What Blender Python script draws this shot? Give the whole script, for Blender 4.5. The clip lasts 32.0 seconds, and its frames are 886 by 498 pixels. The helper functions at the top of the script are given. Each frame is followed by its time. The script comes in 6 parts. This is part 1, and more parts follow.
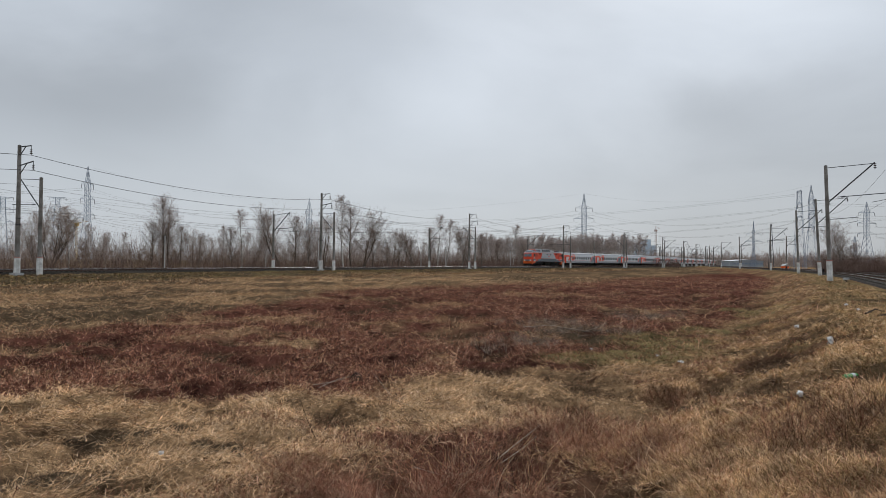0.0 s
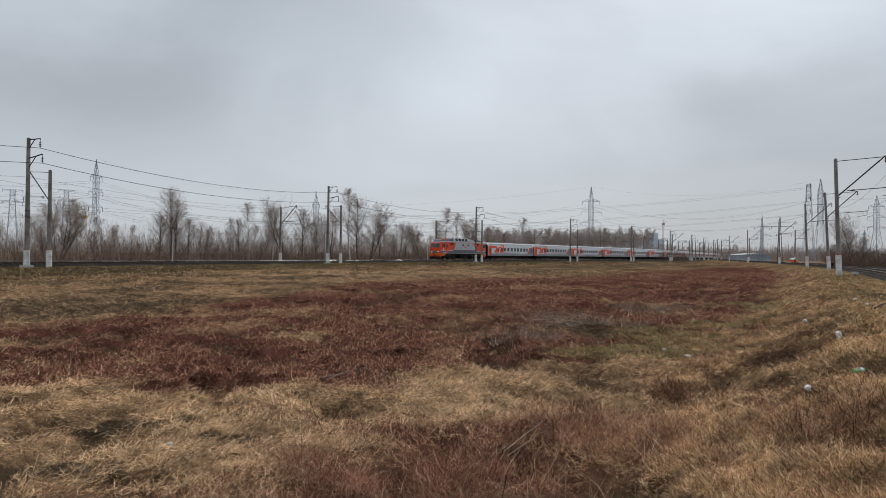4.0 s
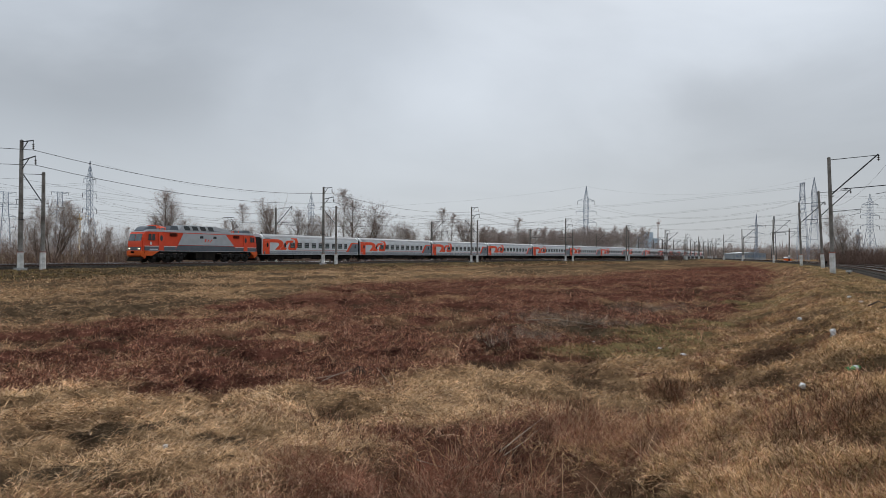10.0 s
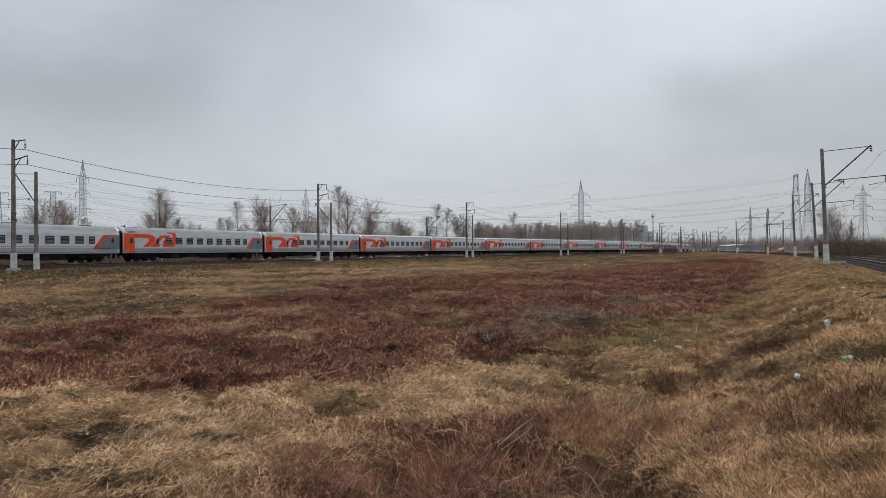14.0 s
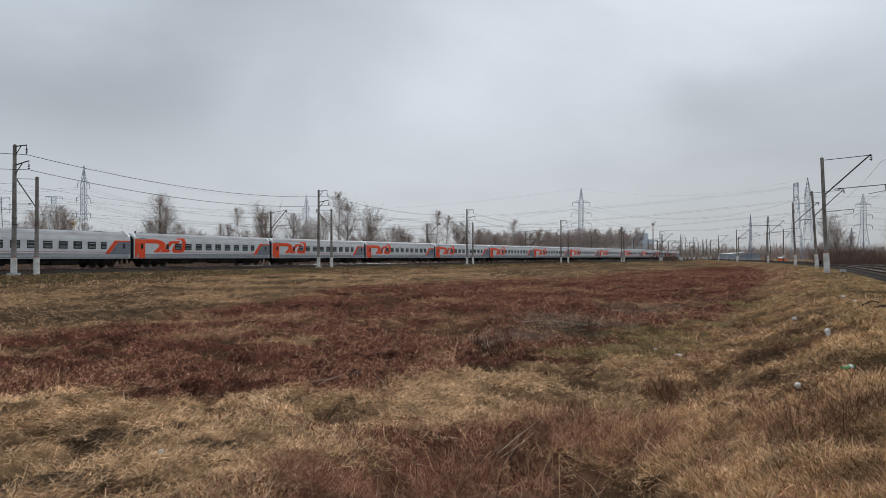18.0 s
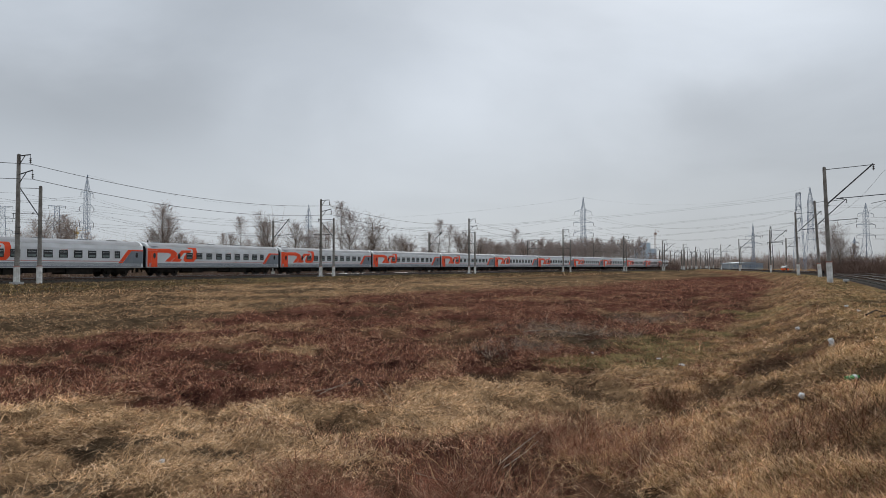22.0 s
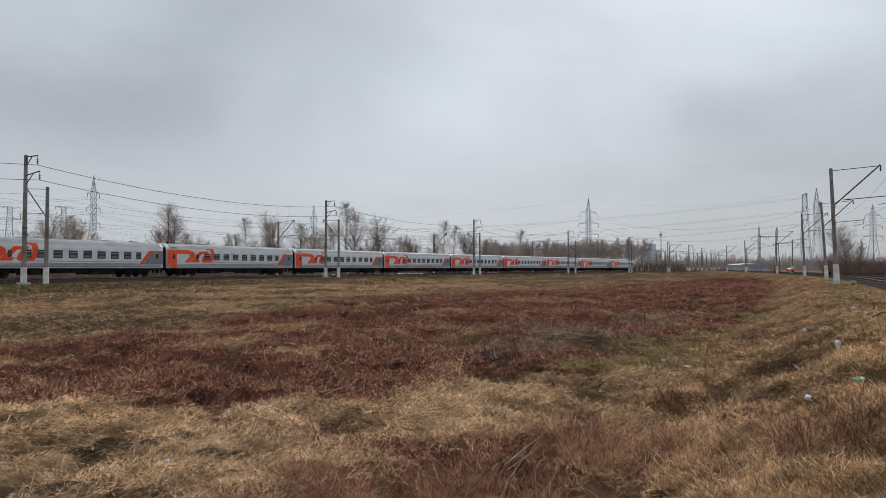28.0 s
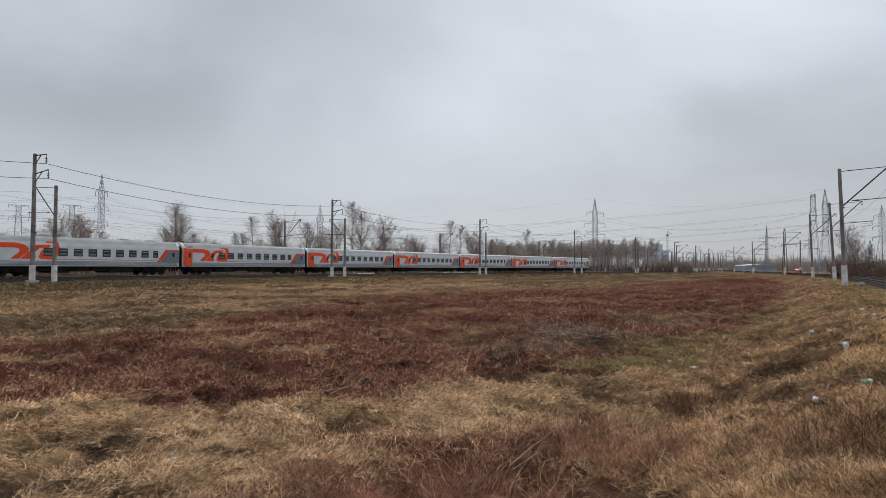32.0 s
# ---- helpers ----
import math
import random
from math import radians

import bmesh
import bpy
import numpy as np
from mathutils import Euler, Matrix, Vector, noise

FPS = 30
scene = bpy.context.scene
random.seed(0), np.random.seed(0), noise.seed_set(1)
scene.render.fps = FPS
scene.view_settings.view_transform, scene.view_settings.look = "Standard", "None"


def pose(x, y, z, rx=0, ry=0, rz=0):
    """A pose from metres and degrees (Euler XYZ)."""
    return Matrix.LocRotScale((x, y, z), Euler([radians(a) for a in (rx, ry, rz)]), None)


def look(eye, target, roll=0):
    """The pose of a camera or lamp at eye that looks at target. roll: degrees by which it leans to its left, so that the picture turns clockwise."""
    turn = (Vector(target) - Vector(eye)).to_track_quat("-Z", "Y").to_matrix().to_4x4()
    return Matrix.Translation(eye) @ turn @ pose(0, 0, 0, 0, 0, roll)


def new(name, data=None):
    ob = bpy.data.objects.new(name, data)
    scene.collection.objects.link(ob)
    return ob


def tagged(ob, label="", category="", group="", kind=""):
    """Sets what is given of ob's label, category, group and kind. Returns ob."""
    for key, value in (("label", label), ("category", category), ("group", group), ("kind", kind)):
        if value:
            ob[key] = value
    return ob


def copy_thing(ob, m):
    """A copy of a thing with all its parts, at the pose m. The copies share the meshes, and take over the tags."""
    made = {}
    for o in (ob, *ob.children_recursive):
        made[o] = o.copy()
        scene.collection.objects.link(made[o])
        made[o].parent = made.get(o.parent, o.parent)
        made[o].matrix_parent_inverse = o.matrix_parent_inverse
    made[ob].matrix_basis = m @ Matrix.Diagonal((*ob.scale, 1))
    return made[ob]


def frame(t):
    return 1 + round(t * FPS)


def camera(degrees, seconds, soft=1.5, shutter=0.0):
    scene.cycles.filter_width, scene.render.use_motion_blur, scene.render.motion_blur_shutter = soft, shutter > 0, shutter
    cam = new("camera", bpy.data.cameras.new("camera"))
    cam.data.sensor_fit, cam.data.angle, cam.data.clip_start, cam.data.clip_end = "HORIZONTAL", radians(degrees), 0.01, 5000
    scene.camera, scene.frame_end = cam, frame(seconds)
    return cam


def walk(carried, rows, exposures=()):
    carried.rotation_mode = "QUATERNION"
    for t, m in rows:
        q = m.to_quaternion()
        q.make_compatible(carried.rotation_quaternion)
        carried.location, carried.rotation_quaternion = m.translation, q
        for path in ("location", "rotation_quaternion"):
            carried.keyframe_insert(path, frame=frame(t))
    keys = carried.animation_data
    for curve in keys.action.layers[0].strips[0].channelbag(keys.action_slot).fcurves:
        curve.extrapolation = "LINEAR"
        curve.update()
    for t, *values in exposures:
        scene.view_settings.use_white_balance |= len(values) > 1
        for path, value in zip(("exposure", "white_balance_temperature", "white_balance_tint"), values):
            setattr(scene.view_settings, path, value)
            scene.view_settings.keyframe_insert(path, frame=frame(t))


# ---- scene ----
# World: z = 0 is the top of the rails of the main line, y runs away from the viewer.
EYE = 1.147
cam = camera(70.0, 32.0, soft=0.55)
walk(cam, [
    (0.0, pose(0, 0, EYE, 91.143, -0.457, 0.129)),
    (0.5, pose(0, 0, EYE, 91.011, -0.546, 0.182)),
    (1.0, pose(0, 0, EYE, 90.814, -0.427, 0.305)),
    (1.5, pose(0, 0, EYE, 90.670, -0.353, 0.410)),
    (2.0, pose(0, 0, EYE, 90.603, -0.392, 0.548)),
    (2.5, pose(0, 0, EYE, 90.565, -0.322, 0.647)),
    (3.0, pose(0, 0, EYE, 90.571, -0.541, 0.701)),
    (3.5, pose(0, 0, EYE, 90.556, -0.588, 0.727)),
    (5.5, pose(0, 0, EYE, 90.429, -0.564, 0.796)),
    (6.0, pose(0, 0, EYE, 90.472, -0.570, 0.820)),
    (6.5, pose(0, 0, EYE, 90.455, -0.532, 0.791)),
    (7.0, pose(0, 0, EYE, 90.534, -0.410, 0.686)),
    (7.5, pose(0, 0, EYE, 90.580, -0.346, 0.603)),
    (8.0, pose(0, 0, EYE, 90.681, -0.366, 0.542)),
    (8.5, pose(0, 0, EYE, 90.700, -0.388, 0.506)),
    (9.0, pose(0, 0, EYE, 90.703, -0.402, 0.494)),
    (9.5, pose(0, 0, EYE, 90.662, -0.388, 0.442)),
    (10.0, pose(0, 0, EYE, 90.548, -0.278, 0.327)),
    (10.5, pose(0, 0, EYE, 90.422, -0.018, 0.184)),
    (11.0, pose(0, 0, EYE, 90.396, 0.137, 0.150)),
    (11.5, pose(0, 0, EYE, 90.372, -0.039, 0.090)),
    (12.0, pose(0, 0, EYE, 90.384, 0.042, 0.093)),
    (12.5, pose(0, 0, EYE, 90.307, 0.079, 0.017)),
    (13.0, pose(0, 0, EYE, 90.269, 0.146, -0.020)),
    (13.5, pose(0, 0, EYE, 90.232, 0.242, -0.058)),
    (14.0, pose(0, 0, EYE, 90.144, 0.368, -0.090)),
    (14.5, pose(0, 0, EYE, 90.064, 0.346, -0.097)),
    (16.5, pose(0, 0, EYE, 90.194, 0.258, -0.111)),
    (17.0, pose(0, 0, EYE, 90.495, 0.007, -0.075)),
    (17.5, pose(0, 0, EYE, 90.704, -0.083, -0.088)),
    (18.0, pose(0, 0, EYE, 90.763, 0.099, -0.073)),
    (18.5, pose(0, 0, EYE, 90.855, 0.158, -0.096)),
    (19.0, pose(0, 0, EYE, 91.013, -0.033, -0.095)),
    (19.5, pose(0, 0, EYE, 91.233, -0.046, -0.044)),
    (20.0, pose(0, 0, EYE, 91.336, 0.008, 0.000)),
    (20.5, pose(0, 0, EYE, 91.448, 0.201, 0.026)),
    (21.0, pose(0, 0, EYE, 91.506, 0.047, 0.060)),
    (21.5, pose(0, 0, EYE, 91.553, 0.223, 0.119)),
    (22.0, pose(0, 0, EYE, 91.602, 0.066, 0.118)),
    (22.5, pose(0, 0, EYE, 91.632, -0.021, 0.099)),
    (23.0, pose(0, 0, EYE, 91.642, 0.082, 0.118)),
    (23.5, pose(0, 0, EYE, 91.682, 0.077, 0.128)),
    (24.0, pose(0, 0, EYE, 91.716, 0.053, 0.177)),
    (24.5, pose(0, 0, EYE, 91.731, 0.039, 0.218)),
    (25.0, pose(0, 0, EYE, 91.707, 0.106, 0.276)),
    (25.5, pose(0, 0, EYE, 91.758, 0.134, 0.271)),
    (27.5, pose(0, 0, EYE, 91.673, 0.009, 0.499)),
    (28.0, pose(0, 0, EYE, 91.694, -0.018, 0.555)),
    (28.5, pose(0, 0, EYE, 91.703, -0.006, 0.595)),
    (29.0, pose(0, 0, EYE, 91.699, 0.020, 0.658)),
    (29.5, pose(0, 0, EYE, 91.712, -0.002, 0.749)),
    (30.0, pose(0, 0, EYE, 91.748, -0.044, 0.815)),
    (30.5, pose(0, 0, EYE, 91.737, -0.061, 0.871)),
    (31.0, pose(0, 0, EYE, 91.704, -0.123, 0.936)),
    (31.5, pose(0, 0, EYE, 91.691, -0.116, 1.036)),
    (32.0, pose(0, 0, EYE, 91.659, -0.245, 1.092)),
])

# ---------------------------------------------------------------- light
SUN_AZ, SUN_EL = radians(18), radians(42)
SUN_DIR = (math.sin(SUN_AZ) * math.cos(SUN_EL), math.cos(SUN_AZ) * math.cos(SUN_EL), math.sin(SUN_EL))
world = bpy.data.worlds.new("overcast_sky")
scene.world = world
world.use_nodes = True
wn, wl = world.node_tree.nodes, world.node_tree.links
wn.clear()
w_out = wn.new("ShaderNodeOutputWorld")
w_sky = wn.new("ShaderNodeTexSky")
w_sky.sky_type = "NISHITA"
w_sky.sun_disc = False
w_sky.sun_elevation = SUN_EL
w_sky.sun_rotation = SUN_AZ
w_sky.air_density, w_sky.dust_density = 1.0, 2.0
w_bg1 = wn.new("ShaderNodeBackground")
w_bg1.inputs["Strength"].default_value = 0.05
wl.new(w_sky.outputs[0], w_bg1.inputs["Color"])
# the cloud deck: layered noise over the sky's dome
w_co = wn.new("ShaderNodeTexCoord")
w_sep = wn.new("ShaderNodeSeparateXYZ")
wl.new(w_co.outputs["Generated"], w_sep.inputs[0])
w_abs = wn.new("ShaderNodeMath")
w_abs.operation = "MAXIMUM"
w_abs.inputs[1].default_value = 0.0
wl.new(w_sep.outputs["Z"], w_abs.inputs[0])
w_den = wn.new("ShaderNodeMath")
w_den.operation = "ADD"
w_den.inputs[1].default_value = 0.16
wl.new(w_abs.outputs[0], w_den.inputs[0])
w_dx = wn.new("ShaderNodeMath")
w_dx.operation = "DIVIDE"
wl.new(w_sep.outputs["X"], w_dx.inputs[0])
wl.new(w_den.outputs[0], w_dx.inputs[1])
w_dy = wn.new("ShaderNodeMath")
w_dy.operation = "DIVIDE"
wl.new(w_sep.outputs["Y"], w_dy.inputs[0])
wl.new(w_den.outputs[0], w_dy.inputs[1])
w_com = wn.new("ShaderNodeCombineXYZ")
wl.new(w_dx.outputs[0], w_com.inputs[0])
wl.new(w_dy.outputs[0], w_com.inputs[1])
w_n1 = wn.new("ShaderNodeTexNoise")
w_n1.inputs["Scale"].default_value = 0.6
w_n1.inputs["Detail"].default_value = 7.0
w_n1.inputs["Roughness"].default_value = 0.52
w_n1.inputs["Distortion"].default_value = 0.4
wl.new(w_com.outputs[0], w_n1.inputs["Vector"])
w_r = wn.new("ShaderNodeValToRGB")
w_r.color_ramp.elements[0].position = 0.20
w_r.color_ramp.elements[0].color = (0.385, 0.428, 0.482, 1)
w_r.color_ramp.elements[1].position = 0.74
w_r.color_ramp.elements[1].color = (0.665, 0.72, 0.79, 1)
wl.new(w_n1.outputs["Fac"], w_r.inputs[0])
# paler, greyer air towards the horizon
w_hz = wn.new("ShaderNodeMapRange")
w_hz.inputs["From Min"].default_value = 0.0
w_hz.inputs["From Max"].default_value = 0.30
w_hz.inputs["To Min"].default_value = 1.0
w_hz.inputs["To Max"].default_value = 0.0
wl.new(w_abs.outputs[0], w_hz.inputs["Value"])
w_mix = wn.new("ShaderNodeMixRGB")
w_mix.inputs[2].default_value = (0.52, 0.556, 0.592, 1)
wl.new(w_hz.outputs[0], w_mix.inputs[0])
wl.new(w_r.outputs[0], w_mix.inputs[1])
w_dot = wn.new("ShaderNodeVectorMath")
w_dot.operation = "DOT_PRODUCT"
w_dot.inputs[1].default_value = SUN_DIR
wl.new(w_co.outputs["Generated"], w_dot.inputs[0])
w_glow = wn.new("ShaderNodeMapRange")
w_glow.interpolation_type = "SMOOTHSTEP"
w_glow.inputs["From Min"].default_value = 0.55
w_glow.inputs["From Max"].default_value = 1.0
w_glow.inputs["To Min"].default_value = 0.98
w_glow.inputs["To Max"].default_value = 1.25
wl.new(w_dot.outputs["Value"], w_glow.inputs["Value"])
# an overcast dome is about twice as bright overhead as lower down
w_zen = wn.new("ShaderNodeMapRange")
w_zen.inputs["From Min"].default_value = 0.42
w_zen.inputs["From Max"].default_value = 1.0
w_zen.inputs["To Min"].default_value = 1.0
w_zen.inputs["To Max"].default_value = 2.1
wl.new(w_abs.outputs[0], w_zen.inputs["Value"])
w_str = wn.new("ShaderNodeMath")
w_str.operation = "MULTIPLY"
wl.new(w_glow.outputs[0], w_str.inputs[0])
wl.new(w_zen.outputs[0], w_str.inputs[1])
# thicker and thinner banks in the cloud deck ahead: bearing, height, half width, half height, gain
w_warp = wn.new("ShaderNodeTexNoise")
w_warp.inputs["Scale"].default_value, w_warp.inputs["Detail"].default_value = 3.0, 4
wl.new(w_co.outputs["Generated"], w_warp.inputs["Vector"])


def sky_math(op, a, b):
    node = wn.new("ShaderNodeMath")
    node.operation = op
    for k, value in enumerate((a, b)):
        if isinstance(value, float):
            node.inputs[k].default_value = value
        else:
            wl.new(value, node.inputs[k])
    return node.outputs[0]


w_bear = sky_math("ARCTAN2", w_sep.outputs["X"], w_sep.outputs["Y"])
w_bear = sky_math("ADD", w_bear, sky_math("MULTIPLY", sky_math("SUBTRACT", w_warp.outputs["Fac"], 0.5), 0.5))
w_high = sky_math("ADD", w_sep.outputs["Z"], sky_math("MULTIPLY", sky_math("SUBTRACT", w_n1.outputs["Fac"], 0.5), 0.22))
w_gain = None
for az, up, half_az, half_up, gain in ((-0.43, 0.22, 0.26, 0.09, -0.20), (-0.24, 0.38, 0.24, 0.14, -0.17), (0.46, 0.21, 0.16, 0.06, -0.12), (0.15, 0.33, 0.14, 0.09, -0.07),
                                       (-0.58, 0.36, 0.18, 0.10, 0.07), (-0.12, 0.24, 0.18, 0.08, 0.06), (0.32, 0.36, 0.25, 0.12, 0.06), (-0.45, 0.08, 0.40, 0.12, 0.10), (0.55, 0.06, 0.38, 0.15, -0.16)):
    du = sky_math("DIVIDE", sky_math("SUBTRACT", w_bear, az), half_az)
    dv = sky_math("DIVIDE", sky_math("SUBTRACT", w_high, up), half_up)
    near = sky_math("SUBTRACT", 1.6, sky_math("SQRT", sky_math("ADD", sky_math("MULTIPLY", du, du), sky_math("MULTIPLY", dv, dv)), 0.0))
    fall = wn.new("ShaderNodeMapRange")
    fall.interpolation_type = "SMOOTHERSTEP"
    fall.inputs["From Max"].default_value, fall.inputs["To Max"].default_value = 1.6, gain
    wl.new(near, fall.inputs["Value"])
    w_gain = fall.outputs[0] if w_gain is None else sky_math("ADD", w_gain, fall.outputs[0])
w_full = sky_math("MULTIPLY", w_str.outputs[0], sky_math("ADD", w_gain, 1.0))
w_bg2 = wn.new("ShaderNodeBackground")
wl.new(w_full, w_bg2.inputs["Strength"])
wl.new(w_mix.outputs[0], w_bg2.inputs["Color"])
w_add = wn.new("ShaderNodeMixShader")
w_add.inputs[0].default_value = 0.9
wl.new(w_bg1.outputs[0], w_add.inputs[1])
wl.new(w_bg2.outputs[0], w_add.inputs[2])
wl.new(w_add.outputs[0], w_out.inputs[0])

sun_data = bpy.data.lights.new("sun", "SUN")
sun_data.energy, sun_data.angle, sun_data.color = 1.5, radians(11), (1.0, 0.96, 0.9)
sun = new("sun", sun_data)
sun.matrix_world = look(Vector(SUN_DIR) * 200, (0, 0, 0))

# ---------------------------------------------------------------- materials


def mat(name, c1, c2=None, scale=3.0, rough=0.8, metal=0.0, bump=0.0, c3=None, scale2=None, spec=0.4, island=0.0, obj=0.0):
    """A surface of two mixed tones, with a second, larger scale of wear, fine relief and a shift from piece to piece."""
    m = bpy.data.materials.new(name)
    m.use_nodes = True
    n, l = m.node_tree.nodes, m.node_tree.links
    b = n["Principled BSDF"]
    b.inputs["Roughness"].default_value, b.inputs["Metallic"].default_value = rough, metal
    b.inputs["Specular IOR Level"].default_value = spec if rough < 0.85 else 0.04
    c2 = c2 or tuple(v * 0.75 for v in c1)
    co = n.new("ShaderNodeTexCoord")
    t1 = n.new("ShaderNodeTexNoise")
    t1.inputs["Scale"].default_value, t1.inputs["Detail"].default_value = scale, 6
    l.new(co.outputs["Object"], t1.inputs["Vector"])
    r1 = n.new("ShaderNodeValToRGB")
    r1.color_ramp.elements[0].position, r1.color_ramp.elements[1].position = 0.32, 0.68
    r1.color_ramp.elements[0].color, r1.color_ramp.elements[1].color = (*c2, 1), (*c1, 1)
    l.new(t1.outputs["Fac"], r1.inputs[0])
    col = r1.outputs[0]
    if c3:
        t2 = n.new("ShaderNodeTexNoise")
        t2.inputs["Scale"].default_value, t2.inputs["Detail"].default_value = scale2 or scale * 0.13, 4
        l.new(co.outputs["Object"], t2.inputs["Vector"])
        r2 = n.new("ShaderNodeValToRGB")
        r2.color_ramp.elements[0].position, r2.color_ramp.elements[1].position = 0.42, 0.66
        l.new(t2.outputs["Fac"], r2.inputs[0])
        mx = n.new("ShaderNodeMixRGB")
        mx.inputs[2].default_value = (*c3, 1)
        l.new(r2.outputs[0], mx.inputs[0])
        l.new(col, mx.inputs[1])
        col = mx.outputs[0]
    for amount, node, socket in ((island, "ShaderNodeNewGeometry", "Random Per Island"), (obj, "ShaderNodeObjectInfo", "Random")):
        if amount:
            g = n.new(node)
            mr = n.new("ShaderNodeMapRange")
            mr.inputs["To Min"].default_value, mr.inputs["To Max"].default_value = 1 - amount, 1 + amount
            l.new(g.outputs[socket], mr.inputs["Value"])
            hs = n.new("ShaderNodeHueSaturation")
            l.new(mr.outputs[0], hs.inputs["Value"])
            l.new(col, hs.inputs["Color"])
            col = hs.outputs[0]
    l.new(col, b.inputs["Base Color"])
    if bump:
        bp = n.new("ShaderNodeBump")
        bp.inputs["Strength"].default_value = bump
        bp.inputs["Distance"].default_value = 0.02
        l.new(t1.outputs["Fac"], bp.inputs["Height"])
        l.new(bp.outputs[0], b.inputs["Normal"])
    return m


M_CONC = mat("weathered_concrete", (0.30, 0.29, 0.265), (0.19, 0.18, 0.165), 6, 0.9, bump=0.3, c3=(0.12, 0.105, 0.09), scale2=0.7)
M_WHITE = mat("whitewash", (0.74, 0.74, 0.72), (0.60, 0.60, 0.58), 5, 0.85, bump=0.2, c3=(0.42, 0.41, 0.38), scale2=2.0)
M_SHEDLOW = mat("pale_plaster", (0.46, 0.47, 0.47), (0.36, 0.37, 0.37), 0.5, 0.8, c3=(0.3, 0.3, 0.3), scale2=0.1)
M_REDMARK = mat("faded_red_paint", (0.42, 0.12, 0.09), (0.30, 0.12, 0.10), 8, 0.8)
M_STEEL = mat("dark_galvanised_steel", (0.075, 0.08, 0.085), (0.04, 0.042, 0.045), 9, 0.55, 0.5)
M_WIRE = mat("weathered_wire", (0.05, 0.052, 0.055), (0.03, 0.03, 0.03), 4, 0.6, 0.6)
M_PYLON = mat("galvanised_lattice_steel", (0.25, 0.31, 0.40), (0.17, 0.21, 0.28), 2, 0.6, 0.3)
M_INSUL = mat("brown_porcelain", (0.06, 0.045, 0.045), (0.03, 0.02, 0.02), 9, 0.25)
M_BALLAST = mat("oily_crushed_stone_ballast", (0.036, 0.031, 0.027), (0.010, 0.009, 0.008), 14, 0.95, bump=0.9, c3=(0.045, 0.037, 0.031), scale2=0.5)
M_RAIL_DULL = mat("dull_rail_top", (0.26, 0.245, 0.235), (0.17, 0.155, 0.145), 4, 0.42, 0.8)
M_RAIL = mat("polished_rail_top", (0.45, 0.45, 0.46), (0.3, 0.3, 0.31), 3, 0.35, 1.0)
M_RAILSIDE = mat("rusty_rail_web", (0.09, 0.055, 0.04), (0.05, 0.035, 0.028), 8, 0.9)
M_SLEEPER = mat("grimy_concrete_sleeper", (0.10, 0.09, 0.08), (0.055, 0.05, 0.044), 8, 0.95)

M_CGREY = mat("light_grey_coach_paint", (0.70, 0.72, 0.735), (0.64, 0.66, 0.675), 1.2, 0.36, c3=(0.56, 0.57, 0.57), scale2=0.6, obj=0.05)
M_CROOF = mat("pale_grey_roof_paint", (0.29, 0.30, 0.315), (0.24, 0.25, 0.26), 0.8, 0.6, c3=(0.18, 0.18, 0.18), scale2=0.4)
M_CDARK = mat("slate_grey_coach_paint", (0.20, 0.225, 0.25), (0.165, 0.185, 0.21), 1.5, 0.42)
M_CRED = mat("signal_red_paint", (0.88, 0.095, 0.03), (0.80, 0.082, 0.026), 1.5, 0.45, spec=0.25, obj=0.05)
M_CPINK = mat("thin_faded_red_stripe_paint", (0.56, 0.32, 0.30), (0.50, 0.28, 0.27), 2, 0.45)
M_ORANGE = mat("orange_bumper_paint", (0.82, 0.13, 0.018), (0.70, 0.11, 0.016), 2, 0.4)
M_UNDER = mat("grimy_underframe", (0.016, 0.015, 0.014), (0.008, 0.008, 0.008), 3, 0.9, spec=0.15, c3=(0.028, 0.024, 0.02), scale2=1.0)
M_GEAR = mat("dusty_running_gear", (0.05, 0.048, 0.046), (0.02, 0.019, 0.018), 4, 0.8, spec=0.2)
M_BELLOWS = mat("black_rubber_bellows", (0.018, 0.018, 0.019), (0.01, 0.01, 0.011), 5, 0.7)
M_WHEEL = mat("brake_dusted_wheel", (0.035, 0.03, 0.027), (0.016, 0.014, 0.013), 5, 0.75, 0.2, spec=0.2)
M_GLASS = mat("dark_tinted_glass", (0.022, 0.027, 0.03), (0.014, 0.017, 0.02), 0.6, 0.08, spec=0.6, obj=0.3)
M_LOWER_PANE = mat("grey_green_lower_pane", (0.15, 0.19, 0.18), (0.09, 0.12, 0.115), 1.5, 0.2, spec=0.6)
M_BLIND = mat("pale_window_vent", (0.46, 0.48, 0.48), (0.34, 0.36, 0.37), 2, 0.4)
# base lifted above the other glass to paint in the sky's reflection
M_SCREEN = mat("sky_lit_windscreen_glass", (0.13, 0.15, 0.16), (0.07, 0.085, 0.095), 0.8, 0.06, spec=1.0)
M_LGREY = mat("locomotive_grey_paint", (0.47, 0.485, 0.50), (0.41, 0.425, 0.44), 1.5, 0.4)
M_LDARK = mat("locomotive_slate_paint", (0.125, 0.14, 0.16), (0.10, 0.115, 0.13), 1.5, 0.42)
M_LRED = mat("locomotive_red_paint", (0.82, 0.085, 0.03), (0.74, 0.07, 0.026), 1.5, 0.38)
M_LWHITE = mat("white_lettering_paint", (0.75, 0.75, 0.74), (0.65, 0.65, 0.64), 3, 0.5)

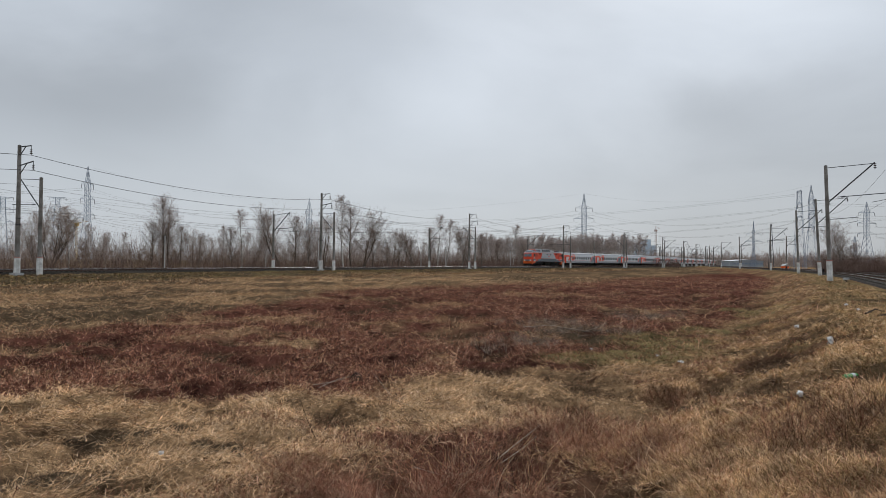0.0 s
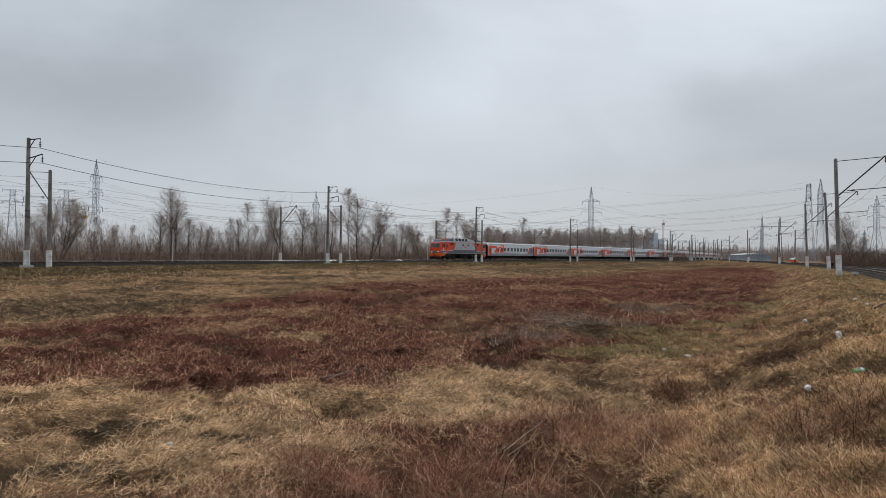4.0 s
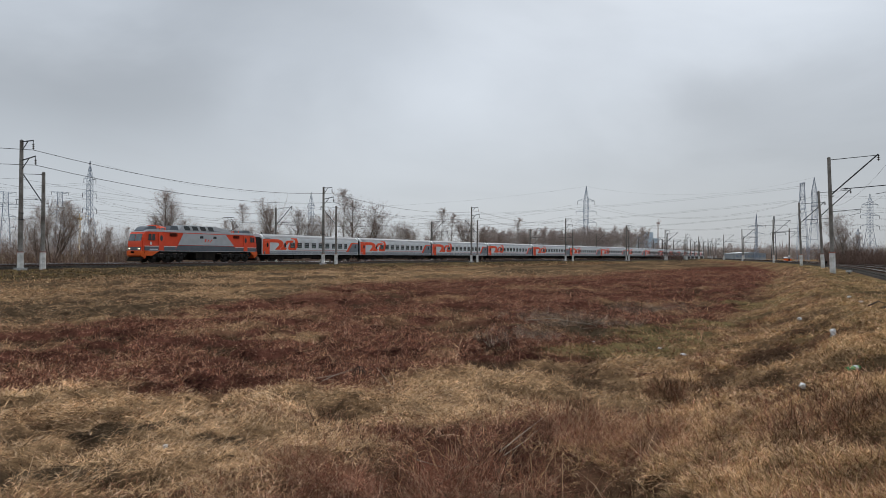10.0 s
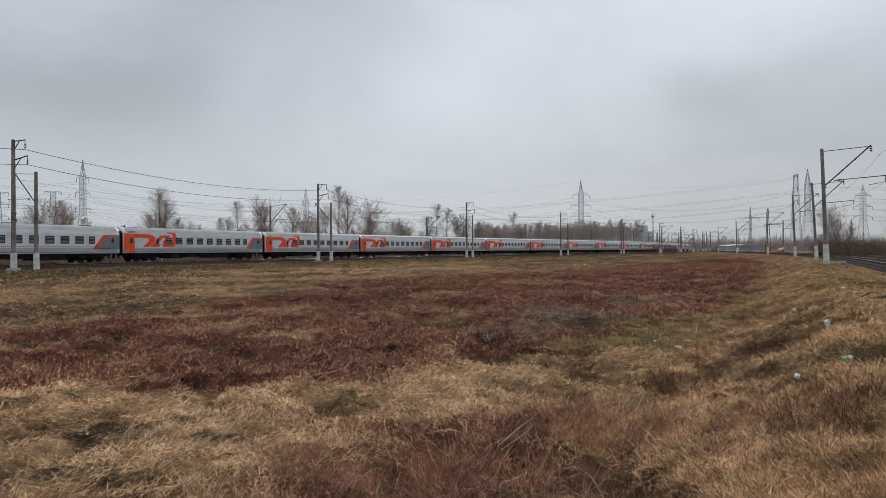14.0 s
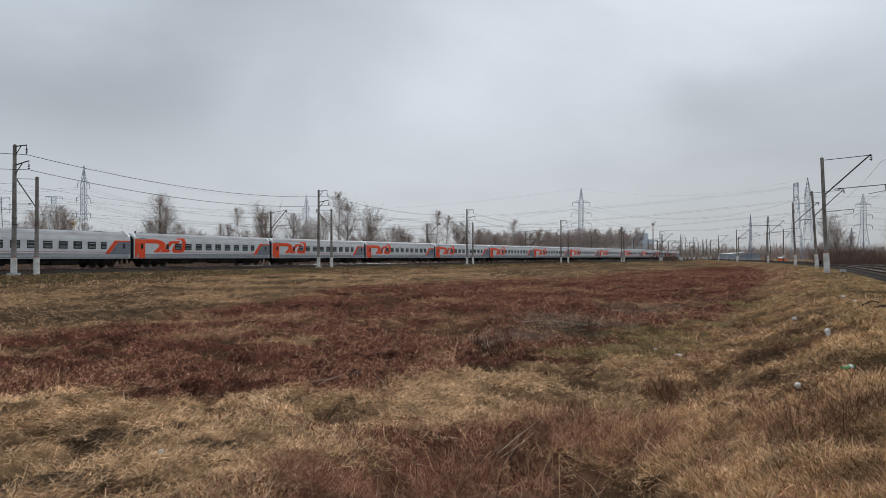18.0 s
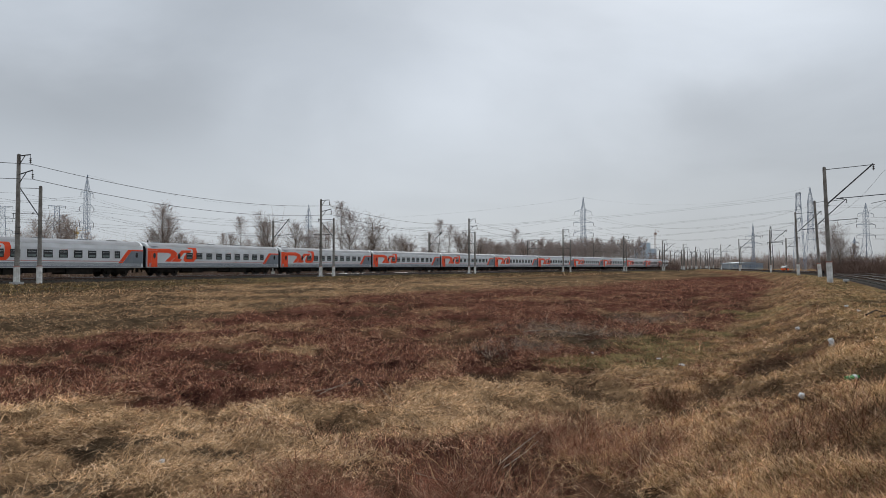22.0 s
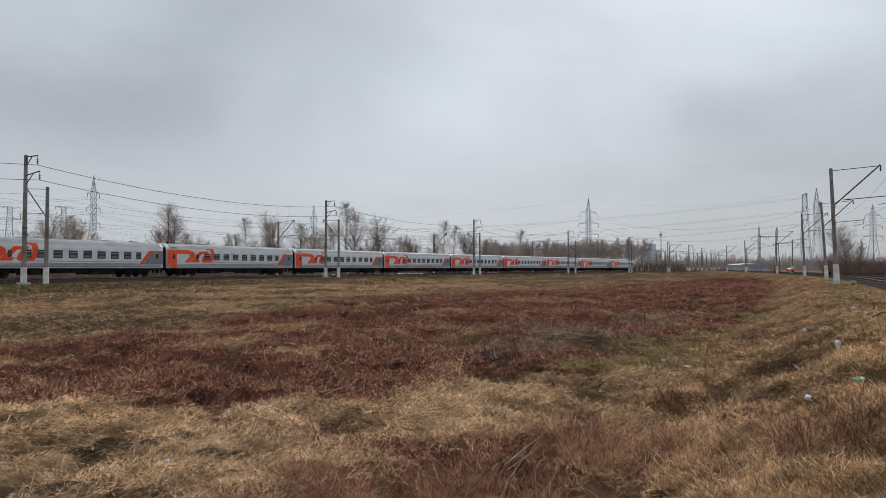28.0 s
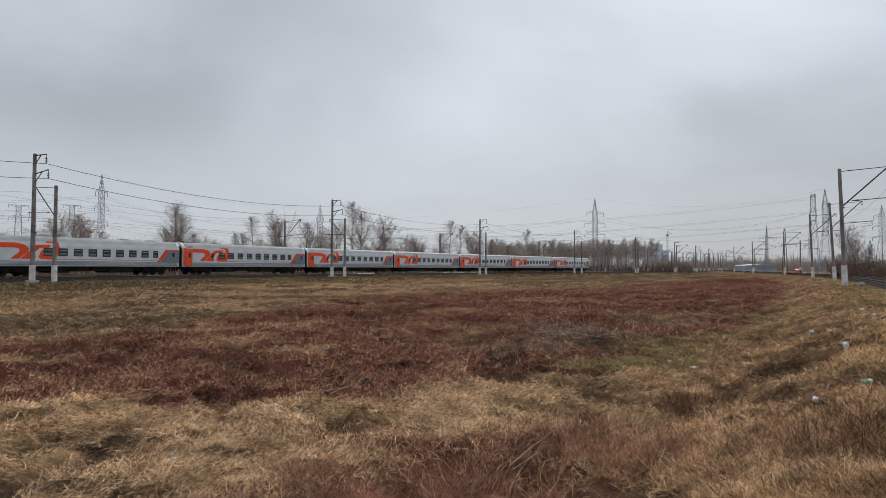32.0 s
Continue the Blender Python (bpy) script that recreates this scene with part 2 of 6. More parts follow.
M_LAMP = bpy.data.materials.new("headlight_glow")
M_LAMP.use_nodes = True
M_LAMP.node_tree.nodes["Principled BSDF"].inputs["Emission Color"].default_value = (1.0, 0.85, 0.5, 1)
M_LAMP.node_tree.nodes["Principled BSDF"].inputs["Emission Strength"].default_value = 2.0

# ---------------------------------------------------------------- mesh helpers


def part(name, bm, material, parent=None, label=""):
    """One mesh object from a bmesh, under a thing or a part (or top-level without a parent)."""
    me = bpy.data.meshes.new(name)
    bm.to_mesh(me)
    bm.free()
    me.materials.append(material)
    ob = new(name, me)
    if parent is not None:
        ob.parent = parent
    if label:
        ob["label"] = label
    return ob


def same(name, source, parent, m=None):
    """Another object on the mesh of source."""
    ob = new(name, source.data)
    ob.parent = parent
    if m is not None:
        ob.matrix_basis = m
    return ob


def thing(name, label, category, m=None, group="", kind=""):
    ob = new(name)
    ob.empty_display_size = 0.3
    if m is not None:
        ob.matrix_basis = m
    return tagged(ob, label, category, group, kind)


def box(bm, x0, x1, y0, y1, z0, z1):
    v = [bm.verts.new(p) for p in ((x0, y0, z0), (x1, y0, z0), (x1, y1, z0), (x0, y1, z0), (x0, y0, z1), (x1, y0, z1), (x1, y1, z1), (x0, y1, z1))]
    for f in ((3, 2, 1, 0), (4, 5, 6, 7), (0, 1, 5, 4), (1, 2, 6, 5), (2, 3, 7, 6), (3, 0, 4, 7)):
        bm.faces.new([v[i] for i in f])
    return v


def rod(bm, a, b, r0, r1=None, n=6):
    """A round bar from a to b, capped."""
    a, b = Vector(a), Vector(b)
    r1 = r0 if r1 is None else r1
    d = (b - a).normalized()
    u = d.orthogonal().normalized()
    w = d.cross(u)
    rings = []
    for p, r in ((a, r0), (b, r1)):
        rings.append([bm.verts.new(p + (u * math.cos(k * math.tau / n) + w * math.sin(k * math.tau / n)) * r) for k in range(n)])
    for k in range(n):
        bm.faces.new((rings[0][k], rings[0][(k + 1) % n], rings[1][(k + 1) % n], rings[1][k]))
    bm.faces.new(rings[0][::-1])
    bm.faces.new(rings[1])


def prism(bm, poly, y0, y1):
    """A flat outline in x and z, given thickness from y0 to y1."""
    a = [bm.verts.new((x, y0, z)) for x, z in poly]
    b = [bm.verts.new((x, y1, z)) for x, z in poly]
    n = len(poly)
    bm.faces.new(a)
    bm.faces.new(b[::-1])
    for k in range(n):
        bm.faces.new((a[k], b[k], b[(k + 1) % n], a[(k + 1) % n]))
    bmesh.ops.recalc_face_normals(bm, faces=bm.faces[:])


def loft(bm, loops, cap=True):
    rings = [[bm.verts.new(p) for p in loop] for loop in loops]
    n = len(loops[0])
    for r, q in zip(rings, rings[1:]):
        for k in range(n):
            bm.faces.new((r[k], r[(k + 1) % n], q[(k + 1) % n], q[k]))
    if cap:
        bm.faces.new(rings[0][::-1])
        bm.faces.new(rings[-1])
    bmesh.ops.recalc_face_normals(bm, faces=bm.faces[:])


def bevelled(bm, width, angle=0.5, segments=2):
    edges = [e for e in bm.edges if len(e.link_faces) == 2 and e.calc_face_angle(0) > angle]
    bmesh.ops.bevel(bm, geom=edges, offset=width, segments=segments, affect="EDGES", clamp_overlap=True)
    return bm


def mesh_from_arrays(name, verts, faces, material, smooth=False):
    """One mesh object from numpy arrays; all faces have the same number of corners."""
    me = bpy.data.meshes.new(name)
    k = faces.shape[1]
    me.vertices.add(len(verts))
    me.vertices.foreach_set("co", np.ascontiguousarray(verts, dtype=np.float32).ravel())
    me.loops.add(faces.size)
    me.loops.foreach_set("vertex_index", np.ascontiguousarray(faces, dtype=np.int32).ravel())
    me.polygons.add(len(faces))
    me.polygons.foreach_set("loop_start", np.arange(0, faces.size, k, dtype=np.int32))
    if smooth:
        me.polygons.foreach_set("use_smooth", np.ones(len(faces), dtype=bool))
    me.update(calc_edges=True)
    me.materials.append(material)
    return new(name, me)


# ---------------------------------------------------------------- the two railway lines
STEP = 0.5


def line_of(x0, y0, heading, stations, bends, s_min, s_max):
    """Points and headings of a line's centre along its length; bends are in 1/1000 m at the stations."""
    s = np.arange(s_min, s_max + STEP, STEP)
    k = np.interp(s, stations, bends) / 1000
    h = np.concatenate(([0], np.cumsum((k[1:] + k[:-1]) / 2 * STEP)))
    h += heading - np.interp(0, s, h)
    x = np.concatenate(([0], np.cumsum((np.cos(h[1:]) + np.cos(h[:-1])) / 2 * STEP)))
    y = np.concatenate(([0], np.cumsum((np.sin(h[1:]) + np.sin(h[:-1])) / 2 * STEP)))
    return s, x - np.interp(0, s, x) + x0, y - np.interp(0, s, y) + y0, h


MAIN = line_of(-39.841, 80.331, 1.10723, (-30, 60, 150, 230, 300), (-2.709, -1.2755, -0.0856, 1.946, 0.0), -320, 900)
BRANCH = line_of(36.2, 52.2, radians(61.1), (-5, 5, 110, 130), (0.0, 1.6, 1.6, 0.0), -160, 420)


def on_line(line, s, side=0.0):
    """x, y and heading at s, side metres to the viewer's hand of the main line (to the right of growing s)."""
    h = np.interp(s, line[0], line[3])
    return (float(np.interp(s, line[0], line[1]) + side * math.sin(h)), float(np.interp(s, line[0], line[2]) - side * math.cos(h)), float(h))


def side_of(line, x, y, step=4):
    """The signed distance from a line's centre, positive to the right of growing s."""
    px, py, ph = line[1][::step], line[2][::step], line[3][::step]
    out = np.empty(len(x))
    for a in range(0, len(x), 20000):
        dx, dy = x[a:a + 20000, None] - px, y[a:a + 20000, None] - py
        i = np.argmin(dx * dx + dy * dy, axis=1)
        r = np.arange(len(i))
        across = dx[r, i] * np.sin(ph[i]) - dy[r, i] * np.cos(ph[i])
        far = np.sqrt(dx[r, i] ** 2 + dy[r, i] ** 2)
        out[a:a + 20000] = np.where(np.abs(across) > 0.9 * far, across, np.sign(across) * far)
    return out


MAP_X, MAP_Y = np.arange(-96.0, 153.0, 1.0), np.arange(-6.0, 262.0, 1.0)
MAPS = {}
for key, line in (("main", MAIN), ("branch", BRANCH)):
    mx_, my_ = np.meshgrid(MAP_X, MAP_Y, indexing="ij")
    MAPS[key] = side_of(line, mx_.ravel(), my_.ravel(), 2).reshape(mx_.shape)


def across(key, x, y):
    """The signed distance from the main or the branch line, from a map of it where there is one."""
    x, y = np.asarray(x, float), np.asarray(y, float)
    u, v = (x - MAP_X[0]), (y - MAP_Y[0])
    inside = (u > 0) & (v > 0) & (u < len(MAP_X) - 1.01) & (v < len(MAP_Y) - 1.01)
    i, j = np.clip(u, 0, len(MAP_X) - 2).astype(int), np.clip(v, 0, len(MAP_Y) - 2).astype(int)
    f, g = u - i, v - j
    m = MAPS[key]
    out = (m[i, j] * (1 - f) + m[i + 1, j] * f) * (1 - g) + (m[i, j + 1] * (1 - f) + m[i + 1, j + 1] * f) * g
    if not inside.all():
        out[~inside] = side_of(MAIN if key == "main" else BRANCH, x[~inside], y[~inside], 8)
    return out


def hash2(i, j, seed):
    v = np.sin(i * 127.1 + j * 311.7 + seed * 74.7) * 43758.5453
    return v - np.floor(v)


def vnoise(x, y, size, seed=0):
    """Smooth random values between 0 and 1, with lumps of about that size."""
    x, y = x / size, y / size
    i, j = np.floor(x), np.floor(y)
    u, v = x - i, y - j
    u, v = u * u * (3 - 2 * u), v * v * (3 - 2 * v)
    a, b = hash2(i, j, seed), hash2(i + 1, j, seed)
    c, d = hash2(i, j + 1, seed), hash2(i + 1, j + 1, seed)
    return (a * (1 - u) + b * u) * (1 - v) + (c * (1 - u) + d * u) * v


FLOOR = -1.12


def soft_step(v, a, b):
    u = np.clip((v - a) / (b - a), 0, 1)
    return u * u * (3 - 2 * u)


def growth(x, y):
    """How thick the growth stands: matted hummocks a hand to two paces wide with hollows between."""
    warp = 0.5 * (vnoise(x, y, 0.8, 84) - 0.5)
    v = 0.40 * vnoise(x + warp, y, 1.25, 81) + 0.32 * vnoise(x, y + warp, 0.52, 82) + 0.10 * vnoise(x, y, 0.2, 85) + 0.18 * vnoise(x, y, 2.8, 83)
    return soft_step(v, 0.32, 0.56)


def ground_height(x, y, fine=True):
    x, y = np.asarray(x, float), np.asarray(y, float)
    dm, db = across("main", x, y), -across("branch", x, y)
    base = np.full(len(x), FLOOR)
    r = np.hypot(x, y)
    wob = vnoise(x, y, 6, 3) - 0.5
    base += 0.25 * (vnoise(x, y, 14, 1) - 0.5) * np.clip(r / 30, 0.3, 1)
    wide = np.clip((-x - 8) / 25, 0, 1) ** 2
    bank_m = np.where(dm > 2, 1 - soft_step((dm + wob * 1.2 - 8.7) / (1 + 1.3 * wide), 0.0, 4.3), 1 - soft_step(-dm, 4.0, 7.0))
    bank_b = np.where(db > -2, 1 - soft_step(db + wob * 0.5, 4.9, 8.3), 1 - soft_step(-db, 6.5, 10.0))
    z = base + bank_m * (-0.52 - base)
    z = z + bank_b * np.maximum(-0.26 - z, 0)
    behind = np.where((dm < -4) | (db < -7), 1.0, 0.0)
    z = np.where(behind > 0, np.maximum(z, -0.95), z)
    if fine:
        rough = np.clip((np.minimum(np.where(dm > 0, dm - 8.5, -dm - 4), np.where(db > 0, db - 3.2, -db - 6.5))) / 1.5, 0, 1)
        z = z + rough * (0.18 * (vnoise(x, y, 3.6, 4) - 0.5) + 0.20 * (growth(x, y) - 0.55) + 0.12 * (vnoise(x, y, 0.5, 6) - 0.5) + 0.09 * (vnoise(x, y, 0.19, 7) - 0.5))
    return z


# dry straw lies in these stretches of the hollow: centre, half length, half width, turn
STRAW = ((-4.4, 6.9, 3.2, 1.5, 0.0), (-4.6, 9.3, 3.6, 1.1, 0.05), (-0.9, 8.9, 2.2, 0.75, -0.05), (1.7, 10.7, 2.8, 1.5, 0.03), (4.5, 11.2, 1.7, 0.9, 0.15), (3.2, 12.9, 1.9, 0.8, 0.1),
         (-12.5, 15.5, 2.5, 1.0, 0.0), (-4.6, 17.4, 1.3, 0.6, 0.0), (-22, 31, 7.0, 1.6, 0.25), (-12, 36, 9.0, 1.3, 0.2), (-27, 38, 9.0, 2.6, 0.6),
         (-10.5, 21.5, 3.0, 0.7, 0.1), (-15, 26, 4.0, 1.0, 0.2))
MOSS = ((4.4, 14.4, 2.0, 1.1, 0.1), (5.9, 17.8, 1.7, 1.5, 0.3), (5.4, 15.6, 1.3, 0.9, 0.2), (8.5, 20.5, 1.3, 1.1, 0.4), (15, 30, 2.0, 3.0, -0.4), (8.0, 13.0, 1.1, 0.9, 0.2))
BARE = ((3.9, 19.2, 1.6, 0.7, 0.1), (3.4, 9.6, 0.7, 0.4, 0.2), (0.2, 6.2, 0.7, 0.3, 0.0), (-4.3, 6.05, 1.2, 0.3, 0.0), (-4.3, 7.8, 1.1, 0.22, 0.05), (-2.4, 7.2, 0.7, 0.2, 0.0), (3.4, 9.7, 0.6, 0.3, 0.25))


def patches(spots, x, y, seed):
    best = np.zeros(len(x))
    jx, jy = (vnoise(x, y, 1.5, seed) - 0.5) * 1.4, (vnoise(x, y, 1.5, seed + 1) - 0.5) * 1.4
    k = np.clip(np.hypot(x, y) / 14, 0.4, 2.5)
    for cx, cy, a, b, turn in spots:
        dx, dy = x + jx * k - cx, y + jy * k - cy
        u, v = dx * math.cos(turn) + dy * math.sin(turn), dy * math.cos(turn) - dx * math.sin(turn)
        best = np.maximum(best, np.clip((1.25 - np.sqrt((u / a) ** 2 + (v / b) ** 2)) / 0.4, 0, 1))
    return best


def cover(x, y):
    """How much straw, red weed, moss and bare litter lie at each point."""
    dm, db = across("main", x, y), -across("branch", x, y)
    straw = patches(STRAW, x, y, 11)
    wob = 3 * (vnoise(x, y, 5, 21) - 0.5) + 1.5 * (vnoise(x, y, 1.7, 22) - 0.5)
    left = np.clip((-x - 8) / 25, 0, 1)
    reach = np.maximum(left, soft_step(y, 58, 78) * (1 - soft_step(x, 16, 36)))
    bank = 1 - soft_step(dm + wob, 12.5 + 10 * reach, 17 + 22 * reach)
    slope = (1 - soft_step(db + 0.3 * wob, 7.6, 9.2)) * (1 - 0.45 * soft_step(db + 0.5 * wob, 5.6, 6.8) * soft_step(vnoise(x, y, 1.3, 26), 0.35, 0.65))
    straw = np.maximum(straw, np.maximum(bank * (0.55 + 0.45 * soft_step(dm, 10, 14)), slope) * (0.45 + 0.5 * soft_step(vnoise(x, y, 2.5, 23), 0.3, 0.7)))
    # brown-tan grass runs from the track down to the edge of the red weeds
    edge = np.interp(x, (-20, -13.7, -10.5, -8.5, -7.0, 0, 12, 29, 60), (15, 19.5, 24, 36, 46, 58, 69, 94, 140))
    tan = soft_step((y + 2.2 * wob - edge) / np.clip(y / 25, 0.8, 3), -2.5, 3.5) * (dm > 0) * soft_step(db, 8, 12)
    straw = np.maximum(straw, tan * (0.78 + 0.22 * vnoise(x, y, 3, 27)))
    straw = np.maximum(straw, 0.55 * soft_step(vnoise(x, y, 3.0, 24) * 0.6 + vnoise(x, y, 0.9, 25) * 0.4, 0.60, 0.78))
    straw = np.maximum(straw, np.where((dm < -4) | (db < -7), 0.9, 0))
    moss = np.maximum(patches(MOSS, x, y, 31) * 0.9, 0.45 * slope * soft_step(vnoise(x, y, 2.2, 33), 0.55, 0.85))
    moss = np.maximum(moss, 0.75 * bank * (1 - soft_step(dm, 10.0, 13.0)) * (0.4 + 0.6 * vnoise(x, y, 2, 34)))
    moss = np.maximum(moss, (0.35 + 0.5 * vnoise(x, y, 2.5, 35)) * (1 - soft_step(db, 4.6, 6.2)) * (db > 2))
    bare = patches(BARE, x, y, 41)
    face = (1 - soft_step(dm + 0.5 * wob, 9.6 + 7.5 * left ** 2, 11.6 + 8.5 * left ** 2)) * (dm > 5)
    moss = np.maximum(moss, 0.8 * face)
    bare = np.maximum(bare, face * (0.35 + 0.55 * soft_step(vnoise(x, y, 2.2, 44), 0.3, 0.6)))
    bare = np.maximum(bare, 0.85 * tan * soft_step(vnoise(x, y, 4.5, 45) * 0.6 + vnoise(x, y, 1.4, 46) * 0.4, 0.22, 0.62))
    bare = np.maximum(bare, 0.7 * tan * soft_step(-x, 20, 30))
    bare = np.maximum(bare, np.maximum(0.6 * bank, 0.35 * slope) * soft_step(vnoise(x, y, 1.6, 42) * 0.7 + vnoise(x, y, 0.6, 43) * 0.3, 0.52, 0.74))
    return straw, moss, bare

# ---------------------------------------------------------------- ground: one sheet to the horizon
ang = np.concatenate((np.radians(np.arange(-180, -50, 5.0)), np.radians(np.arange(-50, -40, 1.0)), np.radians(np.arange(-40, 40, 0.25)), np.radians(np.arange(40, 50, 1.0)), np.radians(np.arange(50, 180, 5.0))))
rad = np.concatenate(([0.0], 0.6 * 1.035 ** np.arange(0, 55), 4.0 * 1.012 ** np.arange(0, 227), 60.0 * 1.035 ** np.arange(0, 126)))
gx = (rad[None, :] * np.sin(ang)[:, None]).ravel()
gy = (rad[None, :] * np.cos(ang)[:, None]).ravel()
gz = ground_height(gx, gy)
na, nr = len(ang), len(rad)
ii, jj = np.meshgrid(np.arange(na), np.arange(nr - 1), indexing="ij")
i2 = (ii + 1) % na
gf = np.stack((ii * nr + jj, ii * nr + jj + 1, i2 * nr + jj + 1, i2 * nr + jj), -1).reshape(-1, 4)

M_GROUND = bpy.data.materials.new("dead_grass_ground")
M_GROUND.use_nodes = True
gn, gl = M_GROUND.node_tree.nodes, M_GROUND.node_tree.links
g_b = gn["Principled BSDF"]
g_b.inputs["Roughness"].default_value = 0.95
g_b.inputs["Specular IOR Level"].default_value = 0.0
g_co = gn.new("ShaderNodeTexCoord")
g_at = gn.new("ShaderNodeAttribute")
g_at.attribute_name = "cover"
g_sep = gn.new("ShaderNodeSeparateColor")
gl.new(g_at.outputs["Color"], g_sep.inputs[0])


def ground_tone(scale, dark, light, stretch=1.0):
    mp = gn.new("ShaderNodeMapping")
    mp.inputs["Scale"].default_value = (1, stretch, 1)
    gl.new(g_co.outputs["Object"], mp.inputs[0])
    t = gn.new("ShaderNodeTexNoise")
    t.inputs["Scale"].default_value, t.inputs["Detail"].default_value, t.inputs["Roughness"].default_value = scale, 11, 0.80
    gl.new(mp.outputs[0], t.inputs["Vector"])
    r = gn.new("ShaderNodeValToRGB")
    r.color_ramp.elements[0].position, r.color_ramp.elements[1].position = 0.38, 0.63
    r.color_ramp.elements[0].color, r.color_ramp.elements[1].color = (*dark, 1), (*light, 1)
    gl.new(t.outputs["Fac"], r.inputs[0])
    return t, r.outputs[0]


def blend(fac, a, b):
    m = gn.new("ShaderNodeMixRGB")
    gl.new(fac, m.inputs[0])
    gl.new(a, m.inputs[1])
    gl.new(b, m.inputs[2])
    return m.outputs[0]


g_t1, c_weed = ground_tone(1.3, (0.014, 0.006, 0.005), (0.15, 0.062, 0.043))
g_t2, c_straw = ground_tone(1.7, (0.030, 0.018, 0.010), (0.40, 0.255, 0.14), 1.6)
g_t3, c_moss = ground_tone(1.3, (0.026, 0.021, 0.010), (0.25, 0.195, 0.09))
g_t4, c_bare = ground_tone(1.6, (0.016, 0.011, 0.008), (0.10, 0.072, 0.045))
g_c = blend(g_sep.outputs[0], c_weed, c_straw)
g_c = blend(g_sep.outputs[1], g_c, c_moss)
g_c = blend(g_sep.outputs[2], g_c, c_bare)
# near by, stalks stand on dark soil and rotten litter that paints the hollows' shade
g_t5, c_soil_shade = ground_tone(9.0, (0.006, 0.004, 0.003), (0.085, 0.056, 0.036))
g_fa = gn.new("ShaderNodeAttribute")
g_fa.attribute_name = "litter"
g_c = blend(g_fa.outputs["Fac"], g_c, c_soil_shade)
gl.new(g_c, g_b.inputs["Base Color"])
g_bp = gn.new("ShaderNodeBump")
g_bp.inputs["Strength"].default_value, g_bp.inputs["Distance"].default_value = 0.8, 0.12
gl.new(g_t2.outputs["Fac"], g_bp.inputs["Height"])
gl.new(g_bp.outputs[0], g_b.inputs["Normal"])

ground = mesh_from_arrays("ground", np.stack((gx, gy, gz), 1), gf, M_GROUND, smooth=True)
tagged(ground, "hollow of dead reddish weeds and matted straw between two embankments", "ground", kind="structure")
g_cov = cover(gx, gy)
g_attr = ground.data.attributes.new("cover", "FLOAT_COLOR", "POINT")
g_attr.data.foreach_set("color", np.stack((*g_cov, np.ones(len(gx))), 1).astype(np.float32).ravel())
# dark tone where growth is thin: shade painted into the hollows, fading with distance
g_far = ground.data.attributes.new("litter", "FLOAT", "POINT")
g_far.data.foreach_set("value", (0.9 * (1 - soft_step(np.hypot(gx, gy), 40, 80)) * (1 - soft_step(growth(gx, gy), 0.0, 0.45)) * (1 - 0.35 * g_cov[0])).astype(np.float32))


# ---------------------------------------------------------------- tracks
def sweep(line, s0, s1, step, profile, side, closed=True):
    """A profile (across, z) carried along a line."""
    bm = bmesh.new()
    loops = []
    for s in np.arange(s0, s1 + step / 2, step):
        h = np.interp(s, line[0], line[3])
        x, y, _ = on_line(line, s, 0)
        loops.append([(x + (side + a) * math.sin(h), y - (side + a) * math.cos(h), z) for a, z in profile])
    rings = [[bm.verts.new(p) for p in loop] for loop in loops]
    n = len(profile)
    for r, q in zip(rings, rings[1:]):
        for k in range(n if closed else n - 1):
            bm.faces.new((r[k], r[(k + 1) % n], q[(k + 1) % n], q[k]))
    bmesh.ops.recalc_face_normals(bm, faces=bm.faces[:])
    return bm


def railway_track(line, side, s0, s1, top, near0, near1, label):
    t = thing("railway_track", label, "railway track", kind="structure")
    g = 0.76
    part("ballast", sweep(line, s0, s1, 4, ((-2.3, top - 0.75), (-1.7, top - 0.26), (1.7, top - 0.26), (2.3, top - 0.75)), side), M_BALLAST, t, "grey crushed stone ballast bed")
    for e in (-g, g):
        ob = part("rail", sweep(line, s0, s1, 4, ((-0.075, top - 0.18), (-0.012, top - 0.15), (-0.012, top - 0.045), (-0.037, top - 0.03), (-0.037, top - 0.004),
                  (-0.03, top), (0.03, top), (0.037, top - 0.004), (0.037, top - 0.03), (0.012, top - 0.045), (0.012, top - 0.15), (0.075, top - 0.18)), side + e), M_RAILSIDE, t, "steel rail with a bright running surface")
        ob.data.materials.append(M_RAIL if line is MAIN else M_RAIL_DULL)
        for p in ob.data.polygons:
            if p.center.z > top - 0.032 and p.normal.z > 0.6:
                p.material_index = 1
    bm = bmesh.new()
    for s in np.arange(near0, near1, 0.55):
        x, y, h = on_line(line, s, side)
        m = Matrix.Translation((x, y, top - 0.20)) @ Matrix.Rotation(h, 4, "Z")
        for v in box(bm, -0.13, 0.13, -1.35, 1.35, -0.15, 0.03):
            v.co = m @ v.co
    ob = part("sleepers", bm, M_SLEEPER, t, "row of concrete sleepers")
    ob["kind"] = "stuff"
    return t


railway_track(MAIN, 0.0, -310, 890, 0.0, -40, 200, "far track of the main line on stone ballast")
railway_track(MAIN, 4.6, -310, 890, 0.0, -60, 160, "near track of the main line on stone ballast")
railway_track(BRANCH, 0.0, -150, 390, 0.10, -60, 120, "curving branch track on stone ballast")
railway_track(BRANCH, 4.1, -150, 390, 0.10, -60, 120, "second curving branch track on stone ballast")


# ---------------------------------------------------------------- the train
def wheel_mesh(r):
    bm = bmesh.new()
    for a, b, q in ((-0.07, 0.065, r), (0.065, 0.10, r + 0.03), (-0.10, -0.07, 0.2)):
        rod(bm, (0, a, 0), (0, b, 0), q, n=16)
    return bm


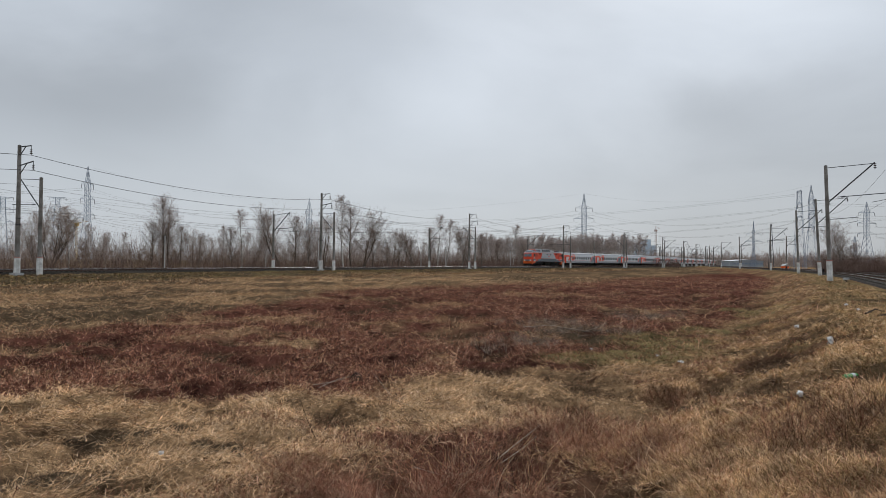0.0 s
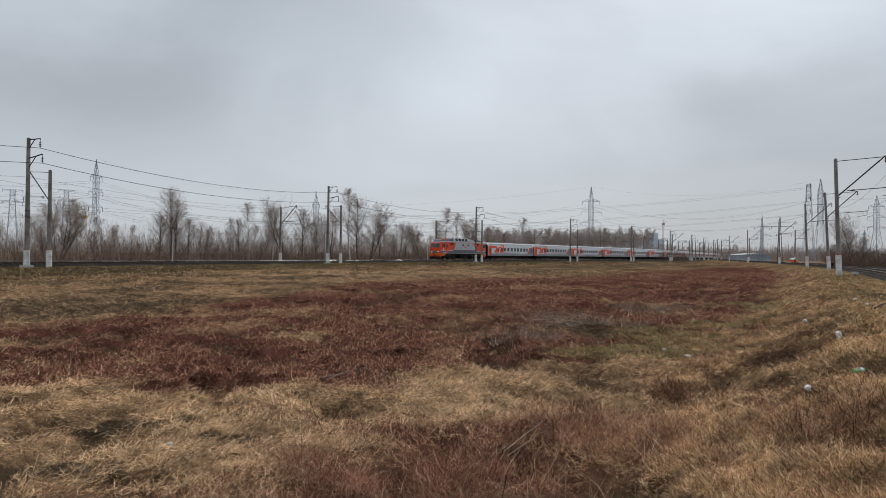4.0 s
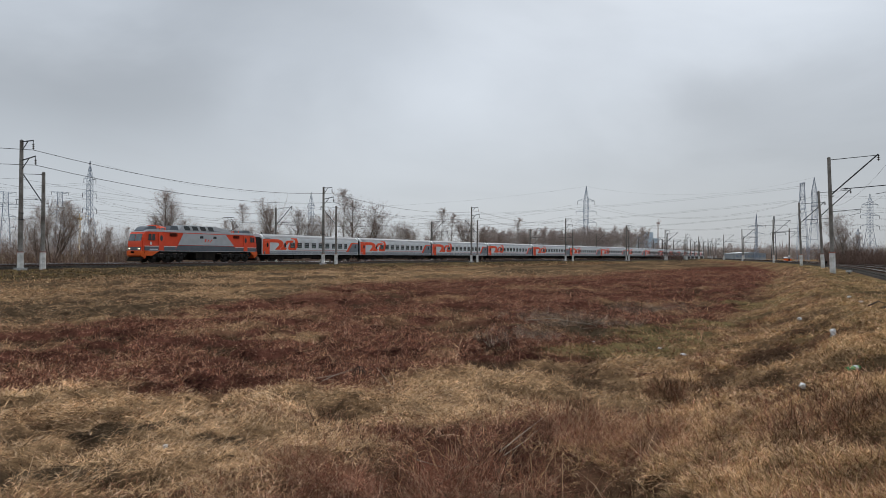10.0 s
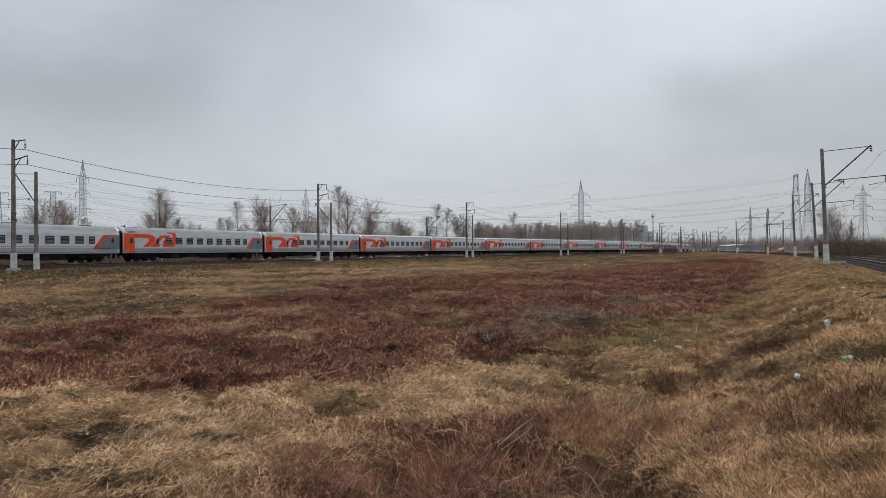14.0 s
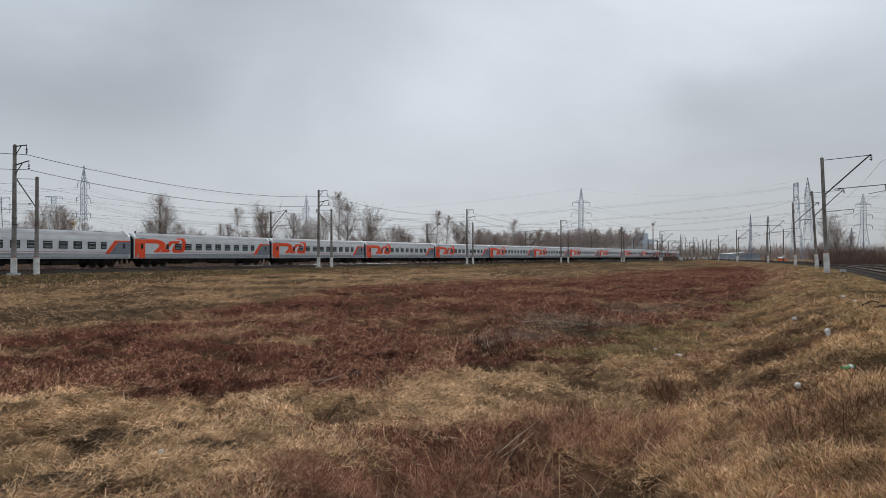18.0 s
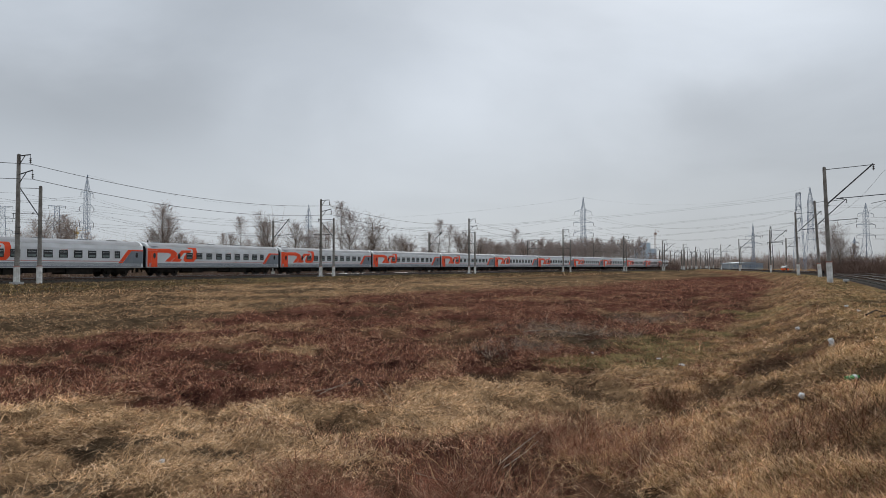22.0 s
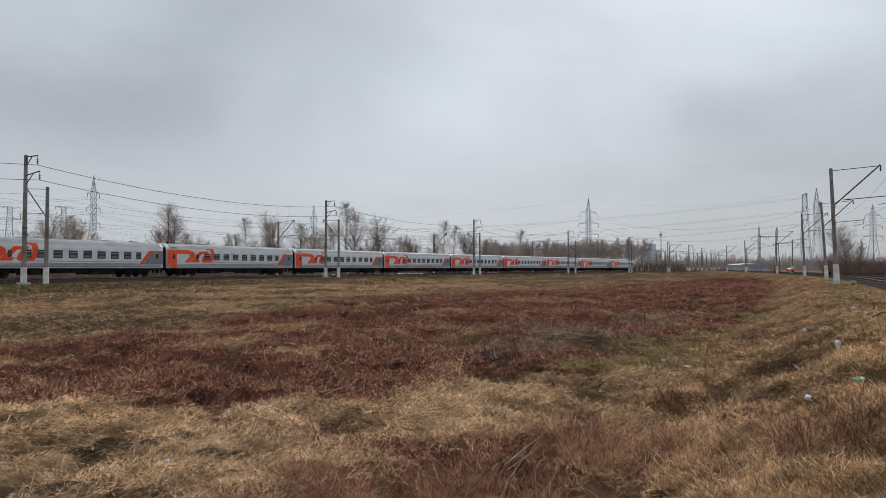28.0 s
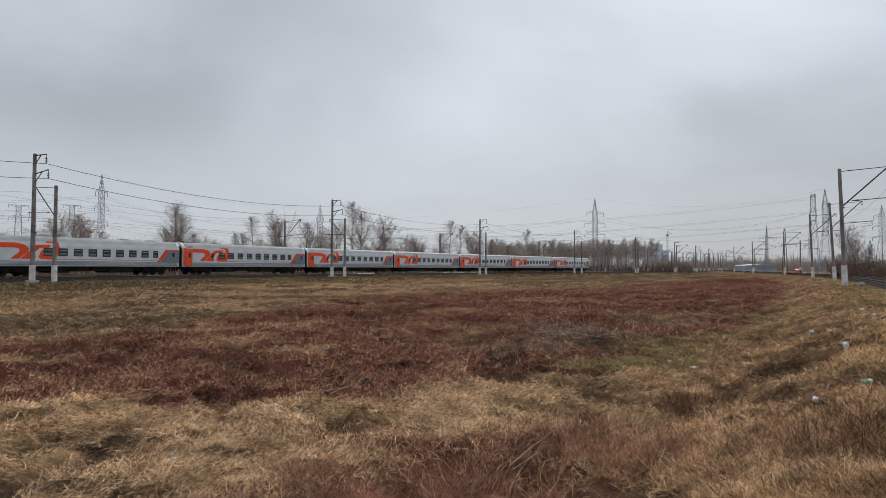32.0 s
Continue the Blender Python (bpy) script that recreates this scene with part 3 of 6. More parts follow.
def bogie(parent, x, axles, half, r, wheel_src):
    """A bogie with its frame, axle boxes, springs and wheels."""
    b = bmesh.new()
    span = max(axles) + 0.55
    for y in (-1.08, 1.08):
        prism(b, [(-span, 0.62), (-span, 0.86), (-span * 0.55, 0.90), (-0.5, 0.78), (0.5, 0.78), (span * 0.55, 0.90), (span, 0.86), (span, 0.62), (span * 0.5, 0.66), (0.5, 0.5), (-0.5, 0.5), (-span * 0.5, 0.66)], y - 0.09, y + 0.09)
        for a in axles:
            box(b, a - 0.17, a + 0.17, y - 0.16, y + 0.16, r - 0.17, r + 0.16)
            rod(b, (a - 0.34, y, 0.42), (a - 0.34, y, 0.84), 0.10, n=8)
            rod(b, (a + 0.34, y, 0.42), (a + 0.34, y, 0.84), 0.10, n=8)
    box(b, -0.35, 0.35, -1.1, 1.1, 0.6, 0.95)
    box(b, -span + 0.2, span - 0.2, -0.6, 0.6, 0.32, 0.96)
    bo = part("bogie", b, M_UNDER, parent, "grimy black bogie")
    bo.matrix_basis = Matrix.Translation((x, 0, 0))
    for a in axles:
        for y in (-0.79, 0.79):
            m = Matrix.Translation((a, y, r)) @ Matrix.Rotation(0 if y > 0 else math.pi, 4, "Z")
            if wheel_src[0] is None:
                wheel_src[0] = part("wheel", wheel_mesh(r), M_WHEEL, bo)
                wheel_src[0].matrix_basis = m
            else:
                same("wheel", wheel_src[0], bo, m)
    return bo


HALF_W = 1.52


def coach_section(x, inset=0.0, low=1.08, top=4.36):
    """The outline of a coach across its length: sides, shoulders and the arched roof."""
    w = HALF_W - inset
    pts = [(-w + 0.04, low), (-w, low + 0.12), (-w, 3.32)]
    for k in range(1, 8):
        a = math.pi - k * math.pi / 8
        pts.append((w * (abs(math.cos(a)) ** 0.62) * (1 if math.cos(a) > 0 else -1), 3.32 + (top - inset * 0.5 - 3.32) * math.sin(a) ** 0.85))
    pts += [(w, 3.32), (w, low + 0.12), (w - 0.04, low)]
    return [(x, y, z) for y, z in pts]


def plate(name, poly, y, material, parent, label="", thick=0.012):
    bm = bmesh.new()
    prism(bm, poly, y - thick if y < 0 else y, y if y < 0 else y + thick)
    return part(name, bm, material, parent, label)


W_SRC = [None]


def curve_y(z):
    """Half the coach's width at the height z."""
    return float(np.interp(z, [p[2] for p in coach_section(0)[1:7]], [-p[1] for p in coach_section(0)[1:7]]))


def skin(name, poly, material, parent, label=""):
    """Paint on the viewer's side of a coach, following the shoulder of its roof."""
    bm = bmesh.new()
    prism(bm, poly, -0.016, 0.0)
    for z in (3.32, 3.45, 3.6, 3.75, 3.9, 4.0):
        bmesh.ops.bisect_plane(bm, geom=bm.verts[:] + bm.edges[:] + bm.faces[:], plane_co=(0, 0, z), plane_no=(0, 0, 1))
    for v in bm.verts:
        v.co.y -= curve_y(v.co.z)
    return part(name, bm, material, parent, label)


def make_coach(label, windows, small):
    """A long-distance sleeping coach; x runs from its leading end (-) to its rear end (+), the viewer's side is -y."""
    c = thing("passenger_coach", label, "railway coach", group="coaches of the passing train")
    L = 11.97
    bm = bmesh.new()
    loft(bm, [coach_section(-L, 0.06), coach_section(-L + 0.06, 0.015), coach_section(-L + 0.3), coach_section(-4), coach_section(4), coach_section(L - 0.3), coach_section(L - 0.06, 0.015), coach_section(L, 0.06)])
    body = part("body", bm, M_CGREY, c, "light grey ribbed steel body shell")
    # roof skin, a little proud of the shell
    bm = bmesh.new()
    rings = []
    for x in (-L + 0.32, -L + 1.2, 0, L - 1.2, L - 0.32):
        rings.append([bm.verts.new((px, py * 1.0 + (0.012 if py > 0 else -0.012), pz + 0.012)) for px, py, pz in coach_section(x)[3:10]])
    for r, q in zip(rings, rings[1:]):
        for k in range(len(r) - 1):
            bm.faces.new((r[k], r[k + 1], q[k + 1], q[k]))
    bmesh.ops.recalc_face_normals(bm, faces=bm.faces[:])
    part("roof", bm, M_CROOF, c, "pale grey arched roof")
    for x in (-9.6, -5.2, -0.4, 4.8, 8.6):
        bm = bmesh.new()
        box(bm, x - 0.45, x + 0.45, -0.35, 0.35, 4.30, 4.44)
        part("roof_vent", bevelled(bm, 0.05), M_CROOF, c)
    bm = bmesh.new()
    rod(bm, (-10.9, -0.2, 4.28), (-10.9, -0.2, 4.62), 0.09, n=8)
    part("chimney", bm, M_UNDER, c, "small black stove chimney")
    for y in (-HALF_W, HALF_W):
        s = 1 if y > 0 else -1
        plate("lower_band", [(-L + 0.32, 1.2), (L - 0.32, 1.2), (L - 0.32, 1.66), (-L + 0.32, 1.66)], y, M_CDARK, c, "slate grey ribbed lower band")
        for z in (1.30, 1.42, 1.54):
            bm = bmesh.new()
            box(bm, -L + 0.32, L - 0.32, y + s * 0.012 - 0.012, y + s * 0.012 + 0.012, z, z + 0.035)
            part("side_rib", bm, M_CGREY, c)
        plate("waist_stripe", [(-L + 6.5, 1.80), (L - 3.0, 1.80), (L - 3.0, 1.90), (-L + 6.5, 1.90)], y, M_CPINK, c, "thin faded red waist stripe")
        # windows with a hinged vent above each pane
        for wx, ww in windows:
            wn_ = plate("window", [(wx - ww / 2, 2.26), (wx + ww / 2, 2.26), (wx + ww / 2, 3.02), (wx - ww / 2, 3.02)], y + s * 0.016, M_GLASS, c, thick=0.008)
            bm = bmesh.new()
            for a0, a1, b0, b1 in ((-0.05, 0.0, 0.09, 0.95), (ww, ww + 0.05, 0.09, 0.95), (0, ww, 0.09, 0.14), (0, ww, 0.90, 0.95)):
                box(bm, wx - ww / 2 + a0, wx - ww / 2 + a1, y + s * 0.0 - 0.03, y + s * 0.0 + 0.03, 2.12 + b0, 2.12 + b1)
            part("window_frame", bm, M_BELLOWS, wn_)
            if ww > 0.6:
                # the lower part of each wide pane is a lighter grey-green
                plate("curtain_band", [(wx - ww / 2 + 0.06, 2.31), (wx + ww / 2 - 0.06, 2.31), (wx + ww / 2 - 0.06, 2.55), (wx - ww / 2 + 0.06, 2.55)], y + s * 0.026, M_LOWER_PANE, wn_, "grey-green lower pane", thick=0.006)
                plate("vent_bar", [(wx - ww / 2 + 0.05, 2.83), (wx + ww / 2 - 0.05, 2.83), (wx + ww / 2 - 0.05, 2.87), (wx - ww / 2 + 0.05, 2.87)], y + s * 0.026, M_BLIND, wn_, "pale vent bar", thick=0.006)
        for wx in small:
            plate("small_window", [(wx - 0.2, 2.25), (wx + 0.2, 2.25), (wx + 0.2, 2.95), (wx - 0.2, 2.95)], y + s * 0.016, M_GLASS, c, thick=0.008)
        # end livery: red door at the head, slate panel with a red slash at the tail
        d = part("door", bevelled(_slab(-11.35, -10.45, y, 1.14, 3.25), 0.02), M_CRED, c, "bright red entrance door")
        plate("door_window", oval(-10.9, 2.62, 0.2, 0.36), y + s * 0.034, M_GLASS, d, thick=0.006)
        plate("door_panel", [(-L + 0.08, 1.2), (-11.37, 1.2), (-11.37, 3.25), (-L + 0.08, 3.25)], y, M_CRED, c, "red painted end panel")
        if y < 0:
            skin("door_header", [(-L + 0.08, 3.27), (-10.44, 3.27), (-10.44, 3.55), (-L + 0.08, 3.55)], M_CRED, c, "red panel over the door")
        plate("tail_panel", [(8.95, 1.58), (L - 0.08, 1.58), (L - 0.08, 3.28), (10.35, 3.28)], y, M_CDARK, c, "slate grey end panel")
        plate("tail_slash", [(8.35, 1.58), (8.93, 1.58), (10.33, 3.28), (9.75, 3.28)], y, M_CRED, c, "slanting red slash")
        plate("tail_cap", [(9.77, 3.12), (L - 0.08, 3.12), (L - 0.08, 3.28), (9.9, 3.28)], y + s * 0.014, M_CRED, c, "red line", thick=0.004)
        d = part("door", bevelled(_slab(10.55, 11.4, y, 1.62, 3.1), 0.02), M_CDARK, c, "slate grey entrance door")
        plate("door_window", oval(10.97, 2.62, 0.19, 0.34), y + s * 0.034, M_GLASS, d, thick=0.006)
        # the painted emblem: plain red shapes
        if y < 0:
            red = "red emblem shape"
            skin("emblem_shape", [(-10.42, 3.55), (-8.65, 3.55), (-7.85, 3.34), (-7.40, 2.98), (-7.55, 2.58), (-8.45, 1.86), (-9.30, 1.86), (-8.40, 2.60), (-8.40, 2.88), (-8.80, 3.02), (-10.42, 3.02)], M_CRED, c, red)
            skin("emblem_shape", [(-8.30, 1.86), (-6.70, 3.38), (-5.52, 3.42), (-5.88, 3.05), (-6.32, 3.05), (-7.15, 2.22), (-6.60, 2.22), (-6.90, 1.86)], M_CRED, c, red)
            skin("emblem_loop", [(-5.75, 4.04), (-4.75, 4.04), (-4.28, 3.72), (-4.12, 2.97), (-4.28, 2.30), (-4.62, 1.90), (-6.10, 1.82), (-6.42, 2.08), (-6.25, 2.56), (-5.62, 3.42), (-5.10, 3.42), (-5.28, 3.12),
                                 (-5.62, 3.05), (-5.92, 2.44), (-5.82, 2.27), (-5.02, 2.27), (-4.84, 2.50), (-4.78, 2.97), (-4.84, 3.44), (-5.00, 3.60), (-5.62, 3.60)], M_CRED, c, "red emblem loop")
        for k in range(4):
            bm = bmesh.new()
            box(bm, -11.3, -10.35, s * curve_y(3.52 + k * 0.09) - 0.03, s * curve_y(3.52 + k * 0.09) + 0.03, 3.52 + k * 0.09, 3.56 + k * 0.09)
            part("grille_slat", bm, M_UNDER if k % 2 else M_CGREY, c, "slat of the end air grille")
        for xa, xb, za in ((1.2, 2.0, 3.12), (1.3, 1.9, 2.62)):
            bm = bmesh.new()
            box(bm, xa, xb, y - 0.016, y + 0.016, za, za + 0.06)
            part("lettering_bar", bm, M_CPINK, c)
    # ends, bellows, underframe
    for e in (-1, 1):
        bm = bmesh.new()
        folds = []
        for k in range(9):
            x, w_, t_ = e * (L - 0.03 + k * 0.036), (1.30 if k % 2 else 1.21), (3.86 if k % 2 else 3.78)
            folds.append([(x, -w_, 1.12), (x, w_, 1.12), (x, w_, t_ - 0.35), (x, w_ - 0.3, t_), (x, 0.3 - w_, t_), (x, -w_, t_ - 0.35)])
        loft(bm, folds)
        part("gangway_bellows", bm, M_BELLOWS, c, "black rubber gangway bellows")
        bm = bmesh.new()
        box(bm, e * L - 0.02, e * L + 0.02, -1.40, 1.40, 1.12, 3.6)
        part("end_wall", bm, M_CDARK, c, "dark end wall")
    bm = bmesh.new()
    box(bm, -L + 0.1, L - 0.1, -1.42, 1.42, 0.98, 1.16)
    part("underframe", bm, M_UNDER, c)
    for x0, x1, z0, yy in ((-4.8, -2.9, 0.36, 1.3), (-2.8, -0.4, 0.5, 1.25), (-0.2, 1.9, 0.55, 1.2), (2.0, 5.2, 0.34, 1.3), (-6.4, -4.9, 0.55, 1.2), (5.3, 6.4, 0.6, 1.1), (-10.9, -6.6, 0.78, 1.3), (6.6, 10.8, 0.78, 1.3)):
        bm = bmesh.new()
        box(bm, x0, x1, -yy, yy, z0, 1.0)
        part("equipment_box", bevelled(bm, 0.04), M_UNDER, c)
    for yy in (-1.25, 1.25):
        for x in (-11.1, 11.0):
            bm = bmesh.new()
            for z in (0.45, 0.75):
                box(bm, x - 0.38, x + 0.38, yy - 0.16, yy + 0.16, z, z + 0.04)
            box(bm, x - 0.40, x - 0.36, yy - 0.14, yy + 0.14, 0.45, 1.0)
            box(bm, x + 0.36, x + 0.40, yy - 0.14, yy + 0.14, 0.45, 1.0)
            part("step_ladder", bm, M_UNDER, c)
    bogie(c, -8.5, (-1.2, 1.2), 1.0, 0.475, W_SRC)
    bogie(c, 8.5, (-1.2, 1.2), 1.0, 0.475, W_SRC)
    return c


def _slab(x0, x1, y, z0, z1):
    bm = bmesh.new()
    s = 1 if y > 0 else -1
    a, b = sorted((y - s * 0.02, y + s * 0.026))
    box(bm, x0, x1, a, b, z0, z1)
    return bm


def oval(cx, cz, rx, rz, n=14):
    return [(cx + rx * math.cos(k * math.tau / n), cz + rz * math.sin(k * math.tau / n)) for k in range(n)]


def make_locomotive():
    """The electric locomotive; its leading cab is at -x, the viewer's side is -y."""
    c = thing("electric_locomotive", "red and grey six-axle electric locomotive with lit headlights", "locomotive")
    L, w = 10.7, 1.53
    bm = bmesh.new()
    prof = [(-L, 1.1), (-L - 0.02, 2.3), (-L + 0.32, 3.55), (-L + 0.75, 3.78), (L - 0.75, 3.78), (L - 0.32, 3.55), (L + 0.02, 2.3), (L, 1.1)]
    prism(bm, prof, -w, w)
    # the noses narrow a little in plan
    for v in bm.verts:
        if abs(v.co.x) > L - 0.5:
            v.co.y *= 0.93
    part("body", bevelled(bm, 0.12, 0.3), M_LRED, c, "bright red body with raked cab fronts")
    bm = bmesh.new()
    prism(bm, [(-L + 0.42, 3.62), (-L + 0.8, 3.94), (-L + 1.35, 4.02), (L - 1.35, 4.02), (L - 0.8, 3.94), (L - 0.42, 3.62)], -1.43, 1.43)
    part("roof", bevelled(bm, 0.1), M_LGREY, c, "grey flat roof")
    for y in (-w, w):
        s = 1 if y > 0 else -1
        plate("side_panel", [(-4.95, 2.05), (5.6, 2.05), (3.8, 3.70), (-4.0, 3.70)], y, M_LGREY, c, "light grey side panel")
        plate("slate_band", [(-5.6, 1.28), (6.3, 1.28), (5.62, 1.98), (-4.97, 1.98)], y + s * 0.002, M_LDARK, c, "slate grey side band", thick=0.014)
        plate("slate_band", [(-L + 0.3, 1.28), (-5.62, 1.28), (-5.25, 1.78), (-L + 0.3, 1.78)], y, M_LDARK, c, "slate grey side band")
        plate("slate_band", [(6.32, 1.28), (L - 0.3, 1.28), (L - 0.3, 1.78), (5.9, 1.78)], y, M_LDARK, c, "slate grey side band")
        plate("white_line", [(-L + 0.3, 1.79), (-5.24, 1.79), (-5.1, 1.88), (-L + 0.3, 1.88)], y, M_LWHITE, c)
        plate("white_line", [(5.9, 1.79), (L - 0.3, 1.79), (L - 0.3, 1.88), (5.8, 1.88)], y, M_LWHITE, c)
        plate("sill_line", [(-L + 0.9, 1.20), (L - 0.5, 1.20), (L - 0.5, 1.265), (-L + 0.9, 1.265)], y, M_LGREY, c, "light grey sill line")
        plate("red_line", [(-4.0, 3.64), (3.8, 3.64), (3.74, 3.72), (-3.96, 3.72)], y + s * 0.014, M_LRED, c, thick=0.006)
        for x0, x1 in ((-9.80, -9.32), (-9.22, -8.74), (9.1, 9.52), (9.6, 10.0)):
            plate("cab_side_window", [(x0, 2.66), (x1, 2.66), (x1, 3.42), (x0, 3.42)] if x0 > 0 else [(x0 - 0.05, 2.60), (x1, 2.60), (x1, 3.42), (x0 + 0.05, 3.42)], y, M_GLASS, c)
        for x in (-7.75, 8.05):
            d = part("crew_door", bevelled(_slab(x - 0.42, x + 0.42, y, 1.3, 3.6), 0.02), M_LRED, c, "red crew door")
            plate("door_window", oval(x, 2.9, 0.22, 0.4), y + s * 0.034, M_GLASS, d, thick=0.006)
        for x0, x1 in ((-6.35, -5.1), (5.5, 6.7)):
            bm = bmesh.new()
            for k in range(5):
                box(bm, x0, x1, y - 0.03, y + 0.03, 3.2 + k * 0.085, 3.25 + k * 0.085)
            part("air_grille", bm, M_UNDER, c, "dark louvred air grille")
        for x0, x1 in ((-1.05, -0.45), (1.45, 2.05)):
            plate("body_window", [(x0, 3.0), (x1, 3.0), (x1, 3.35), (x0, 3.35)], y + s * 0.014, M_GLASS, c, thick=0.008)
        if y < 0:
            for k, (a, b) in enumerate(((-0.2, 0.2), (0.3, 0.65), (0.75, 1.25))):
                plate("emblem_shape", [(a, 2.5), (a + 0.14, 2.5), (b + 0.05, 2.9), (b - 0.2 if k else a, 2.9)], y - 0.012, M_LRED, c, thick=0.006)
        plate("lettering_bars", [(-9.6, 1.38), (-8.3, 1.38), (-8.3, 1.50), (-9.6, 1.50)], y + s * 0.002, M_LWHITE, c, thick=0.02)
        plate("side_crest", oval(-9.4, 2.22, 0.16, 0.24), y, M_LWHITE, c, "pale crest on the cab side")
        plate("side_step_panel", [(-9.2, 0.62), (-L + 0.35, 0.62), (-L + 0.35, 1.2), (-8.1, 1.2)], y, M_ORANGE, c, "orange snowplough side")
        plate("side_step_panel", [(L - 1.1, 0.75), (L - 0.3, 0.75), (L - 0.3, 1.2), (L - 1.6, 1.2)], y, M_ORANGE, c, "orange snowplough side")
    for e in (-1, 1):
        bm = bmesh.new()
        prism(bm, [(e * (L - 0.1), 1.27), (e * (L + 0.18), 1.24), (e * (L + 0.14), 0.62), (e * (L - 0.6), 0.5), (e * (L - 0.9), 1.27)], -1.40, 1.40)
        part("bumper_skirt", bevelled(bm, 0.05), M_ORANGE, c, "orange bumper skirt")
        bm = bmesh.new()
        prism(bm, [(e * (L - 0.35), 0.6), (e * (L + 0.1), 0.55), (e * (L + 0.3), 0.18), (e * (L - 0.2), 0.2)], -1.25, 1.25)
        part("snowplough", bm, M_UNDER, c, "dark grey snowplough")
        bm = bmesh.new()
        for y in (-0.05, 0.05):
            box(bm, e * L - 0.02, e * L + 0.02, y - 0.03, y + 0.03, 1.2, 1.3)
        rod(bm, (e * (L - 0.3), 0, 1.05), (e * (L + 0.5), 0, 1.05), 0.13, n=8)
        part("coupler", bm, M_UNDER, c)
        # windscreen on the raked front
        for y0, y1 in ((-1.22, -0.06), (0.06, 1.22)):
            bm = bmesh.new()
            a, b = (e * (L - 0.02), 2.52), (e * (L - 0.28), 3.42)
            t = e * 0.05
            v = [bm.verts.new(p) for p in ((a[0] + t, y0, a[1]), (a[0] + t, y1, a[1]), (b[0] + t, y1 * 0.96, b[1]), (b[0] + t, y0 * 0.96, b[1]))]
            u = [bm.verts.new((q.co.x - t * 1.2, q.co.y, q.co.z)) for q in v]
            bm.faces.new(v)
            bm.faces.new(u[::-1])
            for k in range(4):
                bm.faces.new((v[k], v[(k + 1) % 4], u[(k + 1) % 4], u[k]))
            bmesh.ops.recalc_face_normals(bm, faces=bm.faces[:])
            part("windscreen", bm, M_SCREEN, c, "sky-lit windscreen pane")
        bm = bmesh.new()
        box(bm, e * (L + 0.0) - 0.05, e * (L + 0.0) + 0.05, -1.3, 1.3, 1.28, 1.72)
        part("front_band", bevelled(bm, 0.03), M_LDARK, c, "slate grey front band")
        for y in (-0.98, -0.70, 0.70, 0.98):
            bm = bmesh.new()
            rod(bm, (e * (L + 0.02), y, 1.52), (e * (L + 0.09), y, 1.52), 0.10, n=12)
            part("headlight", bm, M_LAMP if e < 0 and abs(y) > 0.8 else M_BLIND, c, "round headlight")
        # roof fairing over the cab
        bm = bmesh.new()
        prism(bm, [(e * (L - 0.55), 3.80), (e * (L - 1.1), 4.28), (e * (L - 1.6), 4.46), (e * (L - 2.5), 4.46), (e * (L - 2.8), 3.9)], -1.02, 1.02)
        part("roof_fairing", bevelled(bm, 0.08), M_LDARK, c, "dark grey roof fairing")
    # raised middle hood with slanting windows
    bm = bmesh.new()
    prism(bm, [(-4.5, 3.98), (-4.0, 4.74), (2.4, 4.74), (5.0, 4.40), (5.4, 3.98)], -1.15, 1.15)
    part("roof_hood", bevelled(bm, 0.12), M_LGREY, c, "light grey raised roof hood")
    for y in (-1.16, 1.16):
        for k in range(4):
            x = -3.75 + k * 1.46
            plate("hood_window", [(x + 0.32, 4.10), (x + 1.30, 4.10), (x + 0.98, 4.66), (x, 4.66)], y, M_GLASS, c, "dark slanting hood window")
        for x0, x1 in ((-3.8, -1.0), (-0.8, 2.2)):
            bm = bmesh.new()
            rod(bm, (x0, y, 4.82), (x1, y, 4.82), 0.025, n=6)
            for x in (x0, (x0 + x1) / 2, x1):
                rod(bm, (x, y, 4.7), (x, y, 4.82), 0.02, n=5)
            part("roof_rail", bm, M_LGREY, c)
    bm = bmesh.new()
    prism(bm, [(-6.0, 3.98), (-5.6, 4.62), (-4.6, 4.62), (-4.4, 3.98)], -1.05, 1.05)
    part("equipment_housing", bevelled(bm, 0.06), M_LDARK, c, "dark roof equipment housing")
    # pantographs: the rear one raised, the front one folded
    for x, up in ((-7.0, False), (6.9, True)):
        bm = bmesh.new()
        for xx in (-0.7, 0.7):
            for yy in (-0.5, 0.5):
                rod(bm, (x + xx, yy, 4.0), (x + xx, yy, 4.32), 0.07, n=8)
        part("insulator", bm, M_CRED, c, "red roof insulators")
        paint = M_CRED if not up else M_STEEL
        bm = bmesh.new()
        for yy in (-0.5, 0.5):
            rod(bm, (x - 0.8, yy, 4.34), (x + 0.8, yy, 4.34), 0.035)
        for xx in (-0.8, 0.8):
            rod(bm, (x + xx, -0.5, 4.34), (x + xx, 0.5, 4.34), 0.035)
        k = (x + 0.9, 0, 5.0 if up else 4.46)
        hd = (x - 0.9, 0, 6.3 if up else 4.56)
        pan = part("pantograph", bm, paint, c, "raised pantograph" if up else "folded red pantograph")
        bm = bmesh.new()
        rod(bm, (x - 0.5, 0, 4.36), k, 0.045)
        part("lower_arm", bm, paint, pan)
        bm = bmesh.new()
        for yy in (-0.35, 0.35):
            rod(bm, (k[0], yy * 0.3, k[2]), (hd[0], yy, hd[2]), 0.028)
        part("upper_arm", bm, paint, pan)
        bm = bmesh.new()
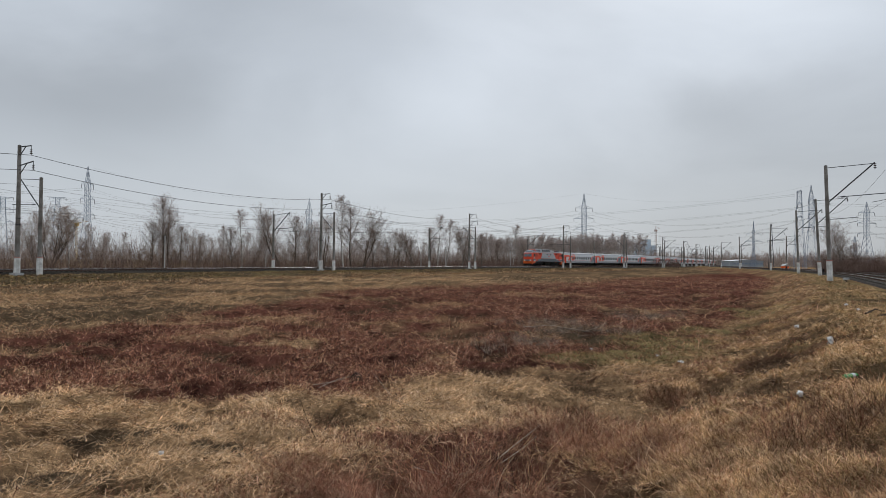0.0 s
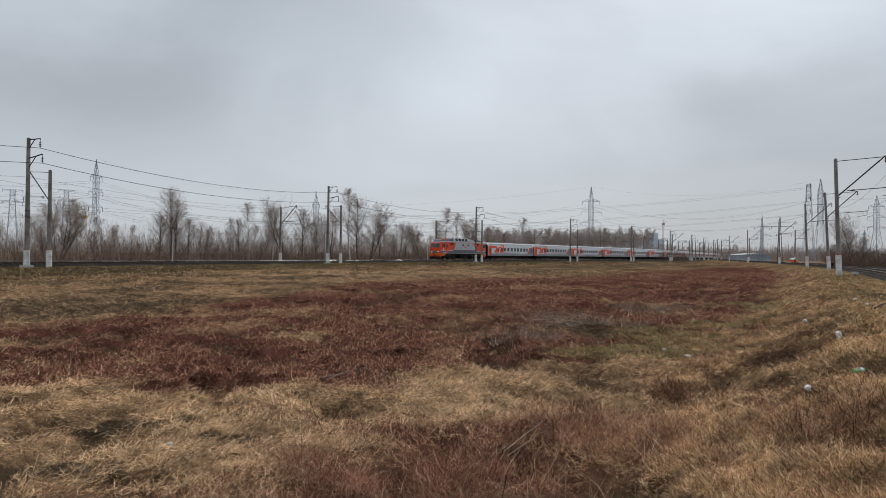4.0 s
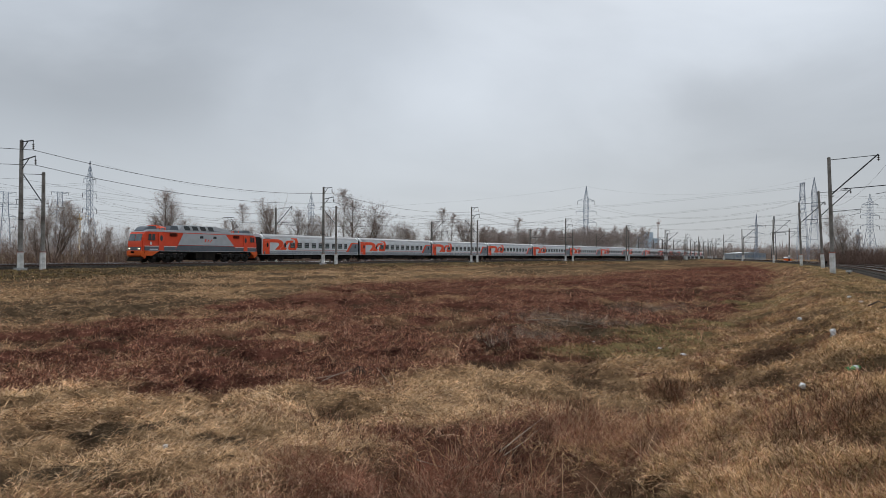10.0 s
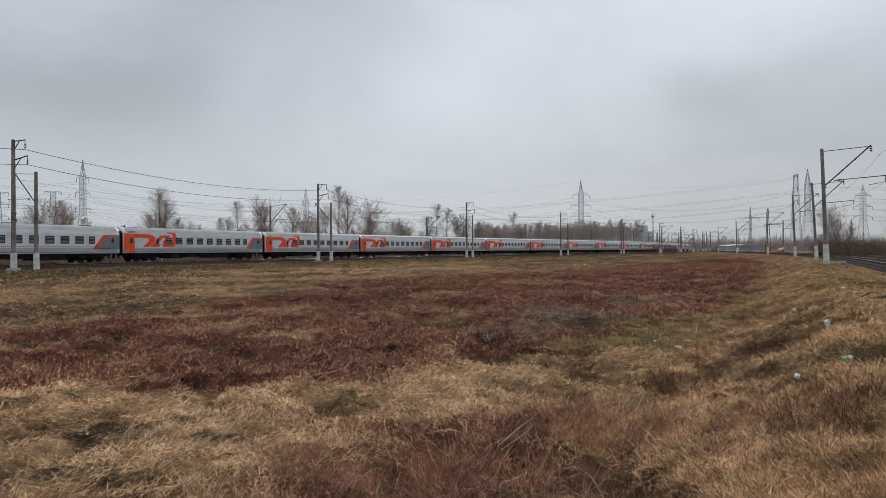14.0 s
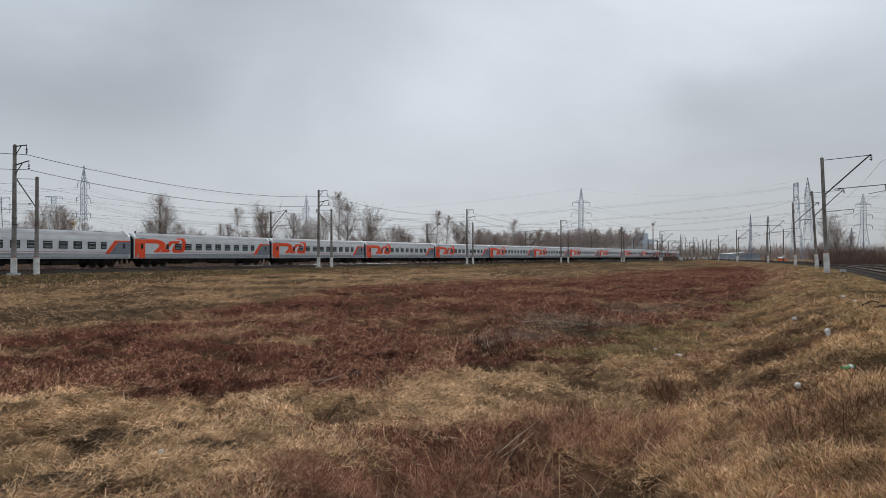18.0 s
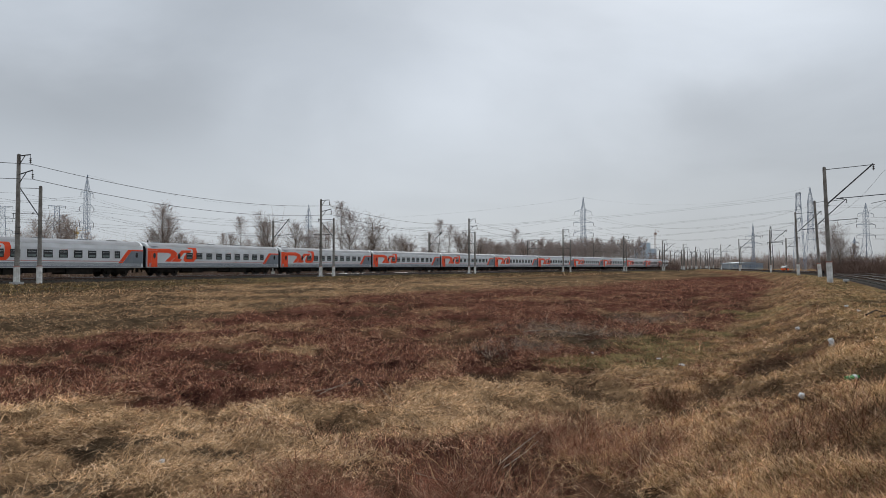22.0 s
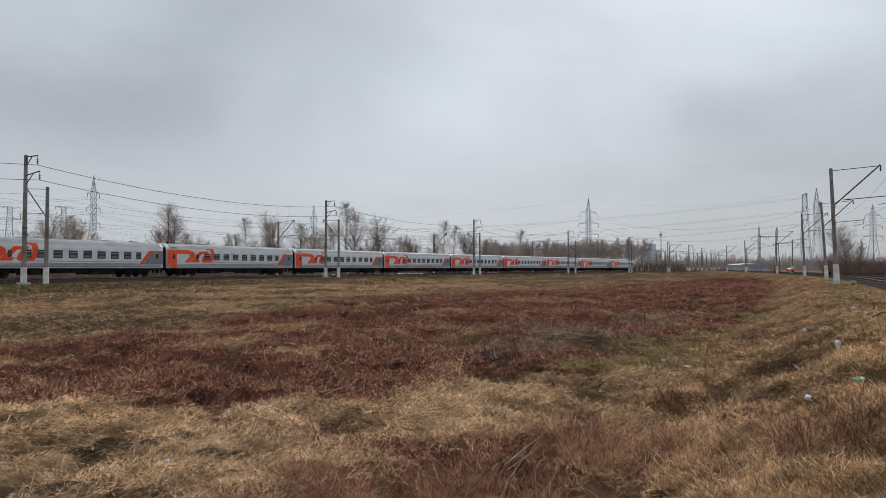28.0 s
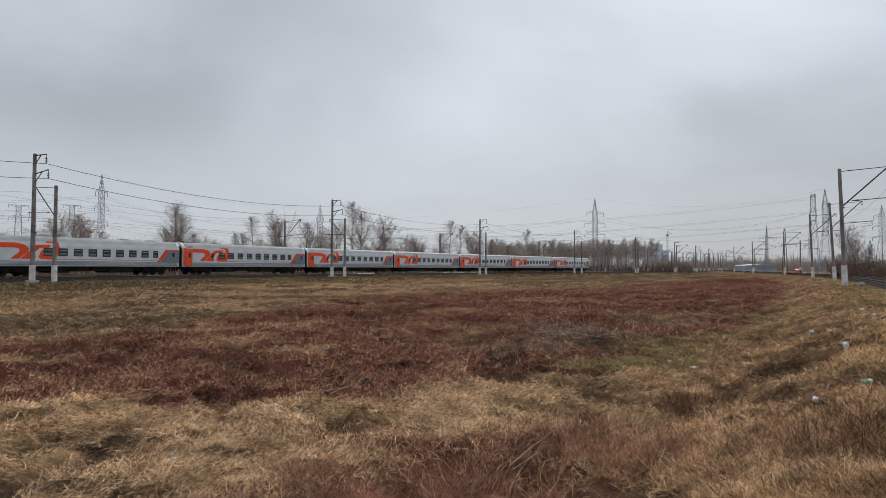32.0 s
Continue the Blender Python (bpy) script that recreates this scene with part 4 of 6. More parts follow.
        for d in (-0.16, 0.16):
            rod(bm, (hd[0] + d, -0.95, hd[2] + 0.04), (hd[0] + d, 0.95, hd[2] + 0.04), 0.03)
            for yy in (-0.95, 0.95):
                rod(bm, (hd[0] + d, yy, hd[2] + 0.04), (hd[0] + d, yy * 1.2, hd[2] - 0.14), 0.02)
        part("collector_head", bm, paint, pan)
    bm = bmesh.new()
    box(bm, -L + 0.4, L - 0.4, -1.40, 1.40, 0.95, 1.24)
    part("underframe", bm, M_UNDER, c)
    bm = bmesh.new()
    box(bm, -1.6, 2.0, -1.38, 1.38, 0.30, 1.0)
    part("transformer_box", bevelled(bm, 0.06), M_UNDER, c, "dark grey equipment box")
    ws = [None]
    # the body's true length over its ends
    for o in [o1 for o1 in c.children] + [o2 for o1 in c.children for o2 in o1.children]:
        for v in o.data.vertices:
            v.co.x *= 0.93
            v.co.z += 0.27 if v.co.z > 0.56 else 0.0
    for x in (-5.95, 5.95):
        bo = bogie(c, x, (-2.1, 0.0, 2.1), 1.0, 0.625, ws)
        for y in (-1.22, 1.22):
            bm = bmesh.new()
            box(bm, -3.0, 3.0, y - 0.05, y + 0.05, 1.02, 1.16)
            for a in (-2.1, 0.0, 2.1):
                box(bm, a - 0.24, a + 0.24, y - 0.08, y + 0.08, 0.46, 0.80)
                rod(bm, (a - 0.55, y, 0.72), (a - 0.55, y, 1.26), 0.11, n=8)
                rod(bm, (a + 0.55, y, 0.72), (a + 0.55, y, 1.26), 0.11, n=8)
            for a in (-1.05, 1.05):
                box(bm, a - 0.2, a + 0.2, y - 0.07, y + 0.07, 0.62, 1.02)
                rod(bm, (a, y, 0.9), (a + 0.7, y, 1.3), 0.04, n=6)
            part("spring_gear", bm, M_GEAR, bo, "dusty grey springs and axle boxes")
    return c


PITCH = 24.54
WIN = [(-5.4, 0.92)] + [(-3.75 + k * 1.74, 0.92) for k in range(7)] + [(8.25, 0.62)]
coach = make_coach("light grey passenger coach with red emblem and dark windows", WIN, (-7.1,))
loco = make_locomotive()


def train_spot(s, reach):
    """The pose of a vehicle whose middle stands at s, carried on two bogies."""
    ax, ay, _ = on_line(MAIN, s - reach)
    bx, by, _ = on_line(MAIN, s + reach)
    return Matrix.Translation(((ax + bx) / 2, (ay + by) / 2, 0.0)) @ Matrix.Rotation(math.atan2(by - ay, bx - ax), 4, "Z")


def head(t):
    """Where the first coach begins on the line at t seconds."""
    return float(np.interp(t, (0, 5.5, 10.5, 13, 20, 32), (140.9, 74.2, 14.95, -14.6, -97.9, -240.9)))


coaches = [coach] + [copy_thing(coach, Matrix.Identity(4)) for _ in range(15)]
TICKS = [0, 2, 4, 6, 8, 10, 11, 12, 13, 14, 15, 16, 18, 20, 22, 24, 26, 28, 30, 32]


def motions():
    for k, c in enumerate(coaches):
        walk(c, [(t, train_spot(head(t) + PITCH * (k + 0.5), 8.5)) for t in TICKS])
    walk(loco, [(t, train_spot(head(t) - 10.75, 5.95)) for t in TICKS])


# ---------------------------------------------------------------- poles along the lines
def pole_shaft(h, r0, r1):
    bm = bmesh.new()
    rod(bm, (0, 0, 0), (0, 0, h), r0, r1, 12)
    rod(bm, (0, 0, h), (0, 0, h + 0.05), r1 * 0.6, r1 * 0.5, 8)
    return bm


def insulator_string(bm, top, n=3, r=0.13, drop=0.17):
    x, y, z = top
    for k in range(n):
        rod(bm, (x, y, z - k * drop), (x, y, z - k * drop - 0.05), r * 0.4, r, 8)
        rod(bm, (x, y, z - k * drop - 0.05), (x, y, z - k * drop - 0.09), r, r * 0.4, 8)
        rod(bm, (x, y, z - k * drop - 0.09), (x, y, z - (k + 1) * drop), 0.03, 0.03, 5)


def feeder_pole(m, h=12.45, footing=True):
    """A tall tapered concrete pole with two brackets for feeder wires; brackets point along +x."""
    p = thing("feeder_pole", "tall grey concrete feeder pole with whitewashed base and two wire brackets", "utility pole", m, "feeder poles by the main line")
    part("shaft", pole_shaft(h, 0.23, 0.16), M_CONC, p, "tapered concrete shaft")
    bm = bmesh.new()
    rod(bm, (0, 0, -0.9), (0, 0, 1.72), 0.29, 0.27, 10)
    part("base", bm, M_WHITE, p, "whitewashed concrete base")
    bm = bmesh.new()
    rod(bm, (0, 0, 1.72), (0, 0, 1.80), 0.275, 0.27, 10)
    part("red_mark", bm, M_REDMARK, p)
    if footing:
        bm = bmesh.new()
        box(bm, -0.42, 0.42, -0.42, 0.42, -0.2, 0.26)
        part("footing", bevelled(bm, 0.08), M_SHEDLOW, p, "pale concrete footing block")
    for z, reach, rise in ((h - 0.15, 1.75, 0.0), (h - 1.95, 2.1, 0.3)):
        bm = bmesh.new()
        rod(bm, (0, 0, z), (reach, 0, z + rise), 0.055)
        rod(bm, (0.1, 0, z - 0.85), (reach * 0.55, 0, z + rise * 0.5), 0.045)
        rod(bm, (reach, 0, z + rise), (reach, 0, z + rise - 0.35), 0.025)
        br = part("bracket", bm, M_STEEL, p, "dark steel bracket")
        bm = bmesh.new()
        insulator_string(bm, (reach, 0, z + rise - 0.35))
        part("insulator", bm, M_INSUL, br)
    bm = bmesh.new()
    for z in (h - 7.6, h - 7.0):
        rod(bm, (0, 0, z), (0, 0, z + 0.06), 0.24, n=10)
        rod(bm, (0.2, 0, z), (0.4, 0, z + 0.02), 0.05)
    part("clamp", bm, M_STEEL, p)
    return p


def cantilever_mast(m, h=9.6, reach=4.0, label="grey concrete catenary mast with whitewashed base and steel cantilever", group="catenary masts by the main line", white=1.72, thick=0.205):
    """A concrete mast whose cantilever reaches along +x, over a track."""
    p = thing("catenary_mast", label, "catenary mast", m, group)
    part("shaft", pole_shaft(h, thick, thick * 0.76), M_CONC, p, "tapered concrete shaft")
    bm = bmesh.new()
    rod(bm, (0, 0, -0.9), (0, 0, white), thick * 1.36, thick * 1.29, 10)
    part("base", bm, M_WHITE, p, "whitewashed concrete base")
    bm = bmesh.new()
    rod(bm, (0, 0, white), (0, 0, white + 0.07), 0.27, n=10)
    part("red_mark", bm, M_REDMARK, p)
    bm = bmesh.new()
    rod(bm, (0, 0, 6.5), (reach, 0, 9.7), 0.06)
    rod(bm, (0, 0, h - 0.2), (reach * 0.97, 0, 9.62), 0.03)
    rod(bm, (0, 0, 6.45), (0.25, 0, 6.45), 0.05)
    ca = part("cantilever", bm, M_STEEL, p, "slanting steel cantilever")
    bm = bmesh.new()
    rod(bm, (reach * 0.22, 0, 7.0), (reach + 1.1, 0, 7.1), 0.035)
    rod(bm, (reach + 0.9, 0, 7.08), (reach + 0.9, 0, 6.6), 0.025)
    rod(bm, (reach + 0.9, 0, 6.6), (reach - 0.3, 0, 6.4), 0.022)
    rod(bm, (reach * 0.3, 0, 7.0), (reach * 0.3 + 0.25, 0, 7.01), 0.07)
    part("registration_arm", bm, M_STEEL, p)
    bm = bmesh.new()
    insulator_string(bm, (reach, 0, 9.65))
    part("insulator", bm, M_INSUL, ca)
    return p


def beside(line, s, side, z, turn):
    """A pose at s, side metres off the line; its x axis points across the line (towards it when turn is 90)."""
    x, y, h = on_line(line, s, side)
    return Matrix.Translation((x, y, z)) @ Matrix.Rotation(h + radians(turn), 4, "Z")


FEED_S = (-68.5, -18.8, 28.0, 76.4, 127.1, 176.0, 224.0, 272.0, 322.0, 372.0)
NEAR_S = (-64.0, -16.6, 31.2, 79.0, 132.0, 178.5, 227.0, 276.0, 327.0, 377.0)
FAR_S = (-68.0, -19.0, 29.1, 77.2, 127.0, 177.0, 226.0, 275.0, 325.0)
fp = feeder_pole(beside(MAIN, FEED_S[1], 7.9, -0.52, -90))
for s in FEED_S[:1] + FEED_S[2:]:
    copy_thing(fp, beside(MAIN, s, 7.9, -0.52, -90))
nm = cantilever_mast(beside(MAIN, NEAR_S[1], 7.9, -0.5, 90), reach=3.3)
for s in NEAR_S[:1] + NEAR_S[2:]:
    copy_thing(nm, beside(MAIN, s, 7.9, -0.5, 90))
fm = cantilever_mast(beside(MAIN, FAR_S[1], -3.6, -0.5, -90), h=9.5, reach=3.6, label="grey concrete catenary mast beyond the far track with steel cantilever")
for s in FAR_S[:1] + FAR_S[2:]:
    copy_thing(fm, beside(MAIN, s, -3.6, -0.5, -90))


# ---------------------------------------------------------------- wires
def wire(name, points, sag, r, label, category="wire", n=14, material=None):
    """A line sagging from point to point."""
    line = [Vector(points[0])]
    for a, b in zip(points, points[1:]):
        a, b = Vector(a), Vector(b)
        for k in range(1, n + 1):
            u = k / n
            q = a.lerp(b, u)
            q.z -= 4 * sag * u * (1 - u)
            line.append(q)
    bm = bmesh.new()
    rings = []
    for k, q in enumerate(line):
        d = (line[min(k + 1, len(line) - 1)] - line[max(k - 1, 0)]).normalized()
        u = d.cross(Vector((0, 0, 1))).normalized()
        w = u.cross(d)
        rings.append([bm.verts.new(q + (u * math.cos(j * math.tau / 3) + w * math.sin(j * math.tau / 3)) * r) for j in range(3)])
    for e, f in zip(rings, rings[1:]):
        for j in range(3):
            bm.faces.new((e[j], e[(j + 1) % 3], f[(j + 1) % 3], f[j]))
    return tagged(part(name, bm, material or M_WIRE), label, category)


def on_pole(line, s, side, across, z, base):
    x, y, h = on_line(line, s, side + across)
    return (x, y, base + z)


wire("feeder_wire", [on_pole(MAIN, s, 7.9, 1.75, 12.45 - 1.05, -0.52) for s in FEED_S], 1.3, 0.029, "upper feeder wire sagging between the tall poles")
wire("feeder_wire", [on_pole(MAIN, s, 7.9, 2.1, 12.45 - 2.5, -0.52) for s in FEED_S], 1.3, 0.029, "lower feeder wire sagging between the tall poles")
wire("catenary_wire", [on_pole(MAIN, s, 7.9, -3.3, 9.1, -0.5) for s in NEAR_S], 1.0, 0.012, "catenary wire over the near track", n=10)
wire("contact_wire", [on_pole(MAIN, s, 7.9, -3.3, 6.5, -0.5) for s in NEAR_S], 0.04, 0.012, "contact wire over the near track", n=3)
wire("catenary_wire", [on_pole(MAIN, s, -3.6, 3.6, 9.1, -0.5) for s in FAR_S], 1.0, 0.012, "catenary wire over the far track", n=10)
wire("contact_wire", [on_pole(MAIN, s, -3.6, 3.6, 6.5, -0.5) for s in FAR_S], 0.04, 0.012, "contact wire over the far track", n=3)

# ---------------------------------------------------------------- masts of the branch line
BR_S = (0.0, 51.0, 104.0, 156.0, 208.0, 260.0)
bl = cantilever_mast(beside(BRANCH, 0.0, -3.8, -0.12, -90) @ Matrix.Rotation(radians(-1.7), 4, "Y"), h=9.75, reach=3.5,
                     label="thick grey concrete catenary mast leaning on the branch embankment, whitewashed base", group="catenary masts by the branch line", white=1.6, thick=0.175)
for s, off, tip in ((32.0, -2.8, -2.8), (51.0, -3.9, -1.9), (104.0, -2.8, -0.8), (156.0, -3.3, -1.0), (208.0, -3.5, -0.5), (260.0, -3.5, 0.0)):
    copy_thing(bl, beside(BRANCH, s, off, -0.12, -90) @ Matrix.Rotation(radians(tip), 4, "Y"))
wire("catenary_wire", [on_pole(BRANCH, s, -3.5, 3.6, 9.1, -0.12) for s in (-52.0,) + BR_S], 1.0, 0.012, "catenary wire over the branch track", n=10)
wire("contact_wire", [on_pole(BRANCH, s, -3.5, 3.6, 6.5, -0.12) for s in (-52.0,) + BR_S], 0.04, 0.012, "contact wire over the branch track", n=3)


# ---------------------------------------------------------------- dead grass and weeds
def plant_mat(name, tones, rough=0.85):
    """Dry stalks whose tone shifts from stalk to stalk."""
    m = bpy.data.materials.new(name)
    m.use_nodes = True
    n, l = m.node_tree.nodes, m.node_tree.links
    b = n["Principled BSDF"]
    b.inputs["Roughness"].default_value = rough
    b.inputs["Specular IOR Level"].default_value = 0.03
    g = n.new("ShaderNodeNewGeometry")
    r = n.new("ShaderNodeValToRGB")
    while len(r.color_ramp.elements) < len(tones):
        r.color_ramp.elements.new(0.5)
    for k, c in enumerate(tones):
        r.color_ramp.elements[k].position = k / (len(tones) - 1)
        r.color_ramp.elements[k].color = (*c, 1)
    l.new(g.outputs["Random Per Island"], r.inputs[0])
    co = n.new("ShaderNodeTexCoord")
    t = n.new("ShaderNodeTexNoise")
    t.inputs["Scale"].default_value, t.inputs["Detail"].default_value = 2.0, 6
    l.new(co.outputs["Object"], t.inputs["Vector"])
    mr = n.new("ShaderNodeMapRange")
    mr.inputs["From Min"].default_value, mr.inputs["From Max"].default_value = 0.3, 0.7
    mr.inputs["To Min"].default_value, mr.inputs["To Max"].default_value = 0.40, 1.50
    l.new(t.outputs["Fac"], mr.inputs["Value"])
    hs = n.new("ShaderNodeHueSaturation")
    l.new(mr.outputs[0], hs.inputs["Value"])
    l.new(r.outputs[0], hs.inputs["Color"])
    l.new(hs.outputs[0], b.inputs["Base Color"])
    return m


M_STRAW = plant_mat("dry_straw", ((0.16, 0.085, 0.043), (0.74, 0.455, 0.235), (0.86, 0.575, 0.325), (0.38, 0.22, 0.112), (0.93, 0.69, 0.46)))
M_WEED = plant_mat("reddish_dead_weed", ((0.035, 0.014, 0.010), (0.38, 0.166, 0.100), (0.09, 0.035, 0.024), (0.55, 0.265, 0.165), (0.80, 0.52, 0.35)))
M_SLOPE = plant_mat("olive_tan_grass", ((0.06, 0.036, 0.017), (0.52, 0.335, 0.158), (0.12, 0.078, 0.036), (0.84, 0.57, 0.30), (0.30, 0.20, 0.088)))
M_MOSS = plant_mat("mossy_green_grass", ((0.06, 0.05, 0.021), (0.21, 0.165, 0.064), (0.34, 0.255, 0.11), (0.52, 0.36, 0.19)))
M_TANGLE = plant_mat("dark_red_stalks", ((0.03, 0.012, 0.009), (0.38, 0.158, 0.097), (0.09, 0.036, 0.024), (0.56, 0.26, 0.165), (0.14, 0.058, 0.038), (0.82, 0.56, 0.38)))
M_TWIG = plant_mat("grey_dead_twigs", ((0.07, 0.05, 0.037), (0.20, 0.145, 0.108), (0.46, 0.36, 0.28), (0.04, 0.027, 0.02)))


def blades(name, x, y, z, length, lean, turn, width, curl, material, label, category="grass", plain_from=12.0):
    """Many tapered stalks as one mesh, bent near the viewer, straight far off: lean is the tilt from upright, turn its compass direction."""
    n = len(x)
    base = np.stack((x, y, z), 1)
    dx, dy = np.cos(turn), np.sin(turn)
    a0, a1 = lean, np.minimum(lean + curl, 1.75)
    half = length * 0.5
    mid = base + np.stack((dx * np.sin(a0) * half, dy * np.sin(a0) * half, np.cos(a0) * half), 1)
    tip = mid + np.stack((dx * np.sin(a1) * half, dy * np.sin(a1) * half, np.cos(a1) * half), 1)
    face = np.random.uniform(0, math.tau, n)
    w = np.stack((np.cos(face), np.sin(face), np.random.uniform(-0.4, 0.4, n)), 1) * (width * 0.5)[:, None]
    near = np.hypot(x, y) < plain_from
    far = ~near
    v = np.stack((base, mid - w, mid + w, tip), 1)[near].reshape(-1, 3)
    k = np.arange(int(near.sum()), dtype=np.int64)[:, None] * 4
    f = np.concatenate((k + np.array([[0, 2, 1]]), k + np.array([[1, 2, 3]])), 0)
    v2 = np.stack((base - w * 1.2, base + w * 1.2, tip), 1)[far].reshape(-1, 3)
    f2 = np.arange(len(v2)).reshape(-1, 3) + len(v)
    ob = mesh_from_arrays(name, np.concatenate((v, v2)), np.concatenate((f, f2)), material)
    return tagged(ob, label, category, kind="stuff")


def scatter(n, r0, r1, half_angle, clump, per):
    """Points in the hollow, thinning out with distance, gathered in tufts."""
    m = max(1, n // per)
    r = r0 * (r1 / r0) ** np.random.uniform(0, 1, m)
    a = np.random.uniform(-half_angle, half_angle, m) + radians(0.3)
    cx, cy = r * np.sin(a), r * np.cos(a)
    cx, cy = np.repeat(cx, per), np.repeat(cy, per)
    k = clump * (0.5 + np.hypot(cx, cy) / 16)
    x = cx + np.random.normal(0, 1, m * per) * k
    y = cy + np.random.normal(0, 1, m * per) * k
    return x, y, np.hypot(x, y), np.repeat(np.arange(m), per)


# taller stalks stand in the deepest part of the hollow; brush heaps lie further off
TANGLE = ((0.9, 6.4, 2.3, 1.0, 0.0), (1.7, 7.6, 1.0, 0.7, 0.0), (-0.5, 6.2, 0.9, 0.5, 0.0), (3.3, 21.7, 1.3, 0.6, 0.1), (8.3, 25.7, 1.5, 0.8, 0.1), (1.9, 16.4, 1.0, 0.6, 0.2), (4.2, 19.4, 1.6, 0.6, 0.1), (3.75, 10.25, 0.5, 0.35, 0.25), (3.6, 5.45, 0.55, 0.7, 0.5))


def clear_of_rails(x, y):
    dm, db = across("main", x, y), -across("branch", x, y)
    # a dark hole in the tangle, trodden spots round the bottle and the bag
    trodden = (np.hypot((x - 1.5) / 0.17, (y - 6.55) / 0.13) < 1) | (np.hypot(x - 5.40, y - 8.40) < 0.3) | (np.hypot(x - 4.32, y - 7.7) < 0.12)
    return (dm > 8.0) & (db > 2.5) & ~trodden


def stalk_width(r):
    """Single stalks near by, small bundles of them further off."""
    return r * (0.00082 - 0.00036 * soft_step(r, 8, 26))


R = np.random.uniform
HALF = radians(39)


def plant(name, n, r0, r1, per, clump, want, length, lean, curl, width, material, label, coherent=0.0, sink=0.02, loft_up=0.07, gaps=0.8):
    x, y, r, tuft = scatter(n, r0, r1, HALF, clump, per)
    straw, moss, bare = cover(x, y)
    grown = growth(x, y)
    deep = patches(TANGLE[:3], x, y, 61) if material is M_WEED else 0
    keep = (R(0, 1, len(x)) < (1 - 0.75 * deep) * want(straw, moss, bare) * (1 - gaps + gaps * grown)) & clear_of_rails(x, y) & (r > 2.6)
    x, y, r, tuft, grown = x[keep], y[keep], r[keep], tuft[keep], grown[keep]
    m = len(x)
    z = ground_height(x, y) - sink + R(0, 1, m) ** 2 * loft_up * (0.2 + 1.5 * grown)
    tuft_turn = np.random.uniform(0, math.tau, tuft.max() + 1)[tuft]
    flow = (vnoise(x, y, 1.6, 51) - 0.5) * 7 + (vnoise(x, y, 0.6, 52) - 0.5) * 2 + 0.4
    turn = np.where(R(0, 1, m) < coherent, flow + np.random.normal(0, 0.5, m), tuft_turn + np.random.normal(0, 1.9, m))
    size = (0.55 + 0.6 * grown) * (0.62 + r / 100)
    blades(name, x, y, z, R(*length, m) * size, np.abs(np.random.normal(lean[0], lean[1], m)) , turn,
           np.maximum(R(*width, m), stalk_width(r) * R(0.6, 1.5, m)), R(*curl, m), material, label)


not_bare = lambda b: 1 - 0.8 * b
# low matted litter under everything, then tufts
plant("straw_mat", 640000, 4.2, 95, 6, 0.11, lambda s, m, b: np.clip(s * 1.05 - 0.8 * m, 0, 1) * not_bare(b), (0.07, 0.22), (1.3, 0.22), (-0.2, 0.5), (0.002, 0.0045), M_STRAW, "matted pale dry grass lying in the hollow", 0.4, gaps=0.62)
plant("straw_tufts", 90000, 4.2, 50, 9, 0.06, lambda s, m, b: np.clip(s * 1.1 - 0.5 * m - 0.1, 0, 1) * not_bare(b), (0.05, 0.16), (0.95, 0.4), (0.1, 0.8), (0.002, 0.004), M_STRAW, "tufts of pale dry grass", 0.3)
plant("red_weeds", 680000, 4.2, 105, 7, 0.11, lambda s, m, b: np.clip(1.0 - s * 1.0 - 0.6 * m, 0, 1) * (1 - 0.92 * b), (0.03, 0.13), (1.2, 0.45), (-0.8, 0.5), (0.002, 0.004), M_WEED, "thick reddish-brown dead weeds over the hollow", loft_up=0.12)
plant("red_weed_stalks", 50000, 4.2, 45, 4, 0.16, lambda s, m, b: np.clip(0.9 - s * 0.9 - 0.6 * m, 0, 1) * not_bare(b), (0.08, 0.28), (1.0, 0.45), (-0.5, 0.5), (0.002, 0.004), M_WEED, "taller branching reddish-brown weed stalks")
plant("pale_stems", 24000, 4.2, 50, 3, 0.25, lambda s, m, b: np.clip(0.5 - 0.3 * m, 0, 1) + 0 * s, (0.10, 0.4), (1.15, 0.35), (-0.2, 0.3), (0.002, 0.005), M_STRAW, "scattered pale broken stems", 0.3)


def slope_plant(name, n, r0, r1, per, clump, length, lean, curl, width, material, label, moss_only=False):
    x, y, r, tuft = scatter(n, r0, r1, HALF, clump, per)
    db = -across("branch", x, y)
    straw, moss, bare = cover(x, y)
    grown = growth(x, y)
    keep = clear_of_rails(x, y) & (r > 2.6) & (R(0, 1, len(x)) < (0.06 + 0.94 * grown ** 1.3) * (moss if moss_only else np.clip(1.0 - soft_step(db, 7.4, 9.0), 0, 1)) * (1 - 0.7 * bare))
    x, y, r, tuft, grown = x[keep], y[keep], r[keep], tuft[keep], grown[keep]
    m = len(x)
    down = np.random.uniform(0, math.tau, tuft.max() + 1)[tuft] + np.random.normal(0, 1.8, m)
    blades(name, x, y, ground_height(x, y) - 0.02 + R(0, 0.06, m) ** 1.0, R(*length, m) * (0.45 + 0.8 * grown), np.abs(np.random.normal(lean[0], lean[1], m)), down,
           np.maximum(R(*width, m), stalk_width(r) * R(0.6, 1.5, m)), R(*curl, m), material, label)


